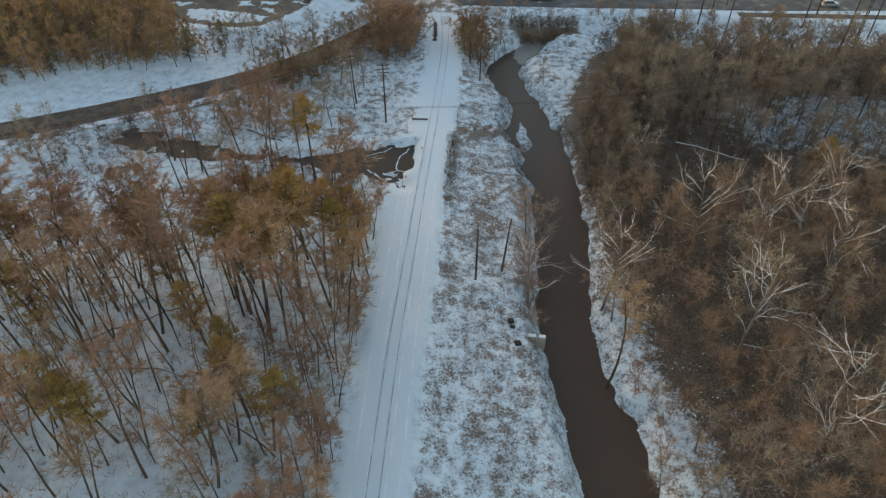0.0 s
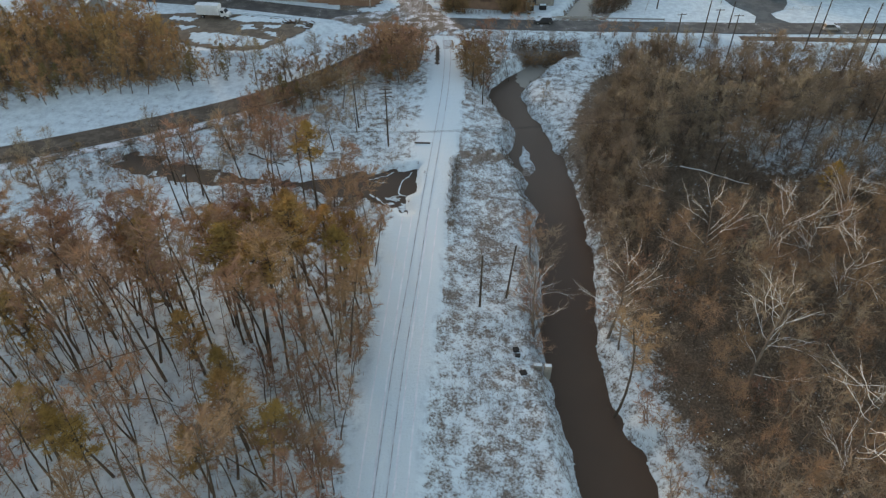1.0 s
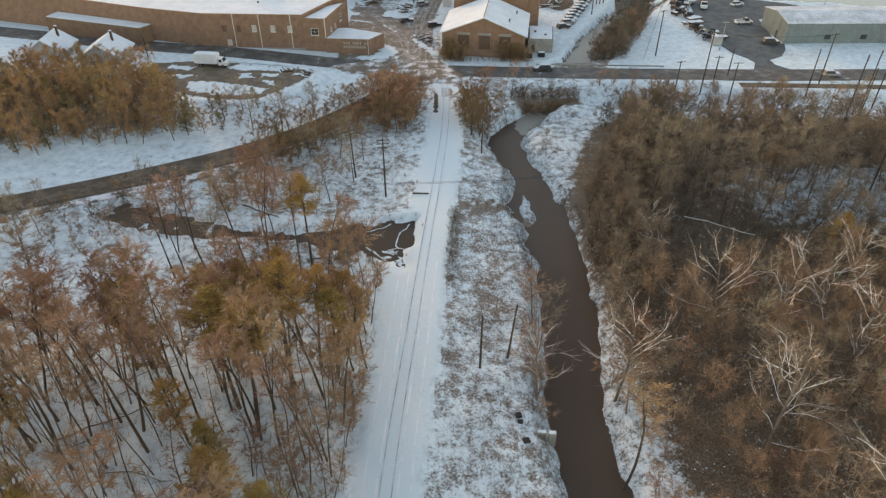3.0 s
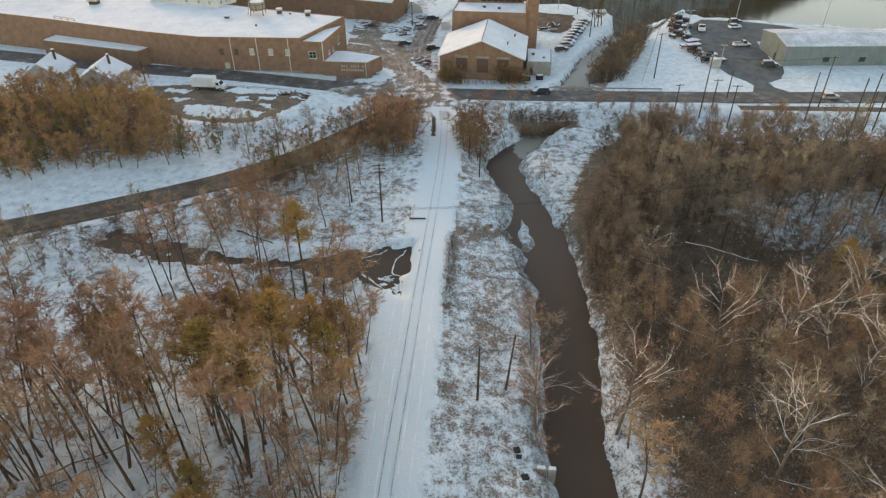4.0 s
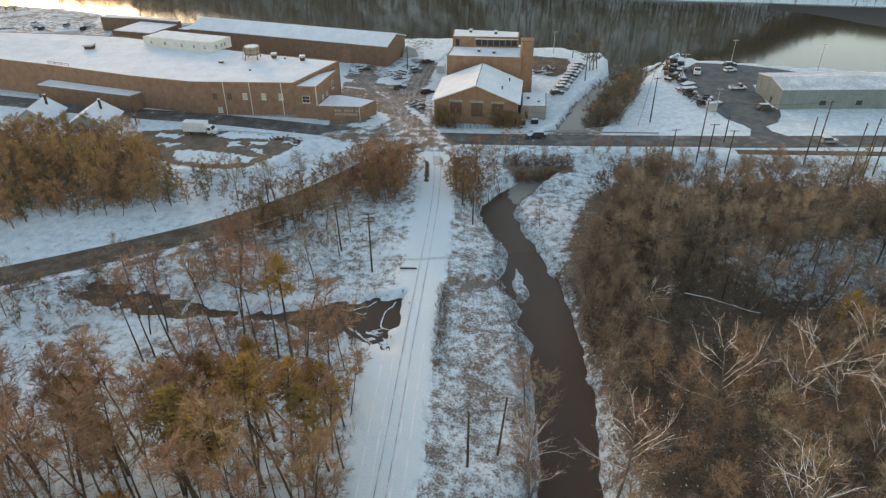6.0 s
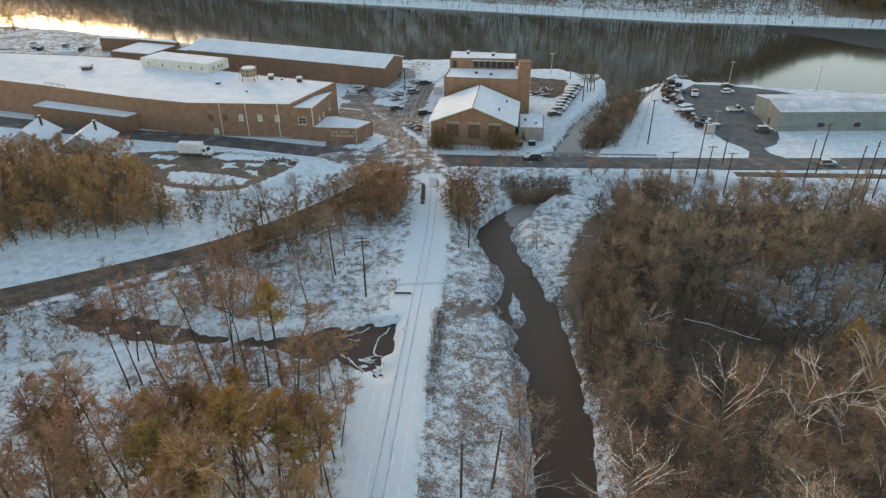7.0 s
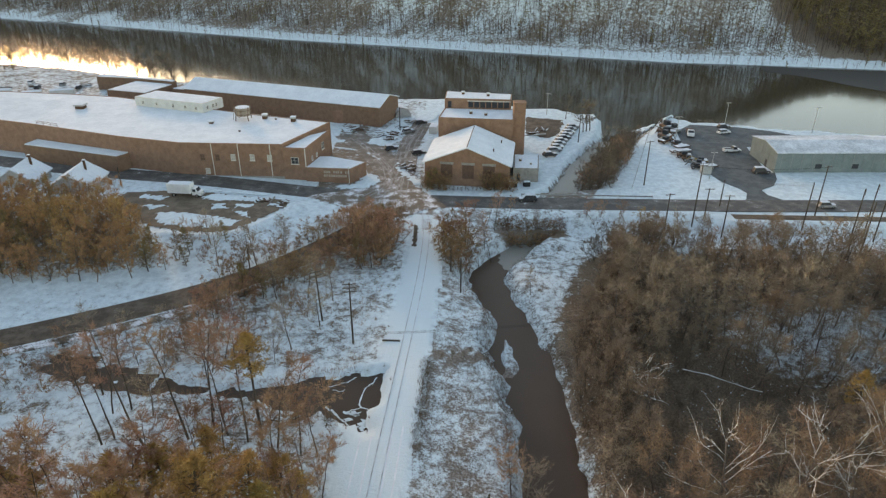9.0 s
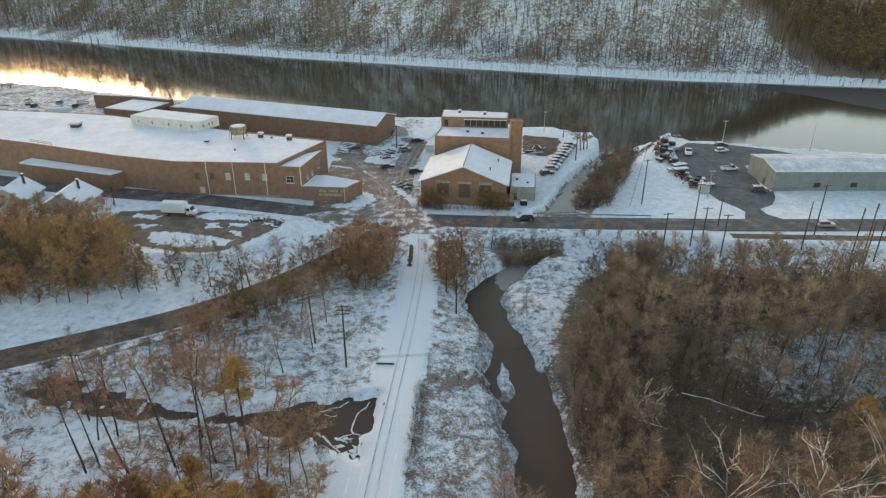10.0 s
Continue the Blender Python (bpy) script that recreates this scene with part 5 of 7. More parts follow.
for x, y, w in ((27.8, 192.9, 1.6), (31.4, 193.6, 1.9)):
    crate(x, y, 4, w, 1.3, 1.3, rubber, "dark rubbish bin with snow on its lid")
crate(11.15, 63.6, -5, 0.7, 0.5, 0.3, rubber, "black discarded box on the snowy verge", False)
crate(11.6, 60.6, 15, 0.9, 0.8, 0.25, rubber, "dark rubbish heap half under snow", False)


def outfall(x, y):
    root = tagged(new("concrete_outfall"), "broken concrete outfall with snow on top at the creek", "outfall")
    zb = float(height(x, y))
    for o, l, h in ((0, 1.2, 0.3), (1.5, 1.0, 0.2)):
        sh = Shape()
        sh.box(o, -0.3, -2.4, o + l, 0.3, h)
        part("slab", sh, concrete, root, bevel=0.06)
        sh = Shape()
        sh.box(o + 0.05, -0.26, h + 0.004, o + l - 0.05, 0.26, h + 0.13)
        part("snow_cap", sh, snow_mat, root, bevel=0.07)
    root.matrix_basis = pose(x, y, zb, 0, 0, -4)


outfall(13.2, 62.1)


def snow_fence(x0, y0, x1, y1, label):
    root = tagged(new("fence"), label, "fence")
    L = math.hypot(x1 - x0, y1 - y0)
    n = int(L / 2.5)
    for i in range(n + 1):
        s = i / n
        px, py = x0 + (x1 - x0) * s, y0 + (y1 - y0) * s
        zb = float(height(px, py))
        sh = Shape()
        sh.tube((px, py, zb - 0.3), (px, py, zb + 1.2), 0.05, 0.05, 5)
        part("post", sh, steel, root)
    for k in (0.4, 0.8, 1.15):
        sh = Shape()
        sh.tube((x0, y0, float(height(x0, y0)) + k), (x1, y1, float(height(x1, y1)) + k), 0.03, 0.03, 4)
        part("rail", sh, steel, root)


snow_fence(101, 192.2, 112, 192.4, "thin steel rail fence on the snowy lawn")
snow_fence(60.4, 190.6, 85.0, 254.5, "dark thin fence along the snowy field")


def lumber_heap(x, y, rot, n, long, label, mats):
    """A heap of boards and beams with snow lying on it; every board is a part."""
    rng = random.Random(int(x * 7 + y))
    root = tagged(new("lumber_heap"), label, "heap", "heaps in the works yard")
    for i in range(n):
        sh = Shape()
        l = long * rng.uniform(0.5, 1.0)
        w = rng.uniform(0.2, 0.45)
        sh.box(-l / 2, -w / 2, 0, l / 2, w / 2, 0.22)
        m = pose(rng.gauss(0, long * 0.22), rng.gauss(0, 1.0), 0.05 + 0.11 * i * rng.uniform(0.5, 1), rng.uniform(-4, 4), rng.uniform(-5, 5), rng.gauss(0, 22))
        sh.v = [tuple(m @ Vector(v)) for v in sh.v]
        part("board", sh, mats[i % len(mats)], root)
        if i % 2:
            sh2 = Shape()
            sh2.box(-l / 2 + 0.1, -w / 2 + 0.02, 0.224, l / 2 - 0.1, w / 2 - 0.02, 0.32)
            sh2.v = [tuple(m @ Vector(v)) for v in sh2.v]
            part("snow_cap", sh2, roof_snow, root)
    root.matrix_basis = pose(x, y, float(height(x, y)) - 0.05, 0, 0, rot)


for x, y, r, n, l in ((-4.2, 209.0, 60, 12, 2.6), (-1.6, 206.6, 40, 10, 2.4), (-0.8, 209.4, 10, 8, 2.2), (-10.0, 236.8, 10, 12, 3.6), (-8.4, 242.4, -15, 14, 4.0), (-12.5, 240, 20, 9, 3.2), (-5.6, 250.5, 5, 10, 3.4), (-22.5, 247.5, 35, 7, 4), (-25, 252, 30, 6, 4), (-4, 258, 10, 9, 3.4), (-38.8, 178.6, -50, 9, 2.6), (-33.6, 177.2, -40, 8, 2.2), (-158, 309, 15, 8, 4), (-172, 316, 25, 8, 4), (-183, 313, 10, 8, 4), (-150, 318, 30, 8, 4),
                      (40.5, 242, 20, 9, 5), (43.5, 247, 60, 8, 5)):
    lumber_heap(x, y, r, n, l, "heap of dark beams and boards dusted with snow", (tie_wood, rust, concrete))
gabled("storage_container", "small white snow-capped container beside the brick hall", 5.0, 243.5, -10, 2.6, 5.0, 0.5, 2.7, 2.9, white_clad, cat="container", overhang=0.05, thick=0.2)
for x, y, r, lbl, paint in ((0.6, 221.5, -75, "dark parked car in the works yard", paint_dark), (0.7, 256.2, -70, "dark parked car in the works yard", paint_dark), (-160, 318, 10, "snow-covered car in the back yard", paint_grey), (-168, 312, 12, "snow-covered car in the back yard", paint_dark),
                            (-150, 312, 12, "snow-covered car in the back yard", paint_dark), (-176, 322, 10, "snow-covered car in the back yard", paint_white), (-186, 300, 15, "snow-covered car in the back yard", paint_dark),
                            (-192, 308, 12, "snow-covered car in the back yard", paint_grey)):
    car("parked_car", lbl, x, y, r, paint, 4.6, z=0.5)
for x, y, r, l in ((-178, 290, 15, 12), (-190, 318, 12, 11), (-205, 305, 20, 12), (-146, 300, 15, 9)):
    gabled("storage_trailer", "snow-capped storage trailer in the yard", x, y, 90 + r, 2.8, l, 0.5, 3.0, 3.3, white_clad, cat="trailer", overhang=0.1, thick=0.2)


def tyre_ruts(pts, gauge, label, mat, lift=0.012, wide=1.0):
    """Two shallow wheel ruts pressed into the snow or slush."""
    for o in (-gauge / 2, gauge / 2):
        sh = Shape()
        P = []
        for (ax, ay), (bx, by) in zip(pts, pts[1:]):
            P += [(ax + (bx - ax) * i / 12 + o, ay + (by - ay) * i / 12) for i in range(12)]
        rng = random.Random(int(o * 100) + 5)
        zs = height([q[0] for q in P], [q[1] for q in P])
        sh.v = [(q[0] + s * wide * rng.uniform(0.07, 0.15), q[1], float(z) + lift) for q, z in zip(P, zs) for s in (-1, 1)]
        sh.f = [(i * 2, i * 2 + 1, i * 2 + 3, i * 2 + 2) for i in range(len(P) - 1)]
        solid("tyre_rut", sh, mat, label, "tyre rut", "stuff")


def snow_plates():
    """Ragged plates of snow lying on the pond ice."""
    rng = random.Random(77)
    sh = Shape()
    for k in range(14):
        if k < 8:
            x, y, r = rng.uniform(-9.5, -4.2), rng.uniform(96.6, 101.6), rng.uniform(0.35, 0.95)
        else:
            x = rng.uniform(-56, -12)
            y, r = 107.0 + (0.3 if x > -35 else -0.16 * (x + 35)) + rng.gauss(0, 1.0), rng.uniform(0.4, 1.1)
        pts = []
        for i in range(11):
            a = 6.283 * i / 11
            q = r * rng.uniform(0.3, 1.2)
            pts.append((x + q * 1.3 * math.cos(a), y + q * math.sin(a)))
        sh.prism(pts, -1.05, -0.95)
    solid("snow_plates", sh, snow_mat, "ragged plates of snow lying on the dark pond ice", "snow", "stuff")


snow_plates()
mud = material("muddy_slush", road_build(0.40, ((0.10, 0.083, 0.07), (0.17, 0.145, 0.122)), (0.22, 0.19, 0.165)), 0.8, 0.0, 0.25)
strip("road", [(-7.2, 188.3), (-5.5, 199), (-9, 214), (-16, 228), (-24, 243)], 11.0, mud, "muddy slush drive into the works yard", 0.07)
strip("road", [(-3.9, 188.9), (-3.4, 214), (-2.6, 235), (1.5, 257)], 7.0, mud, "muddy slush drive between the buildings", 0.09)
for patch in ([(-17.6, 232.0), (-13.4, 245.5), (-6.4, 262.1), (-4.1, 256.3), (-5.6, 240.2), (-10.5, 229.1)], [(-29.3, 251.0), (-23.8, 258.4), (-20.3, 253.8), (-24.4, 243.9)], [(-5.8, 213.4), (-2.7, 206.0), (2.6, 195.0), (1.2, 192.4), (-4.0, 201.0), (-6.6, 210.2)],
              [(-15.2, 205.5), (-11.4, 201.8), (-9.8, 195.9), (-12.3, 191.6), (-21.9, 190.6), (-22.1, 193.4), (-16.7, 195.6)], [(0.4, 216), (4.4, 214), (6.4, 226), (4.0, 236), (1.6, 232)], [(-1.6, 262), (5, 258), (9, 272), (-2, 278)]):
    draped("snow_drift", patch, 0.25, snow_mat, "low drift of trodden snow in the works yard", "snow", "stuff", 0.5, 0.9)
for pts, up in (([(79, 258), (83, 256.5), (88, 258.5), (89.5, 266), (86, 268.5), (82, 266)], 1.5), ([(91.5, 262.5), (96.5, 262.5), (96, 266), (92, 266.5)], 1.2)):
    draped("snow_bank", pts, up, snow_mat, "ploughed heap of snow on the river bank", "snow bank", "", 0.5, 0.8)
slush_mat = plain("pale_slush", (0.17, 0.15, 0.135), (0.34, 0.32, 0.31), 0.5, 0.8)
rut_mat = plain("pressed_grey_snow", (0.58, 0.61, 0.65), (0.73, 0.76, 0.80), 0.4, 0.85)
for pts in ([(-31.5, 246.4), (-27, 245.2), (-22.2, 243.6), (-22.4, 242.6), (-27, 244.0), (-31.4, 245.0)], [(-29.5, 230.4), (-25, 228.4), (-19.5, 226.4), (-19.8, 225.2), (-25, 227.2), (-29, 229.0)], [(-30.6, 261.4), (-26.6, 256.0), (-27.6, 255.6), (-31.4, 260.4)], [(-28.6, 237.6), (-24.4, 236.6), (-24.6, 233.8), (-28.2, 234.4)], [(-15.5, 223.5), (-11.0, 216.2), (-12.0, 216.0), (-16.4, 222.8)]):
    draped("snow_drift", pts, 0.18, snow_mat, "thin streak of snow left on the muddy yard", "snow", "stuff", 0.4, 0.35)
for pts in ([(-6.5, 187), (-4.8, 198), (-4.6, 212), (-4.4, 228), (-1.5, 246), (2.0, 262)], [(-3.2, 186), (-2.6, 200), (-2.8, 216), (-1.6, 232), (1.2, 250)], [(-9.5, 184), (-7.4, 196), (-9.4, 210), (-14.8, 224), (-22, 238)], [(-5.4, 188), (-6.4, 202), (-11.2, 217), (-18.6, 231)], [(-14, 184), (-9, 192), (-6.2, 203), (-5.6, 220)]):
    tyre_ruts(pts, 1.6, "pale slush rut across the muddy yard", slush_mat, 0.17, 1.7)
tyre_ruts([(-5.1, 34), (-4.2, 43), (-3.7, 52), (-3.1, 62), (-1.6, 80), (-0.2, 98)], 1.5, "faint wheel rut in the snow beside the rails", rut_mat)
tyre_ruts([(-8.6, 34), (-7.6, 55), (-6.6, 70), (-5.6, 85), (-4.9, 95)], 1.6, "faint wheel rut in the snow beside the rails", rut_mat)

# ---- trees ----
def bend(rng, d, k):
    return (d + Vector((rng.gauss(0, k), rng.gauss(0, k), rng.gauss(0, k)))).normalized()


def chain(rng, start, d, length, segs, wander, lift):
    pts = [start]
    for _ in range(segs):
        d = bend(rng, d, wander)
        d = (d + Vector((0, 0, lift))).normalized()
        pts.append(pts[-1] + d * (length / segs))
    return pts, d


def twig(sh, rng, p, d, length, w):
    q = p + d * length
    side = d.cross(Vector((rng.gauss(0, 1), rng.gauss(0, 1), rng.gauss(0, 1)))).normalized() * w
    n = len(sh.v)
    sh.v.extend((tuple(p - side), tuple(p + side), tuple(q)))
    sh.f.append((n, n + 1, n + 2))


def bare_shape(seed, h, r, n1, n2, n3, start, out, lift, len1, tw_len, tw_w, stems=1, spread=0.15, sides=6, apart=False, limb_r=0.5):
    """Trunk, limbs and twigs of a leafless tree; apart: the limbs as a shape of their own."""
    rng = random.Random(seed)
    wood, fine = Shape(), Shape()
    limbs = Shape() if apart else wood
    per = max(2, n1 // stems)
    NS = 7 if stems == 1 else 4
    for s in range(stems):
        lean = spread if stems > 1 else spread * 0.4
        hh = h * rng.uniform(0.75, 1.0) if stems > 1 else h
        d = Vector((rng.gauss(0, lean), rng.gauss(0, lean), 1)).normalized()
        rr = r / math.sqrt(stems)
        base = Vector((rng.gauss(0, 0.25), rng.gauss(0, 0.25), -0.4)) if stems > 1 else Vector((0, 0, -0.4))
        trunk, _ = chain(rng, base, d, hh, NS, 0.05, 0.03)
        tapered(wood, trunk, rr, rr * 0.15, sides)
        for i in range(per):
            t = start + (1 - start) * (i + rng.random()) / per
            k = min(int(t * NS), NS - 1)
            p = trunk[k].lerp(trunk[k + 1], t * NS - k)
            a = rng.uniform(0, 6.283)
            dd = (Vector((math.cos(a), math.sin(a), 0)) * out + Vector((0, 0, 1.05 - 0.65 * out))).normalized()
            u = (t - start) / (1 - start)
            L = len1 * h * (0.75 + 0.45 * math.sin(3.1 * u) - 0.25 * u) * rng.uniform(0.7, 1.2)
            segs = 6 if apart else 2
            limb, ld = chain(rng, p, dd, L, segs, 0.2, lift)
            r1 = rr * (1 - 0.75 * t) * limb_r
            tapered(limbs, limb, max(r1, 0.02), 0.02 if apart else 0.012, 3)
            for j in range(n2):
                v = rng.uniform(0.2, 1.0)
                k2 = min(int(v * segs), segs - 1)
                q = limb[k2].lerp(limb[k2 + 1], v * segs - k2)
                bd = (bend(rng, (limb[k2 + 1] - limb[k2]).normalized(), 0.34 if apart else 0.6) + Vector((0, 0, 0.15))).normalized()
                bl = L * rng.uniform(0.3, 0.6)
                end = q + bd * bl
                if apart:
                    side, _d = chain(rng, q, bd, bl, 3, 0.12, lift)
                    tapered(limbs if j % 4 else wood, side, max(r1 * 0.4, 0.015), 0.006, 3)
                    end = side[3]
                else:
                    twig(limbs, rng, q, bd, bl, max(r1 * 0.45, 0.02))
                for _k in range(n3):
                    twig(fine, rng, q.lerp(end, rng.uniform(0.2, 1.0)), bend(rng, bd, 0.75), tw_len * rng.uniform(0.5, 1.3), tw_w * (2.3 if _k % 4 == 0 else 0.7))
            for _k in range(n3):
                v = rng.uniform(0.35, 1.0)
                k2 = min(int(v * segs), segs - 1)
                twig(fine, rng, limb[k2].lerp(limb[k2 + 1], v * segs - k2), bend(rng, ld, 0.8), tw_len * rng.uniform(0.5, 1.3), tw_w * (2.3 if _k % 4 == 0 else 0.7))
    return (wood, limbs, fine) if apart else (wood, fine)


def pine_shape(seed, h, r, bare, clumps, spread, needle, droop=0.0):
    """Trunk, limbs and needle tufts of a pine: tufts spray out from the limb ends."""
    rng = random.Random(seed)
    wood, fine = Shape(), Shape()
    trunk, _ = chain(rng, Vector((0, 0, -0.4)), Vector((rng.gauss(0, 0.05), rng.gauss(0, 0.05), 1)).normalized(), h, 8, 0.03, 0.02)
    tapered(wood, trunk, r, r * 0.2, 6)
    for i in range(clumps):
        t = bare + (1 - bare) * (i + rng.random()) / clumps
        k = min(int(t * 8), 7)
        p = trunk[k].lerp(trunk[k + 1], t * 8 - k)
        a = rng.uniform(0, 6.283)
        prof = math.sin(math.pi * min(1, 0.25 + 0.8 * (t - bare) / (1 - bare))) ** 0.7
        L = spread * prof * rng.uniform(0.6, 1.15)
        dd = Vector((math.cos(a), math.sin(a), 0.35 - droop)).normalized()
        limb, ld = chain(rng, p, dd, L, 3, 0.12, 0.06)
        tapered(wood, limb, 0.05, 0.015, 3)
        for s in range(6):
            q = limb[1].lerp(limb[3], rng.random()) + Vector((rng.gauss(0, 0.28), rng.gauss(0, 0.28), rng.gauss(0, 0.16)))
            for _k in range(11):
                d = Vector((rng.gauss(0, 1), rng.gauss(0, 1), rng.gauss(0.35, 0.8))).normalized()
                twig(fine, rng, q, d, needle * rng.uniform(0.4, 0.9), 0.04)
    for _k in range(40):
        twig(fine, rng, trunk[8], bend(rng, Vector((0, 0, 1)), 0.7), needle, 0.06)
    return wood, fine


TREES = {}


def make_kind(kind, name, label, cat, shapes, *mats):
    """Each variant's meshes; trees that stand apart share them."""
    names = ("trunk", "crown") if len(mats) == 2 else ("trunk", "limb", "crown")
    TREES[kind] = [(name, label, cat, [(nm, sh.mesh(nm, m, nm == "trunk")) for nm, sh, m in zip(names, ss, mats)]) for ss in shapes]


make_kind("tall", "bare_tree", "tall slender leafless tree with dark bark standing in snow", "tree",
          [bare_shape(s, 21, 0.2, 15, 5, 15, 0.58, 0.8, 0.07, 0.14, 1.05, 0.021) for s in (1, 2, 3, 4)], bark_dark, twig_brown)
make_kind("maple", "maple_tree", "tall slender maple with a bare trunk and red-brown twigs", "tree",
          [bare_shape(s, 20, 0.17, 16, 6, 20, 0.6, 0.85, 0.06, 0.16, 0.95, 0.023) for s in (5, 6, 7)], bark_dark, twig_rust)
make_kind("rusty", "oak_tree", "oak with rust-brown twigs and withered leaves", "tree",
          [bare_shape(s, 12, 0.15, 17, 6, 10, 0.4, 0.9, 0.05, 0.27, 0.85, 0.03) for s in (11, 12, 13)], bark_dark, twig_rust)
make_kind("scrub", "bushy_oak", "bushy young oak with withered rust-brown leaves", "tree",
          [bare_shape(s, 8, 0.14, 24, 4, 8, 0.1, 0.95, 0.05, 0.25, 0.85, 0.034, stems=3, spread=0.2, sides=4) for s in (14, 15, 16)], bark_dark, twig_oak)
make_kind("gold", "young_tree", "dense leafless young tree with golden-brown twigs", "tree",
          [bare_shape(s, 12, 0.14, 19, 5, 9, 0.15, 0.95, 0.08, 0.25, 1.0, 0.038) for s in (21, 22, 23)], bark_grey, twig_gold)
make_kind("brush", "brush_tree", "multi-stemmed leafless brush with fine brown twigs", "tree",
          [bare_shape(s, 8, 0.16, 20, 4, 7, 0.2, 0.75, 0.10, 0.25, 1.0, 0.026, stems=5, spread=0.26, sides=3) for s in (31, 32, 33)], bark_grey, twig_brown)
TREES["shrub"] = [("shrub", "low multi-stemmed leafless shrub with fine brown twigs", "shrub", m) for _n, _l, _c, m in TREES["brush"]]
# twigs coloured darker to stand in for shade deep in the wood
make_kind("dim", "thicket_tree", "multi-stemmed thicket tree with brown twigs, dark partly from shade in their colour", "tree",
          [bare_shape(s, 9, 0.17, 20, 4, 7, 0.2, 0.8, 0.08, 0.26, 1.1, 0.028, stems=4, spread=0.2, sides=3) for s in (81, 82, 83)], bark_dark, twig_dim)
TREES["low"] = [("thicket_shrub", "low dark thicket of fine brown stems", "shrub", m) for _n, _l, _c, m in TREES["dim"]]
make_kind("haze", "wood_tree", "leafless tree with a hazy crown of fine brown twigs", "tree",
          [bare_shape(s, 11, 0.14, 20, 5, 9, 0.25, 0.75, 0.12, 0.25, 1.35, 0.019) for s in (45, 46, 47)], bark_dark, twig_haze)
# the same trees again, tinted warm for the sunlit near wood
make_kind("russet", "wood_tree", "leafless tree with a hazy crown of twigs tinted russet as if sunlit", "tree",
          [bare_shape(s, 11, 0.14, 20, 5, 9, 0.25, 0.75, 0.12, 0.25, 1.35, 0.019) for s in (45, 46, 47)], bark_grey, twig_russet)
make_kind("sapling", "sapling_tree", "thin dark leafless sapling with a few fine twigs", "tree",
          [bare_shape(s, 15, 0.11, 9, 3, 4, 0.7, 0.6, 0.10, 0.08, 0.7, 0.02, sides=5) for s in (48, 49, 50)], bark_dark, twig_rust)
make_kind("grey", "broad_tree", "leafless tree with a broad crown of grey-brown twigs", "tree",
          [bare_shape(s, 13, 0.19, 18, 6, 7, 0.3, 0.8, 0.10, 0.27, 1.2, 0.024) for s in (41, 42, 43)], bark_grey, twig_grey)
make_kind("sycamore", "sycamore_tree", "bare sycamore with pale snow-lined limbs and branches", "tree",
          [bare_shape(s, 16, 0.24, 14, 7, 7, 0.22, 0.85, 0.05, 0.38, 1.0, 0.013, sides=7, apart=True, limb_r=0.175) for s in (51, 52, 53)], bark_grey, bark_pale, twig_russet)
make_kind("pine", "pine_tree", "tall pine with a bare trunk and olive needle crown", "tree",
          [pine_shape(s, 17, 0.24, 0.66, 64, 2.9, 0.8) for s in (61, 62, 63)], bark_dark, needles)
make_kind("cedar", "cedar_tree", "bushy evergreen with brownish needles", "tree",
          [pine_shape(s, 9, 0.16, 0.12, 32, 2.1, 0.75, 0.1) for s in (71, 72)], bark_dark, cedar)
make_kind("bushy", "pine_tree", "bushy pine with a dense olive needle crown", "tree",
          [pine_shape(s, 15, 0.22, 0.38, 62, 3.6, 0.9) for s in (64, 65)], bark_dark, needles)
make_kind("shore", "shore_tree", "leafless tree with dark spreading branches on the river bank", "tree",
          [bare_shape(s, 14, 0.3, 14, 5, 4, 0.25, 0.95, 0.06, 0.33, 1.4, 0.07, limb_r=0.6) for s in (91, 92)], bark_dark, twig_dim)


def plant(kind, x, y, size=1.0, rot=None, tilt=(0, 0), z=None, group="", variant=None, rng=random):
    vs = TREES[kind]
    i = variant if variant is not None else rng.randrange(len(vs))
    name, label, cat, meshes = vs[i]
    root = tagged(new(name), label, cat, group)
    for nm, me in meshes:
        o = new(nm, me)
        o.parent = root
    zb = float(height(x, y)) if z is None else z
    m = pose(x, y, zb, tilt[0], tilt[1], rng.uniform(0, 360) if rot is None else rot)
    root.matrix_basis = m @ Matrix.Diagonal((size, size, size, 1))
    return root


def scatter(area, gap, seed, keep=None):
    """Points in an outline, no two nearer than gap."""
    rng = random.Random(seed)
    xs, ys = [p[0] for p in area], [p[1] for p in area]
    got = []
    tries = int(6 * (max(xs) - min(xs)) * (max(ys) - min(ys)) / gap ** 2)
    cell = {}
    for _ in range(tries):
        x, y = rng.uniform(min(xs), max(xs)), rng.uniform(min(ys), max(ys))
        c = (int(x // gap), int(y // gap))
        if any((x - a) ** 2 + (y - b) ** 2 < gap * gap for i in (-1, 0, 1) for j in (-1, 0, 1) for a, b in cell.get((c[0] + i, c[1] + j), ())):
            continue
        cell.setdefault(c, []).append((x, y))
        got.append((x, y))
    if not got:
        return []
    A = np.array(got)
    ok = to_area(A[:, 0], A[:, 1], area) < 0
    if keep:
        ok &= keep(A[:, 0], A[:, 1])
    return [tuple(p) for p in A[ok]]


def grove(area, gap, seed, mix, group, lo=0.75, hi=1.15, lean=3.0, keep=None):
    rng = random.Random(seed + 99)
    kinds = [k for k, n in mix for _ in range(n)]
    for x, y in scatter(area, gap, seed, keep):
        plant(rng.choice(kinds), x, y, rng.uniform(lo, hi), None, (rng.gauss(0, lean), rng.gauss(0, lean)), group=group, rng=rng)


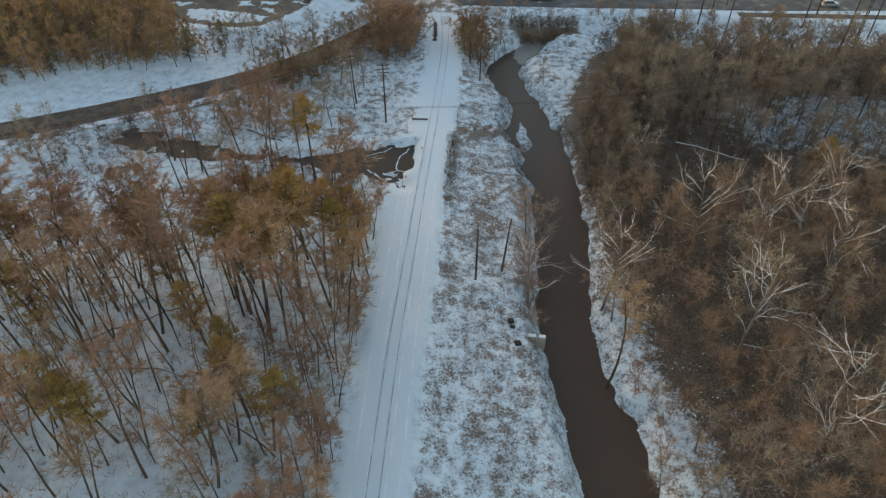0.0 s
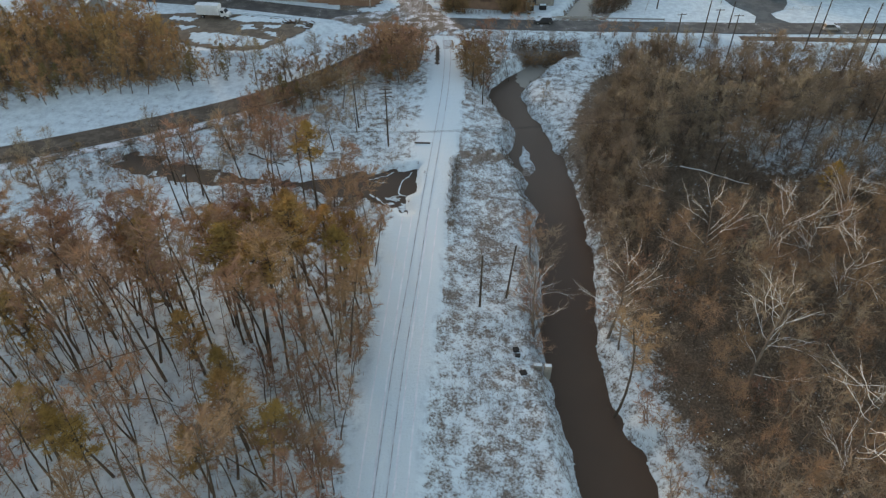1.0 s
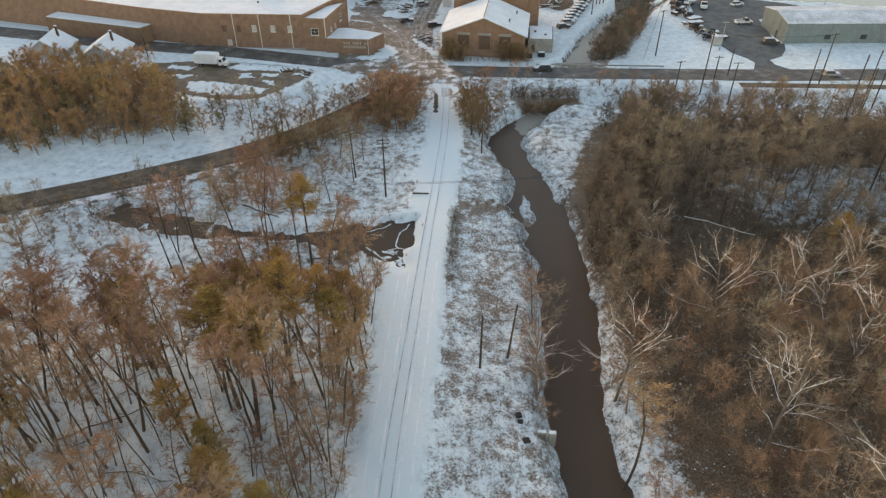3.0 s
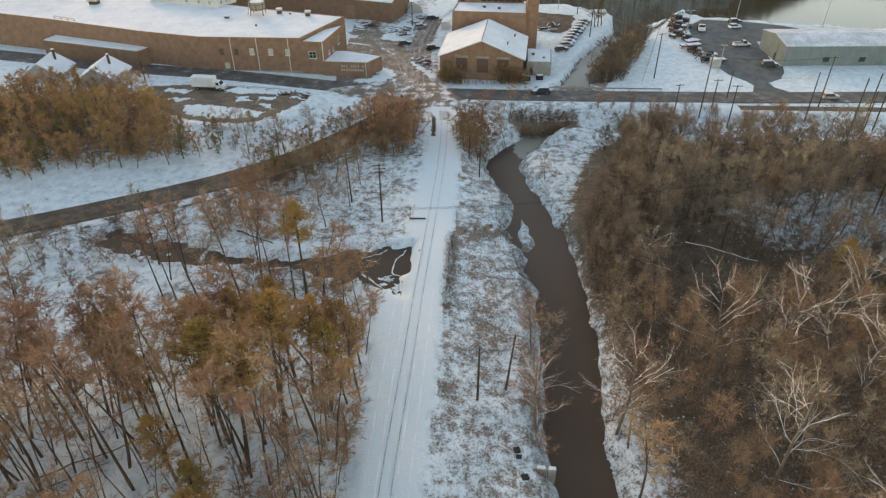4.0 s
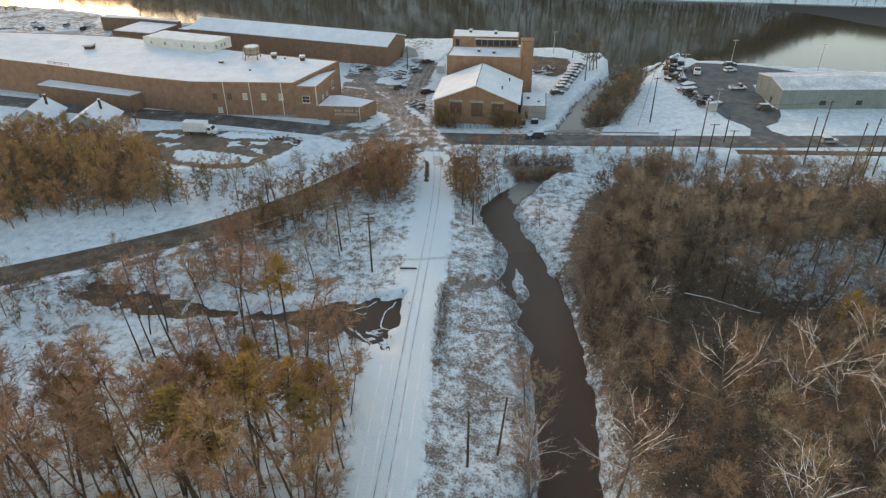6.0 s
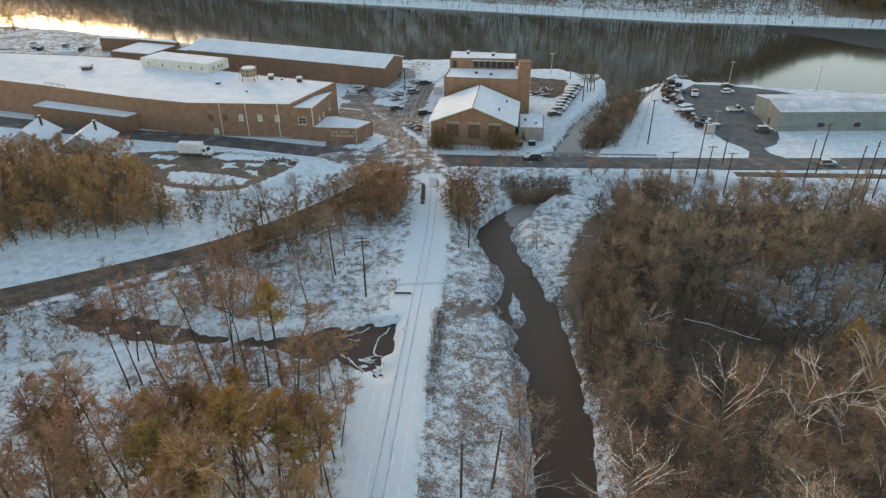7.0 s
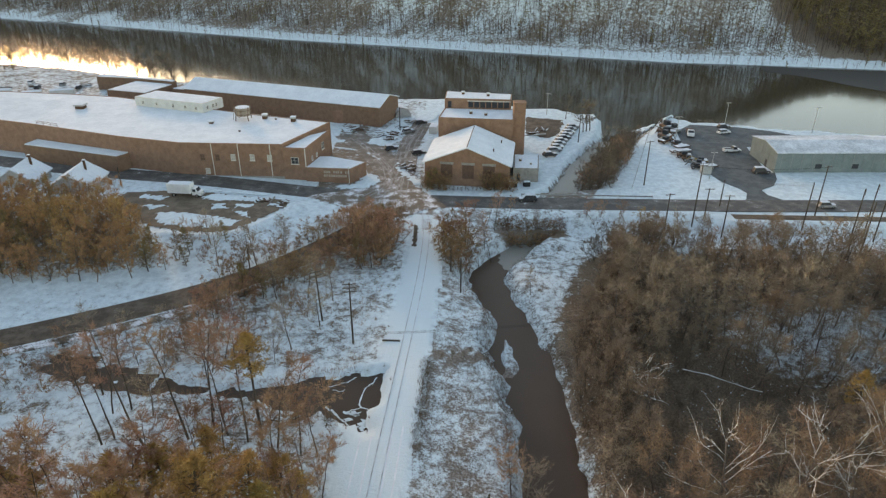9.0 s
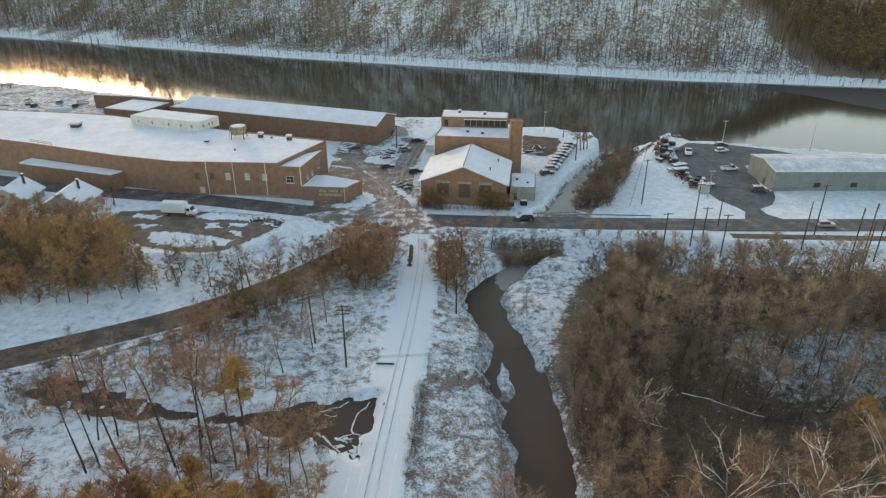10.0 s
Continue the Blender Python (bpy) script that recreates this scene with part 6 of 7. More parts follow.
dry = lambda X, Y: (to_area(X, Y, POND) > 0.8) & (np.abs(X - along(TRACK, Y)) > 4.7)
# wood beside the railway
grove([(-75, 40), (-13, 40), (-12, 68), (-75, 68)], 3.3, 66, [("sapling", 1)], "snowy wood beside the railway", 0.8, 1.15, 4.5, dry)
grove([(-56, 24), (-13, 24), (-12, 46), (-66, 44)], 4.6, 5, [("tall", 4), ("brush", 2), ("shrub", 5), ("rusty", 2)], "snowy wood beside the railway", 0.55, 0.95, 4, dry)
grove([(-75, 55), (-12, 57), (-11, 69), (-75, 68)], 3.6, 55, [("tall", 6), ("maple", 9)], "snowy wood beside the railway", 0.85, 1.1, 4, dry)
grove([(-75, 68), (-11, 69), (-10.5, 82), (-14, 86), (-24, 80), (-45, 76), (-75, 78)], 3.2, 64, [("tall", 5), ("maple", 6), ("pine", 3), ("rusty", 2), ("shrub", 2)], "snowy wood beside the railway", 0.75, 1.05, 4, dry)
grove([(-15, 24), (-12.4, 24), (-10.6, 50), (-9.4, 64), (-8.2, 76), (-8.4, 88), (-12, 94), (-14, 60)], 1.8, 6, [("shrub", 4), ("rusty", 1), ("tall", 3), ("maple", 2)], "brushy edge of the railway", 0.4, 0.75, 4, dry)
grove([(-36, 86), (-12, 89), (-9, 97), (-13, 101), (-22, 103.5), (-40, 104), (-44, 96)], 5.2, 7, [("rusty", 3), ("grey", 2), ("tall", 4), ("shrub", 3)], "trees by the frozen pond", 0.5, 0.8, 4, dry)
grove([(-75, 108), (-60, 119), (-48, 123), (-36, 129), (-24, 138), (-14, 142), (-13, 126), (-20, 110), (-36, 110), (-52, 114)], 4.2, 8, [("grey", 4), ("shrub", 4), ("rusty", 1)], "scrub along the side road", 0.4, 0.75, 5, dry)
grove([(-44, 113), (-36, 113), (-31, 120), (-32, 130), (-39, 127), (-42, 119)], 2.0, 56, [("shrub", 3), ("rusty", 2), ("brush", 2)], "brown thicket by the side road", 0.45, 0.75, 4, dry)
grove([(-36, 97), (-12, 95), (-8.6, 98), (-12, 103), (-22, 104), (-36, 104.5)], 2.1, 60, [("scrub", 2), ("shrub", 2), ("low", 1)], "brown scrub before the frozen pond", 0.2, 0.42, 5, dry)
grove([(-80, 104), (-62, 101), (-54, 105), (-60, 110), (-70, 116), (-80, 114)], 2.4, 63, [("scrub", 2), ("brush", 2), ("grey", 2), ("low", 1)], "brown scrub beside the frozen pond", 0.3, 0.55, 5, dry)
grove([(-76, 66), (-42, 68), (-42, 77), (-76, 80)], 3.0, 68, [("maple", 3), ("tall", 1)], "snowy wood beside the railway", 0.8, 1.0, 4, dry)
grove([(-27, 28), (-13, 28), (-11.5, 58), (-26, 56)], 3.0, 69, [("rusty", 2), ("tall", 4), ("brush", 2), ("grey", 2)], "snowy wood beside the railway", 0.5, 0.8, 4, dry)
grove([(-66, 30), (-34, 28), (-32, 50), (-68, 54)], 5.4, 70, [("maple", 2), ("tall", 4), ("grey", 1), ("brush", 1)], "snowy wood beside the railway", 0.6, 0.9, 4, dry)
# belts on both sides of the side road and the dense stand by the crossing
grove([(-41, 143), (-34, 150), (-24, 163), (-14, 174), (-11, 173.5), (-20, 161.5), (-30, 150), (-38, 141.5)], 1.6, 24, [("scrub", 5), ("brush", 2), ("grey", 1)], "belt of trees along the side road", 0.45, 0.8, 3)
grove([(-39, 129), (-30, 134), (-23, 139), (-13, 150), (-3.5, 168), (-4.0, 172), (-7, 169), (-17, 155.5), (-27, 144.5), (-39, 133)], 1.65, 9, [("scrub", 6), ("brush", 3), ("cedar", 1)], "belt of trees along the side road", 0.5, 0.85, 3, dry)
grove([(-17, 156), (-5, 171), (-3.6, 160), (-5, 148), (-9, 145), (-14, 150)], 1.9, 25, [("scrub", 6), ("rusty", 2), ("brush", 2), ("cedar", 1)], "dense stand by the crossing", 0.7, 1.15, 3, dry)
grove([(6.4, 149), (11, 145), (13.5, 152), (13.5, 163), (7.8, 167), (6.6, 160)], 1.75, 10, [("scrub", 5), ("rusty", 1), ("brush", 1)], "trees by the crossing", 0.7, 1.0, 3)
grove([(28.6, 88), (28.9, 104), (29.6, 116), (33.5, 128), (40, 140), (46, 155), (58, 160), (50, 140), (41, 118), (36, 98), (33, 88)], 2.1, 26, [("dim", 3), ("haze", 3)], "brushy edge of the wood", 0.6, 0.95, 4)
grove([(20.5, 167.6), (37.5, 166.8), (38.5, 172.5), (21, 172.5)], 1.25, 27, [("low", 1), ("scrub", 2)], "thicket below the road", 0.2, 0.36, 4)
grove([(42, 171), (54, 172), (54, 174.5), (42, 174)], 2.6, 11, [("grey", 3), ("shrub", 3)], "scrub below the road", 0.4, 0.75, 4)
# wooded rise between the roads
grove([(-112, 124), (-97, 128.5), (-80, 134.5), (-62, 139.5), (-51, 144), (-53, 152), (-61, 159), (-67, 167), (-79, 177), (-100, 178), (-118, 176)], 2.35, 12, [("gold", 8), ("scrub", 2), ("cedar", 2), ("brush", 1)], "wooded rise above the side road", 0.45, 0.9, 4)
grove([(-52, 145), (-42, 146), (-37, 151), (-43, 159), (-54, 158)], 3.2, 13, [("scrub", 3), ("brush", 2), ("grey", 1), ("cedar", 1)], "sparse trees on the snowy slope", 0.4, 0.75, 4)
# big wood across the creek
grove([(35, 22), (64, 22), (88, 60), (92, 92), (70, 94), (44, 88), (34, 86), (34, 60)], 3.9, 14, [("russet", 9), ("grey", 3), ("brush", 2)], "brown wood across the creek", 0.7, 1.1, 5)
glade = lambda X, Y: (np.hypot((X - 50) / 1.6, Y - 101) > 9) & (np.hypot((X - 84) / 2.2, Y - 118) > 3.5)
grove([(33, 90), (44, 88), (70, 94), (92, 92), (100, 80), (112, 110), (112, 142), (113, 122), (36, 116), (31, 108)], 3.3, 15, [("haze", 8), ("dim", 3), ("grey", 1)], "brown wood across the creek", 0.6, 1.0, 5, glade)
grove([(36, 116), (113, 122), (112, 142), (80, 152), (52, 156), (44, 148), (38, 130)], 3.1, 62, [("haze", 8), ("grey", 3), ("russet", 1)], "brown wood across the creek", 0.65, 1.05, 4, glade)
# dark-twigged trees put shade into the hollow by colour
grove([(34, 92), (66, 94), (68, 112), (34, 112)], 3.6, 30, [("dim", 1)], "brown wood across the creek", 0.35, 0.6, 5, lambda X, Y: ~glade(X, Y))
grove([(48, 156), (80, 157), (112, 148), (118, 154), (90, 163), (58, 168), (48, 166)], 3.2, 16, [("grey", 3), ("shrub", 3), ("gold", 1)], "scrub between the wood and the road", 0.4, 0.7, 5)
grove([(25, 30), (32, 30), (32, 100), (28.0, 100), (26, 80)], 3.2, 17, [("shrub", 4), ("grey", 2)], "brush along the creek bank", 0.5, 0.85, 6)
grove([(14.2, 66), (16.2, 66), (16.4, 84), (18, 100), (15.5, 100), (14.2, 80)], 3.4, 28, [("shrub", 4), ("grey", 1), ("rusty", 1)], "brush along the creek bank", 0.4, 0.75, 6)
edge = lambda X, Y: np.abs(np.abs(X - along(CREEK, Y)) - along(CREEK, Y, 2) - 1.7) < 1.1
grove([(41, 152), (56, 157), (62, 165), (48, 166.5), (42, 160)], 2.6, 65, [("dim", 3), ("brush", 1), ("grey", 1)], "bare trees before the road", 0.6, 0.95, 4)
# creek below the road
grove([(74.5, 238), (79, 246), (82, 258), (80, 258), (76.5, 248), (72, 238)], 1.9, 71, [("dim", 1)], "brush along the lower creek", 0.3, 0.5, 4)
grove([(46, 192), (55, 192), (65, 212), (73, 234), (68, 236), (54, 214)], 1.8, 18, [("shrub", 1), ("dim", 5)], "brush along the lower creek", 0.5, 0.9, 4)
for x, y, k, sz in ((58.1, 245.6, "shore", 0.75), (59.4, 246.4, "shore", 0.8), (60.8, 247.2, "shore", 0.75), (61.5, 231.5, "shore", 0.6), (55.0, 262.0, "shore", 0.6), (61.0, 257.0, "shore", 0.55)):
    plant(k, x, y, sz, None, (random.gauss(0, 3), random.gauss(0, 3)), group="bare trees on the point")
grove([(-215, 370), (-195, 366), (-165, 355), (-130, 338), (-103, 327.5), (-100, 322), (-130, 331), (-165, 348), (-195, 360), (-215, 364)], 5.5, 20, [("shore", 1)], "bare trees on the river bank", 0.5, 0.85, 4)
grove([(1.8, 190.2), (9.0, 189.8), (9.0, 192.6), (1.8, 194.0)], 0.9, 22, [("scrub", 5), ("cedar", 1)], "bushes before the brick hall", 0.5, 0.78, 3)
grove([(19.5, 189.2), (27.4, 188.6), (27.2, 191.4), (19.5, 191.6)], 0.9, 23, [("scrub", 5), ("cedar", 1)], "bushes before the brick hall", 0.5, 0.75, 3)
# trees that stand by themselves
plant("pine", -20.3, 95.0, 1.12, 40, variant=0)
for x, y, s, v in ((-19.5, 69.8, 1.35, 1), (-25.8, 65.6, 1.25, 2), (-22.4, 61.3, 1.3, 0), (-40.0, 73.3, 1.0, 1), (-13.4, 70.6, 0.95, 2)):
    plant("pine", x, y, s, None, (random.gauss(0, 2), random.gauss(0, 2)), variant=v)
for x, y, s, r, v in ((40.6, 57.2, 1.15, 20, 0), (40.4, 79.0, 1.05, 200, 2), (44.0, 42.0, 1.2, 100, 1), (51.0, 80.5, 1.0, 50, 1), (58.5, 79.0, 1.0, 140, 0), (39.4, 101.5, 0.7, 150, 0), (66.0, 88.0, 0.95, 260, 1), (57.5, 71.0, 0.95, 80, 1)):
    plant("sycamore", x, y, s, r, (2, 2), variant=v)
plant("tall", 23.6, 56.3, 1.1, 300, (-2, 1), variant=1)
plant("sycamore", 14.2, 69.0, 0.85, 60, (0, 3), variant=0)
plant("sycamore", 25.2, 69.0, 0.95, 200, (0, -2), variant=2)
for x, y, s, k in ((16.6, 82.0, 0.8, "grey"), (14.4, 73.0, 0.7, "brush"), (26.2, 66.5, 0.8, "grey"), (25.4, 72.0, 0.7, "brush"), (27.0, 54.0, 0.8, "brush")):
    plant(k, x, y, s, None, (random.gauss(0, 4), random.gauss(0, 4)))
for x, y, s, v in ((-43.3, 93.8, 0.85, 0), (-37.1, 93.7, 0.95, 1), (-31.2, 95.1, 0.95, 2), (-28.1, 97.4, 0.9, 3), (-22.4, 94.6, 0.95, 0), (-17.7, 93.1, 0.8, 1), (-42.1, 101.6, 0.8, 2), (-25.6, 96.0, 0.85, 1), (-44.6, 100.6, 0.7, 3)):
    plant("tall", x, y, s, None, (random.gauss(0, 3), random.gauss(-2, 3)), variant=v)
for x, y, s, v in ((-30.8, 60.1, 0.9, 0), (-25.3, 53.1, 0.85, 1), (-40.5, 46.5, 0.95, 0), (-50.1, 59.5, 1.05, 1), (-11.4, 75.0, 0.8, 0), (-24.6, 75.5, 1.2, 1), (-13.4, 71.2, 0.75, 0), (-30.5, 73.0, 1.15, 0), (-19.5, 77.5, 1.15, 0), (-42.0, 73.0, 1.0, 1), (-37.0, 69.0, 0.9, 1), (-39.6, 73.2, 1.05, 0), (-22.6, 48.5, 1.05, 1), (-18.8, 44.0, 0.95, 0), (-25.5, 43.0, 0.8, 1), (-44.5, 47.5, 0.95, 1), (-37.2, 45.0, 0.85, 0), (-49.0, 50.0, 0.8, 0), (-54.0, 45.0, 1.0, 1), (70.0, 98.5, 0.7, 1)):
    plant("bushy", x, y, s, None, (random.gauss(0, 2), random.gauss(0, 2)), variant=v)
for x, y, s in ((83.0, 149.0, 0.75), (87.5, 150.5, 0.8), (79.0, 151.5, 0.65)):
    plant("gold", x, y, s)
plant("tall", -22.0, 60.6, 1.05, 10, (0, -7), variant=1)
plant("tall", -19.0, 69.6, 0.85, 70, (0, -5), variant=2)
plant("tall", -18.0, 63.7, 0.75, 70, (0, 14), variant=3)
plant("tall", -13.2, 65.8, 0.75, 70, (0, -1), variant=0)
for i in range(13):
    plant("scrub", 21.2 + 1.3 * i, 166.6 + 0.7 * (i % 2), 0.42 + 0.05 * (i % 3), z=-5.5 + 0.8 * (i % 2), group="thicket below the road")
    plant("scrub", 20.8 + 1.35 * i, 169.7 + 0.6 * (i % 3), 0.3 + 0.05 * (i % 3), group="thicket below the road")
for x, y in ((-58.3, 115.2), (-60.4, 114.2), (-63.2, 112.0), (-61.6, 111.2), (-55.0, 114.8), (-64.0, 106.5), (-66.2, 107.6), (-47.6, 112.4), (-56.6, 107.6), (-52.5, 106.4), (0.9, 158.0), (0.8, 159.2), (0.9, 160.6), (0.7, 162.0), (0.8, 163.4), (0.7, 164.8), (0.8, 166.0)):
    plant("low", x, y, 0.17 if x > 0 else 0.24)
for i in range(12):
    plant("low", 8.6 + 1.05 * i, 189.4 + 0.7 * (i % 2), 0.13 + 0.04 * (i % 3), group="bushes before the brick hall")
for i in range(10):
    plant("low" if i % 3 else "scrub", 6.4 + 1.0 * i, 114.4 + 0.12 * i + 1.4 * (i % 2), 0.13 + 0.03 * (i % 3), group="brush in the verge ditch")
for i in range(26):
    plant("low", 103.5 + 0.52 * i + random.uniform(-0.4, 0.4), 258.4 - 0.11 * i + random.uniform(-2.2, 2.2), random.uniform(0.1, 0.17), group="weedy brush behind the yard")
plant("grey", 25.5, 140.0, 0.5, 30, variant=0)
for x, y, s in ((18.9, 158.5, 0.5), (17.3, 160.5, 0.45), (15.6, 156.0, 0.4), (20.3, 168.6, 0.5), (18.4, 169.5, 0.42), (23.5, 171.0, 0.4)):
    plant("tall", x, y, s)
for x, y, s in ((-186.8, 360.4, 0.9), (-183.0, 359.6, 0.95), (-169.2, 352.0, 0.8), (-153.2, 344.0, 1.0), (-148.5, 341.0, 0.9), (-133.2, 334.2, 1.0), (-128.0, 332.6, 0.85), (-114.2, 328.0, 0.95)):
    plant("shore", x, y, s, None, (random.gauss(0, 6), random.gauss(0, 6)), group="bare trees on the river bank")
for x, y, s in ((-200.9, 351.7, 1.3), (-196.8, 356.3, 1.1), (-206.0, 353.0, 1.4)):
    plant("cedar", x, y, s)
for x, y in ((-3.3, 111.4), (-3.5, 109.6), (-2.1, 107.2), (-3.6, 120.5), (-3.4, 122.9), (-4.9, 98.4)):
    plant("low", x, y, 0.09)


def fallen_log(a, b, r, mat, label, lift=0.0):
    """A fallen trunk with a few broken stubs and snow along its top."""
    za, zb = float(height(*a)) + lift, float(height(*b)) + lift
    rng = random.Random(int(abs(a[0]) * 10 + a[1]))
    root = tagged(new("fallen_log"), label, "log", "fallen logs")
    P = [Vector((*a, za + r)).lerp(Vector((*b, zb + r)), i / 6) + Vector((rng.gauss(0, 0.22), rng.gauss(0, 0.22), rng.gauss(0, 0.08))) for i in range(7)]
    sh = Shape()
    tapered(sh, P, r, r * 0.45, 6)
    part("trunk", sh, mat, root, smooth=True)
    for k in (2, 4, 5):
        sh = Shape()
        d = Vector((rng.gauss(0, 1), rng.gauss(0, 1), 0.8)).normalized()
        tapered(sh, [P[k], P[k] + d * 0.9, P[k] + d * 1.5 + Vector((0, 0, 0.2))], r * 0.4, 0.02, 4)
        part("stub", sh, mat, root)
    sh = Shape()
    tapered(sh, [p + Vector((0, 0, r * 0.75)) for p in P], r * 0.5, r * 0.25, 4)
    part("snow_cap", sh, snow_mat, root)


LOGS = [((-48.7, 60.8), (-36.2, 67.1), 0.16), ((-44.5, 67.0), (-41.3, 69.4), 0.1), ((-48.8, 59.3), (-39.8, 59.2), 0.12), ((-40.1, 56.8), (-31.5, 54.7), 0.13), ((-59.2, 68.8), (-43.1, 57.1), 0.2),
        ((-47.2, 58.7), (-40.3, 63.0), 0.12), ((-19.2, 66.6), (-16.1, 68.0), 0.1), ((-21.1, 98.6), (-14.2, 100.1), 0.14), ((-41.0, 95.2), (-38.6, 94.4), 0.22), ((-36.8, 116.1), (-28.6, 111.2), 0.2)]
for a, b, r in LOGS:
    fallen_log(a, b, r, bark_dark, "dark fallen trunk lying on the snow of the wood")
fallen_log((47.4, 110.6), (58.6, 104.8), 0.07, bark_pale, "pale barkless fallen trunk among the brush", 1.8)
fallen_log((36.5, 105.0), (41.5, 100.5), 0.09, bark_pale, "pale barkless fallen trunk among the brush", 3.0)

# ---- what nobody could count ----
def far_wood():
    """The wooded hill across the river."""
    rng = random.Random(301)
    wood, fine, green = Shape(), Shape(), Shape()
    pts = []
    for _ in range(8600):
        x = rng.uniform(-620, 400)
        d = 20 + 130 * rng.random() ** 1.3
        pts.append((x, float(along(FAR_SHORE, x)) + d))
    for _ in range(1900):
        d = 16 + 110 * rng.random()
        x = 256 - 0.57 * d + 150 * rng.random()
        pts.append((x, float(along(FAR_SHORE, x)) + d))
    for x in np.arange(-620, 400, 1.7):
        pts.append((x + rng.uniform(-2, 2), float(along(FAR_SHORE, x)) + rng.uniform(-1, 10)))
    A = np.array(pts)
    Z = height(A[:, 0], A[:, 1])
    for (x, y), z in zip(pts, Z):
        small = rng.uniform(0.3, 0.65) if y - float(along(FAR_SHORE, x)) < 11 else 1.0
        h = rng.uniform(8, 14) * small
        p = Vector((x, y, z - 0.3))
        top = p + Vector((rng.gauss(0, 0.6), rng.gauss(0, 0.6), h))
        tapered(wood, [p, top], 0.17 * small, 0.05, 3)
        ever = rng.random() < (0.05 if x < 251 - 0.57 * (y - float(along(FAR_SHORE, x))) else 0.5)
        for k in range(26 if ever else 13):
            q = p.lerp(top, rng.uniform(0.15 if ever else 0.35, 1.0))
            a = rng.uniform(0, 6.283)
            d = Vector((math.cos(a), math.sin(a), 0.1 if ever else rng.uniform(0.5, 1.5))).normalized()
            twig(green if ever else fine, rng, q, d, rng.uniform(1.5, 3.2) * (0.8 if ever else 1) * small, 0.28 if ever else 0.07)
    for nm, s, m, lb in (("hill_wood_trunks", wood, bark_dark, "thin dark trunks of the wooded hillside"), ("hill_wood_twigs", fine, twig_dim, "grey-brown leafless crowns on the snowy hillside"), ("hill_wood_evergreens", green, cedar, "dark evergreens on the snowy hillside")):
        solid(nm, s, m, lb, "hillside wood", "stuff")


def undergrowth():
    """Fine low brush under the trees."""
    rng = random.Random(302)
    sets = []
    sets.append((scatter([(33, 15), (125, 15), (150, 110), (118, 150), (60, 160), (44, 152), (33, 128), (28, 118), (28, 90), (30, 70)], 1.35, 31), twig_dim, 2.4, 9, "low brown brush under the wood across the creek"))
    sets.append((scatter([(-75, 24), (-12, 24), (-9.4, 60), (-9, 90), (-14, 98), (-30, 92), (-75, 84)], 1.7, 32, dry), twig_brown, 2.0, 7, "low brown brush in the snowy wood"))
    sets.append((scatter([(-60, 114), (-44, 126), (-22, 143), (-8, 155), (-4, 150), (-6, 114)], 1.9, 33, dry), twig_grey, 1.2, 7, "low grey scrub on the snow"))
    sets.append((scatter([(-150, 122), (-97, 133), (-62, 143), (-53, 148), (-62, 160), (-78, 178), (-150, 190)], 1.5, 34), twig_gold, 2.8, 9, "low golden brush on the rise"))
    sets.append((scatter([(44, 190), (55, 192), (65, 212), (74, 236), (67, 238), (52, 213)], 1.1, 35), twig_dim, 2.0, 9, "low brown brush in the creek gully"))
    shore = lambda X, Y: (to_area(X, Y, POND) > 0.2) & (to_area(X, Y, POND) < 2.4) & (np.abs(X - along(TRACK, Y)) > 5.4)
    sets.append((scatter([(-66, 92), (-8, 92), (-8, 121), (-66, 121)], 0.8, 57, shore), twig_brown, 1.0, 6, "low brown brush round the frozen pond"))
    sets.append((scatter([(12, 50), (31, 50), (31, 164), (12, 164)], 0.7, 61, edge), twig_dim, 0.8, 6, "ragged brown brush on the creek bank"))
    sets.append((scatter([(1.7, 92), (2.7, 91), (4.6, 112), (4.4, 115), (3.3, 113)], 0.4, 29), twig_dim, 1.1, 6, "dark brush along the railway bed"))
    sets.append((scatter([(-78, 84), (-40, 82), (-14, 88), (-12, 95), (-30, 101), (-60, 105), (-78, 104)], 2.3, 67, dry), twig_grey, 1.0, 6, "low grey brush on the snowy flat"))
    for pts, mat, h, n, lb in sets:
        sh = Shape()
        A = np.array(pts)
        for (x, y), z in zip(pts, height(A[:, 0], A[:, 1])):
            p = Vector((x, y, z - 0.1))
            hh = h * rng.uniform(0.5, 1.3)
            for _k in range(n):
                d = (Vector((rng.gauss(0, 0.5), rng.gauss(0, 0.5), 1))).normalized()
                twig(sh, rng, p + Vector((rng.gauss(0, 0.3), rng.gauss(0, 0.3), 0)), d, hh, 0.035)
                twig(sh, rng, p + d * hh * 0.4, bend(rng, d, 0.5), hh * 0.6, 0.025)
        solid("underbrush", sh, mat, lb, "underbrush", "stuff")


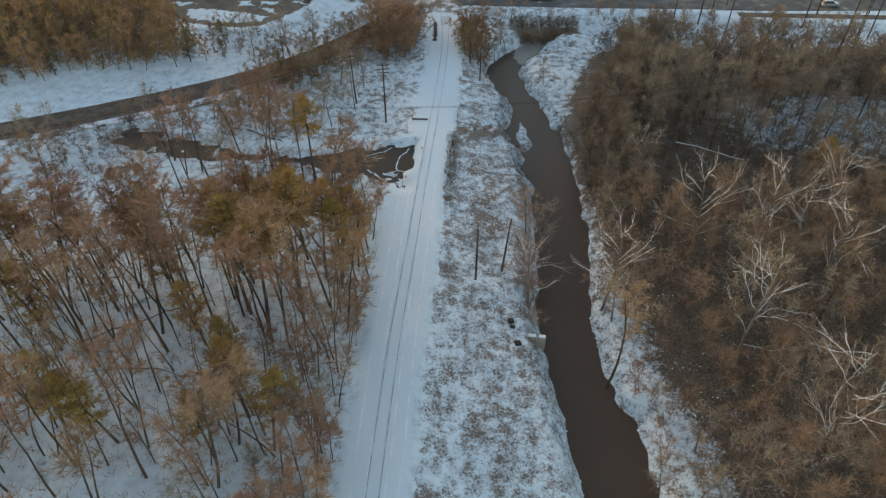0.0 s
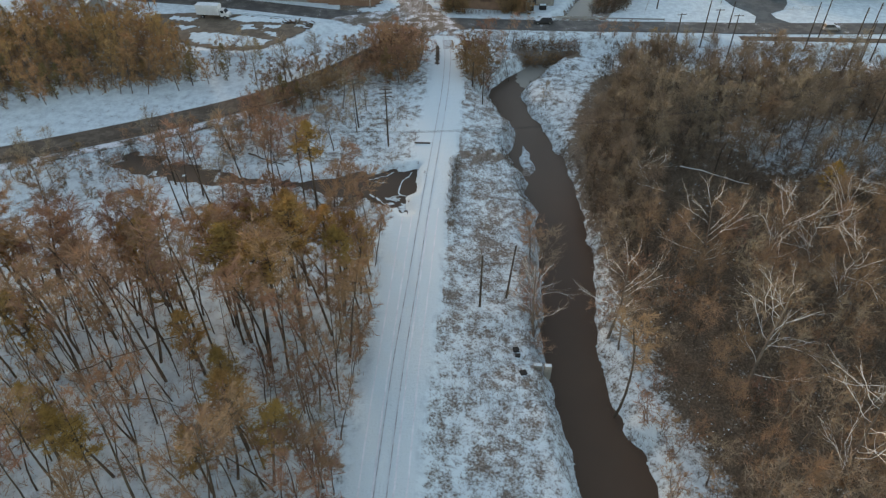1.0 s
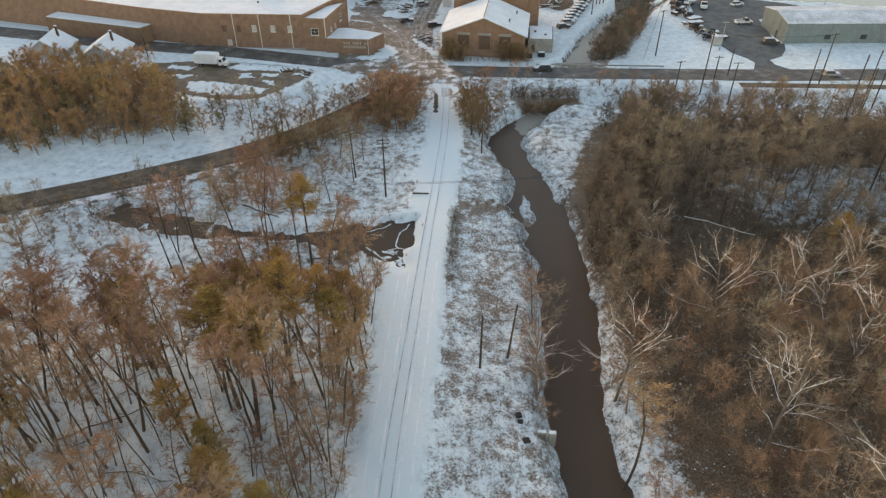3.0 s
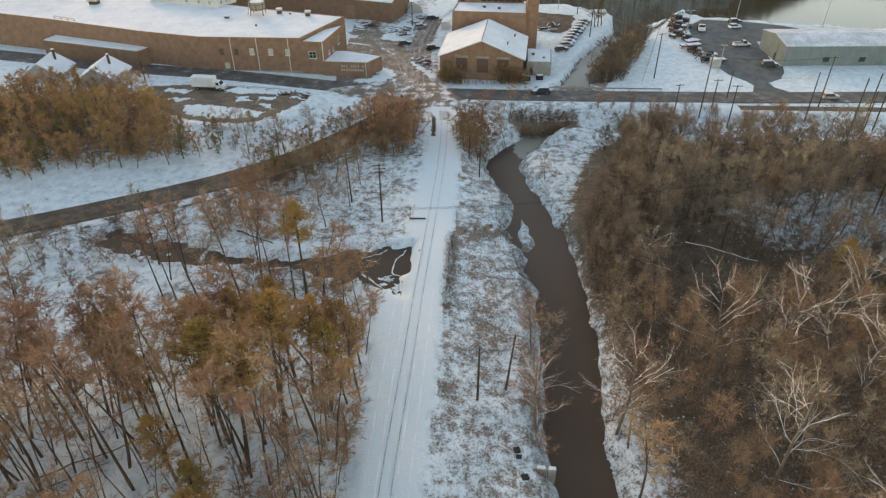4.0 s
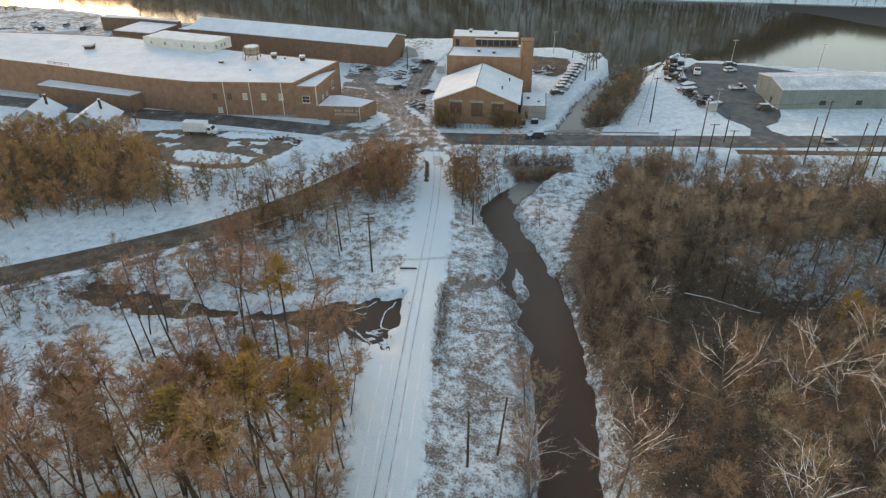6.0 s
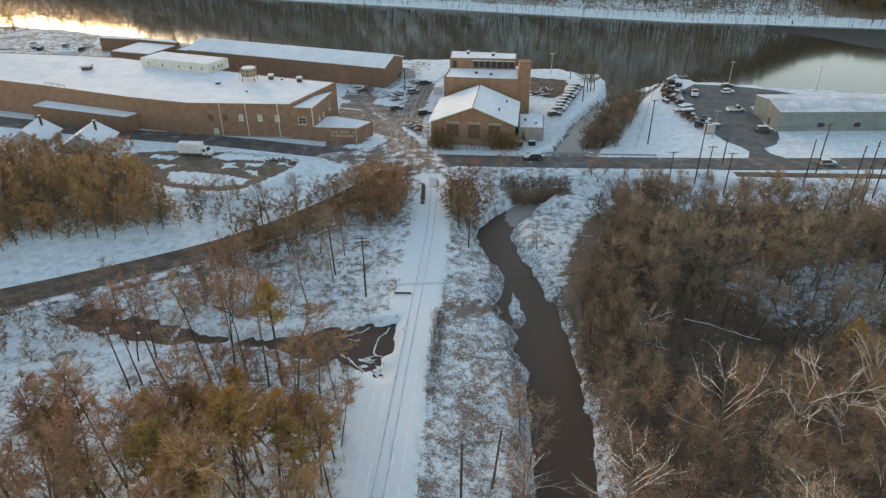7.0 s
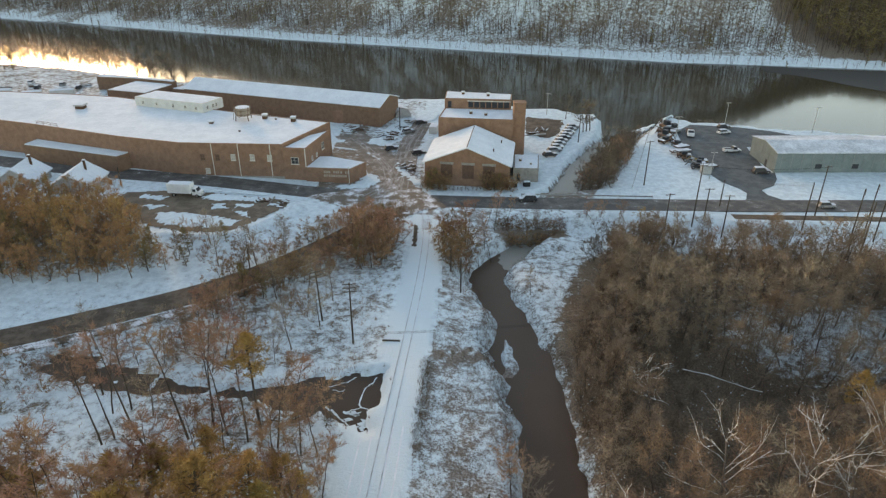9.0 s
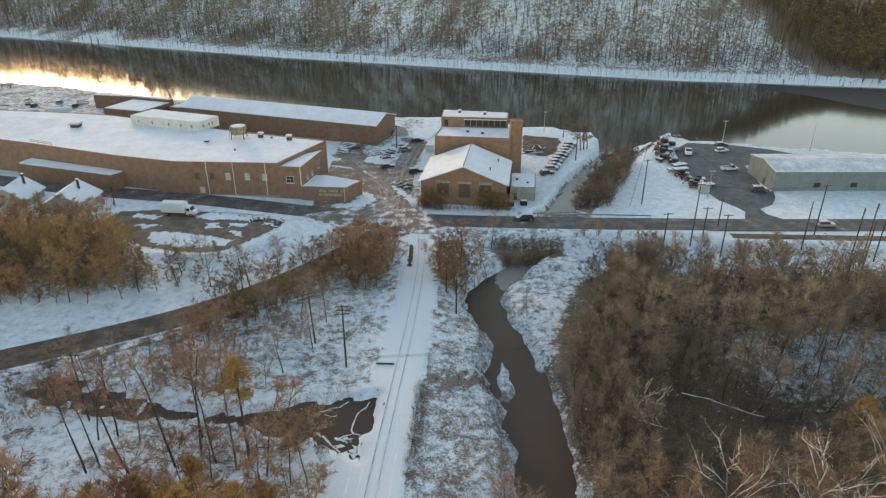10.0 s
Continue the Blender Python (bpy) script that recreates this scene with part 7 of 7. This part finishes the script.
def weeds():
    """Dead weeds sticking through the snow of the verge and banks."""
    rng = random.Random(303)
    sh = Shape()
    areas = [([(3.5, 20), (16.5, 20), (16.5, 80), (19, 95), (16.5, 125), (12, 145), (13, 156), (8, 162), (6.0, 130), (2.5, 100), (0.5, 70)], 0.55),
             ([(24.5, 60), (30, 60), (33, 105), (36, 128), (34, 160), (28, 158), (24, 142), (28, 112), (28, 95)], 0.75),
             ([(-40, 116), (-8, 113), (-5, 135), (-6, 152), (-20, 146)], 0.9)]
    for k, (area, gap) in enumerate(areas):
        pts = scatter(area, gap, 40 + k)
        A = np.array(pts)
        w = bumps(A[:, 0], A[:, 1], 8)
        for (x, y), z, b in zip(pts, height(A[:, 0], A[:, 1]), w):
            if b < -0.25:
                continue
            for _k in range(4):
                d = Vector((rng.gauss(0, 0.45), rng.gauss(0, 0.45), 1)).normalized()
                twig(sh, rng, Vector((x + rng.gauss(0, 0.15), y + rng.gauss(0, 0.15), z - 0.05)), d, rng.uniform(0.3, 0.95), 0.03)
    solid("dead_weeds", sh, weed_mat, "dead straw-brown weeds sticking through the snow", "weeds", "stuff")


def snow_flecks():
    """Small clumps of snow caught in the brush of the right-hand wood."""
    rng = random.Random(304)
    sh = Shape()
    for area, gap in (([(29, 60), (60, 70), (100, 90), (110, 130), (60, 155), (44, 150), (29, 110)], 1.15), ([(26, 40), (36, 40), (36, 100), (27, 112)], 0.8), ([(58, 106), (100, 106), (104, 132), (60, 134)], 0.8)):
        pts = scatter(area, gap, 45 + int(area[0][0]))
        A = np.array(pts)
        for (x, y), z, b in zip(pts, height(A[:, 0], A[:, 1]), bumps(A[:, 0], A[:, 1], 13)):
            if b < rng.uniform(-0.3, 1.0):
                continue
            p, r = Vector((x, y, z + rng.uniform(0.15, 1.6))), rng.uniform(0.05, 0.15)
            d = [Vector((math.cos(a), math.sin(a), rng.uniform(-0.5, 0.5))) * r * rng.uniform(0.6, 1.5) for a in (0, 1.8, 3.3, 4.8)]
            sh.add([tuple(p + q) for q in d] + [tuple(p + Vector((0, 0, r * 0.6)))], [(0, 1, 4), (1, 2, 4), (2, 3, 4), (3, 0, 4)])
    for area, gap in (([(33, 58), (62, 66), (100, 84), (112, 140), (60, 156), (42, 146), (31, 112), (31, 90)], 1.9), ([(31, 34), (60, 40), (84, 62), (70, 90), (34, 86)], 1.7)):
        pts = scatter(area, gap, 49)
        A = np.array(pts)
        for (x, y), z, b in zip(pts, height(A[:, 0], A[:, 1]), bumps(A[:, 0], A[:, 1], 17)):
            if b < rng.uniform(-0.2, 0.8):
                continue
            p, r = Vector((x, y, z + rng.uniform(2.0, 8.0))), rng.uniform(0.03, 0.085)
            d = [Vector((math.cos(a), math.sin(a), rng.uniform(-0.5, 0.5))) * r * rng.uniform(0.6, 1.8) for a in (0, 1.8, 3.3, 4.8)]
            sh.add([tuple(p + q) for q in d] + [tuple(p + Vector((0, 0, r * 0.6)))], [(0, 1, 4), (1, 2, 4), (2, 3, 4), (3, 0, 4)])
    rim = lambda X, Y: np.abs(np.abs(X - along(CREEK, Y)) - along(CREEK, Y, 2) - 0.55) < 0.75
    pts = scatter([(10, 40), (34, 40), (34, 164), (10, 164)], 0.5, 48, rim)
    A = np.array(pts)
    for (x, y), z, b in zip(pts, height(A[:, 0], A[:, 1]), bumps(A[:, 0], A[:, 1], 6)):
        if z < -5.45 or b < rng.uniform(-0.6, 0.9):
            continue
        p, r = Vector((x, y, z + 0.05)), rng.uniform(0.12, 0.34)
        d = [Vector((math.cos(a), math.sin(a), -0.25)) * r * rng.uniform(0.6, 1.5) for a in (0, 1.1, 2.3, 3.4, 4.5, 5.5)]
        sh.add([tuple(p + q) for q in d] + [tuple(p + Vector((0, 0, r * 0.5)))], [(i, (i + 1) % 6, 6) for i in range(6)])
    solid("snow_flecks", sh, snow_mat, "small clumps of snow caught in the brown brush", "snow", "stuff")


far_wood()
snow_flecks()
undergrowth()
weeds()
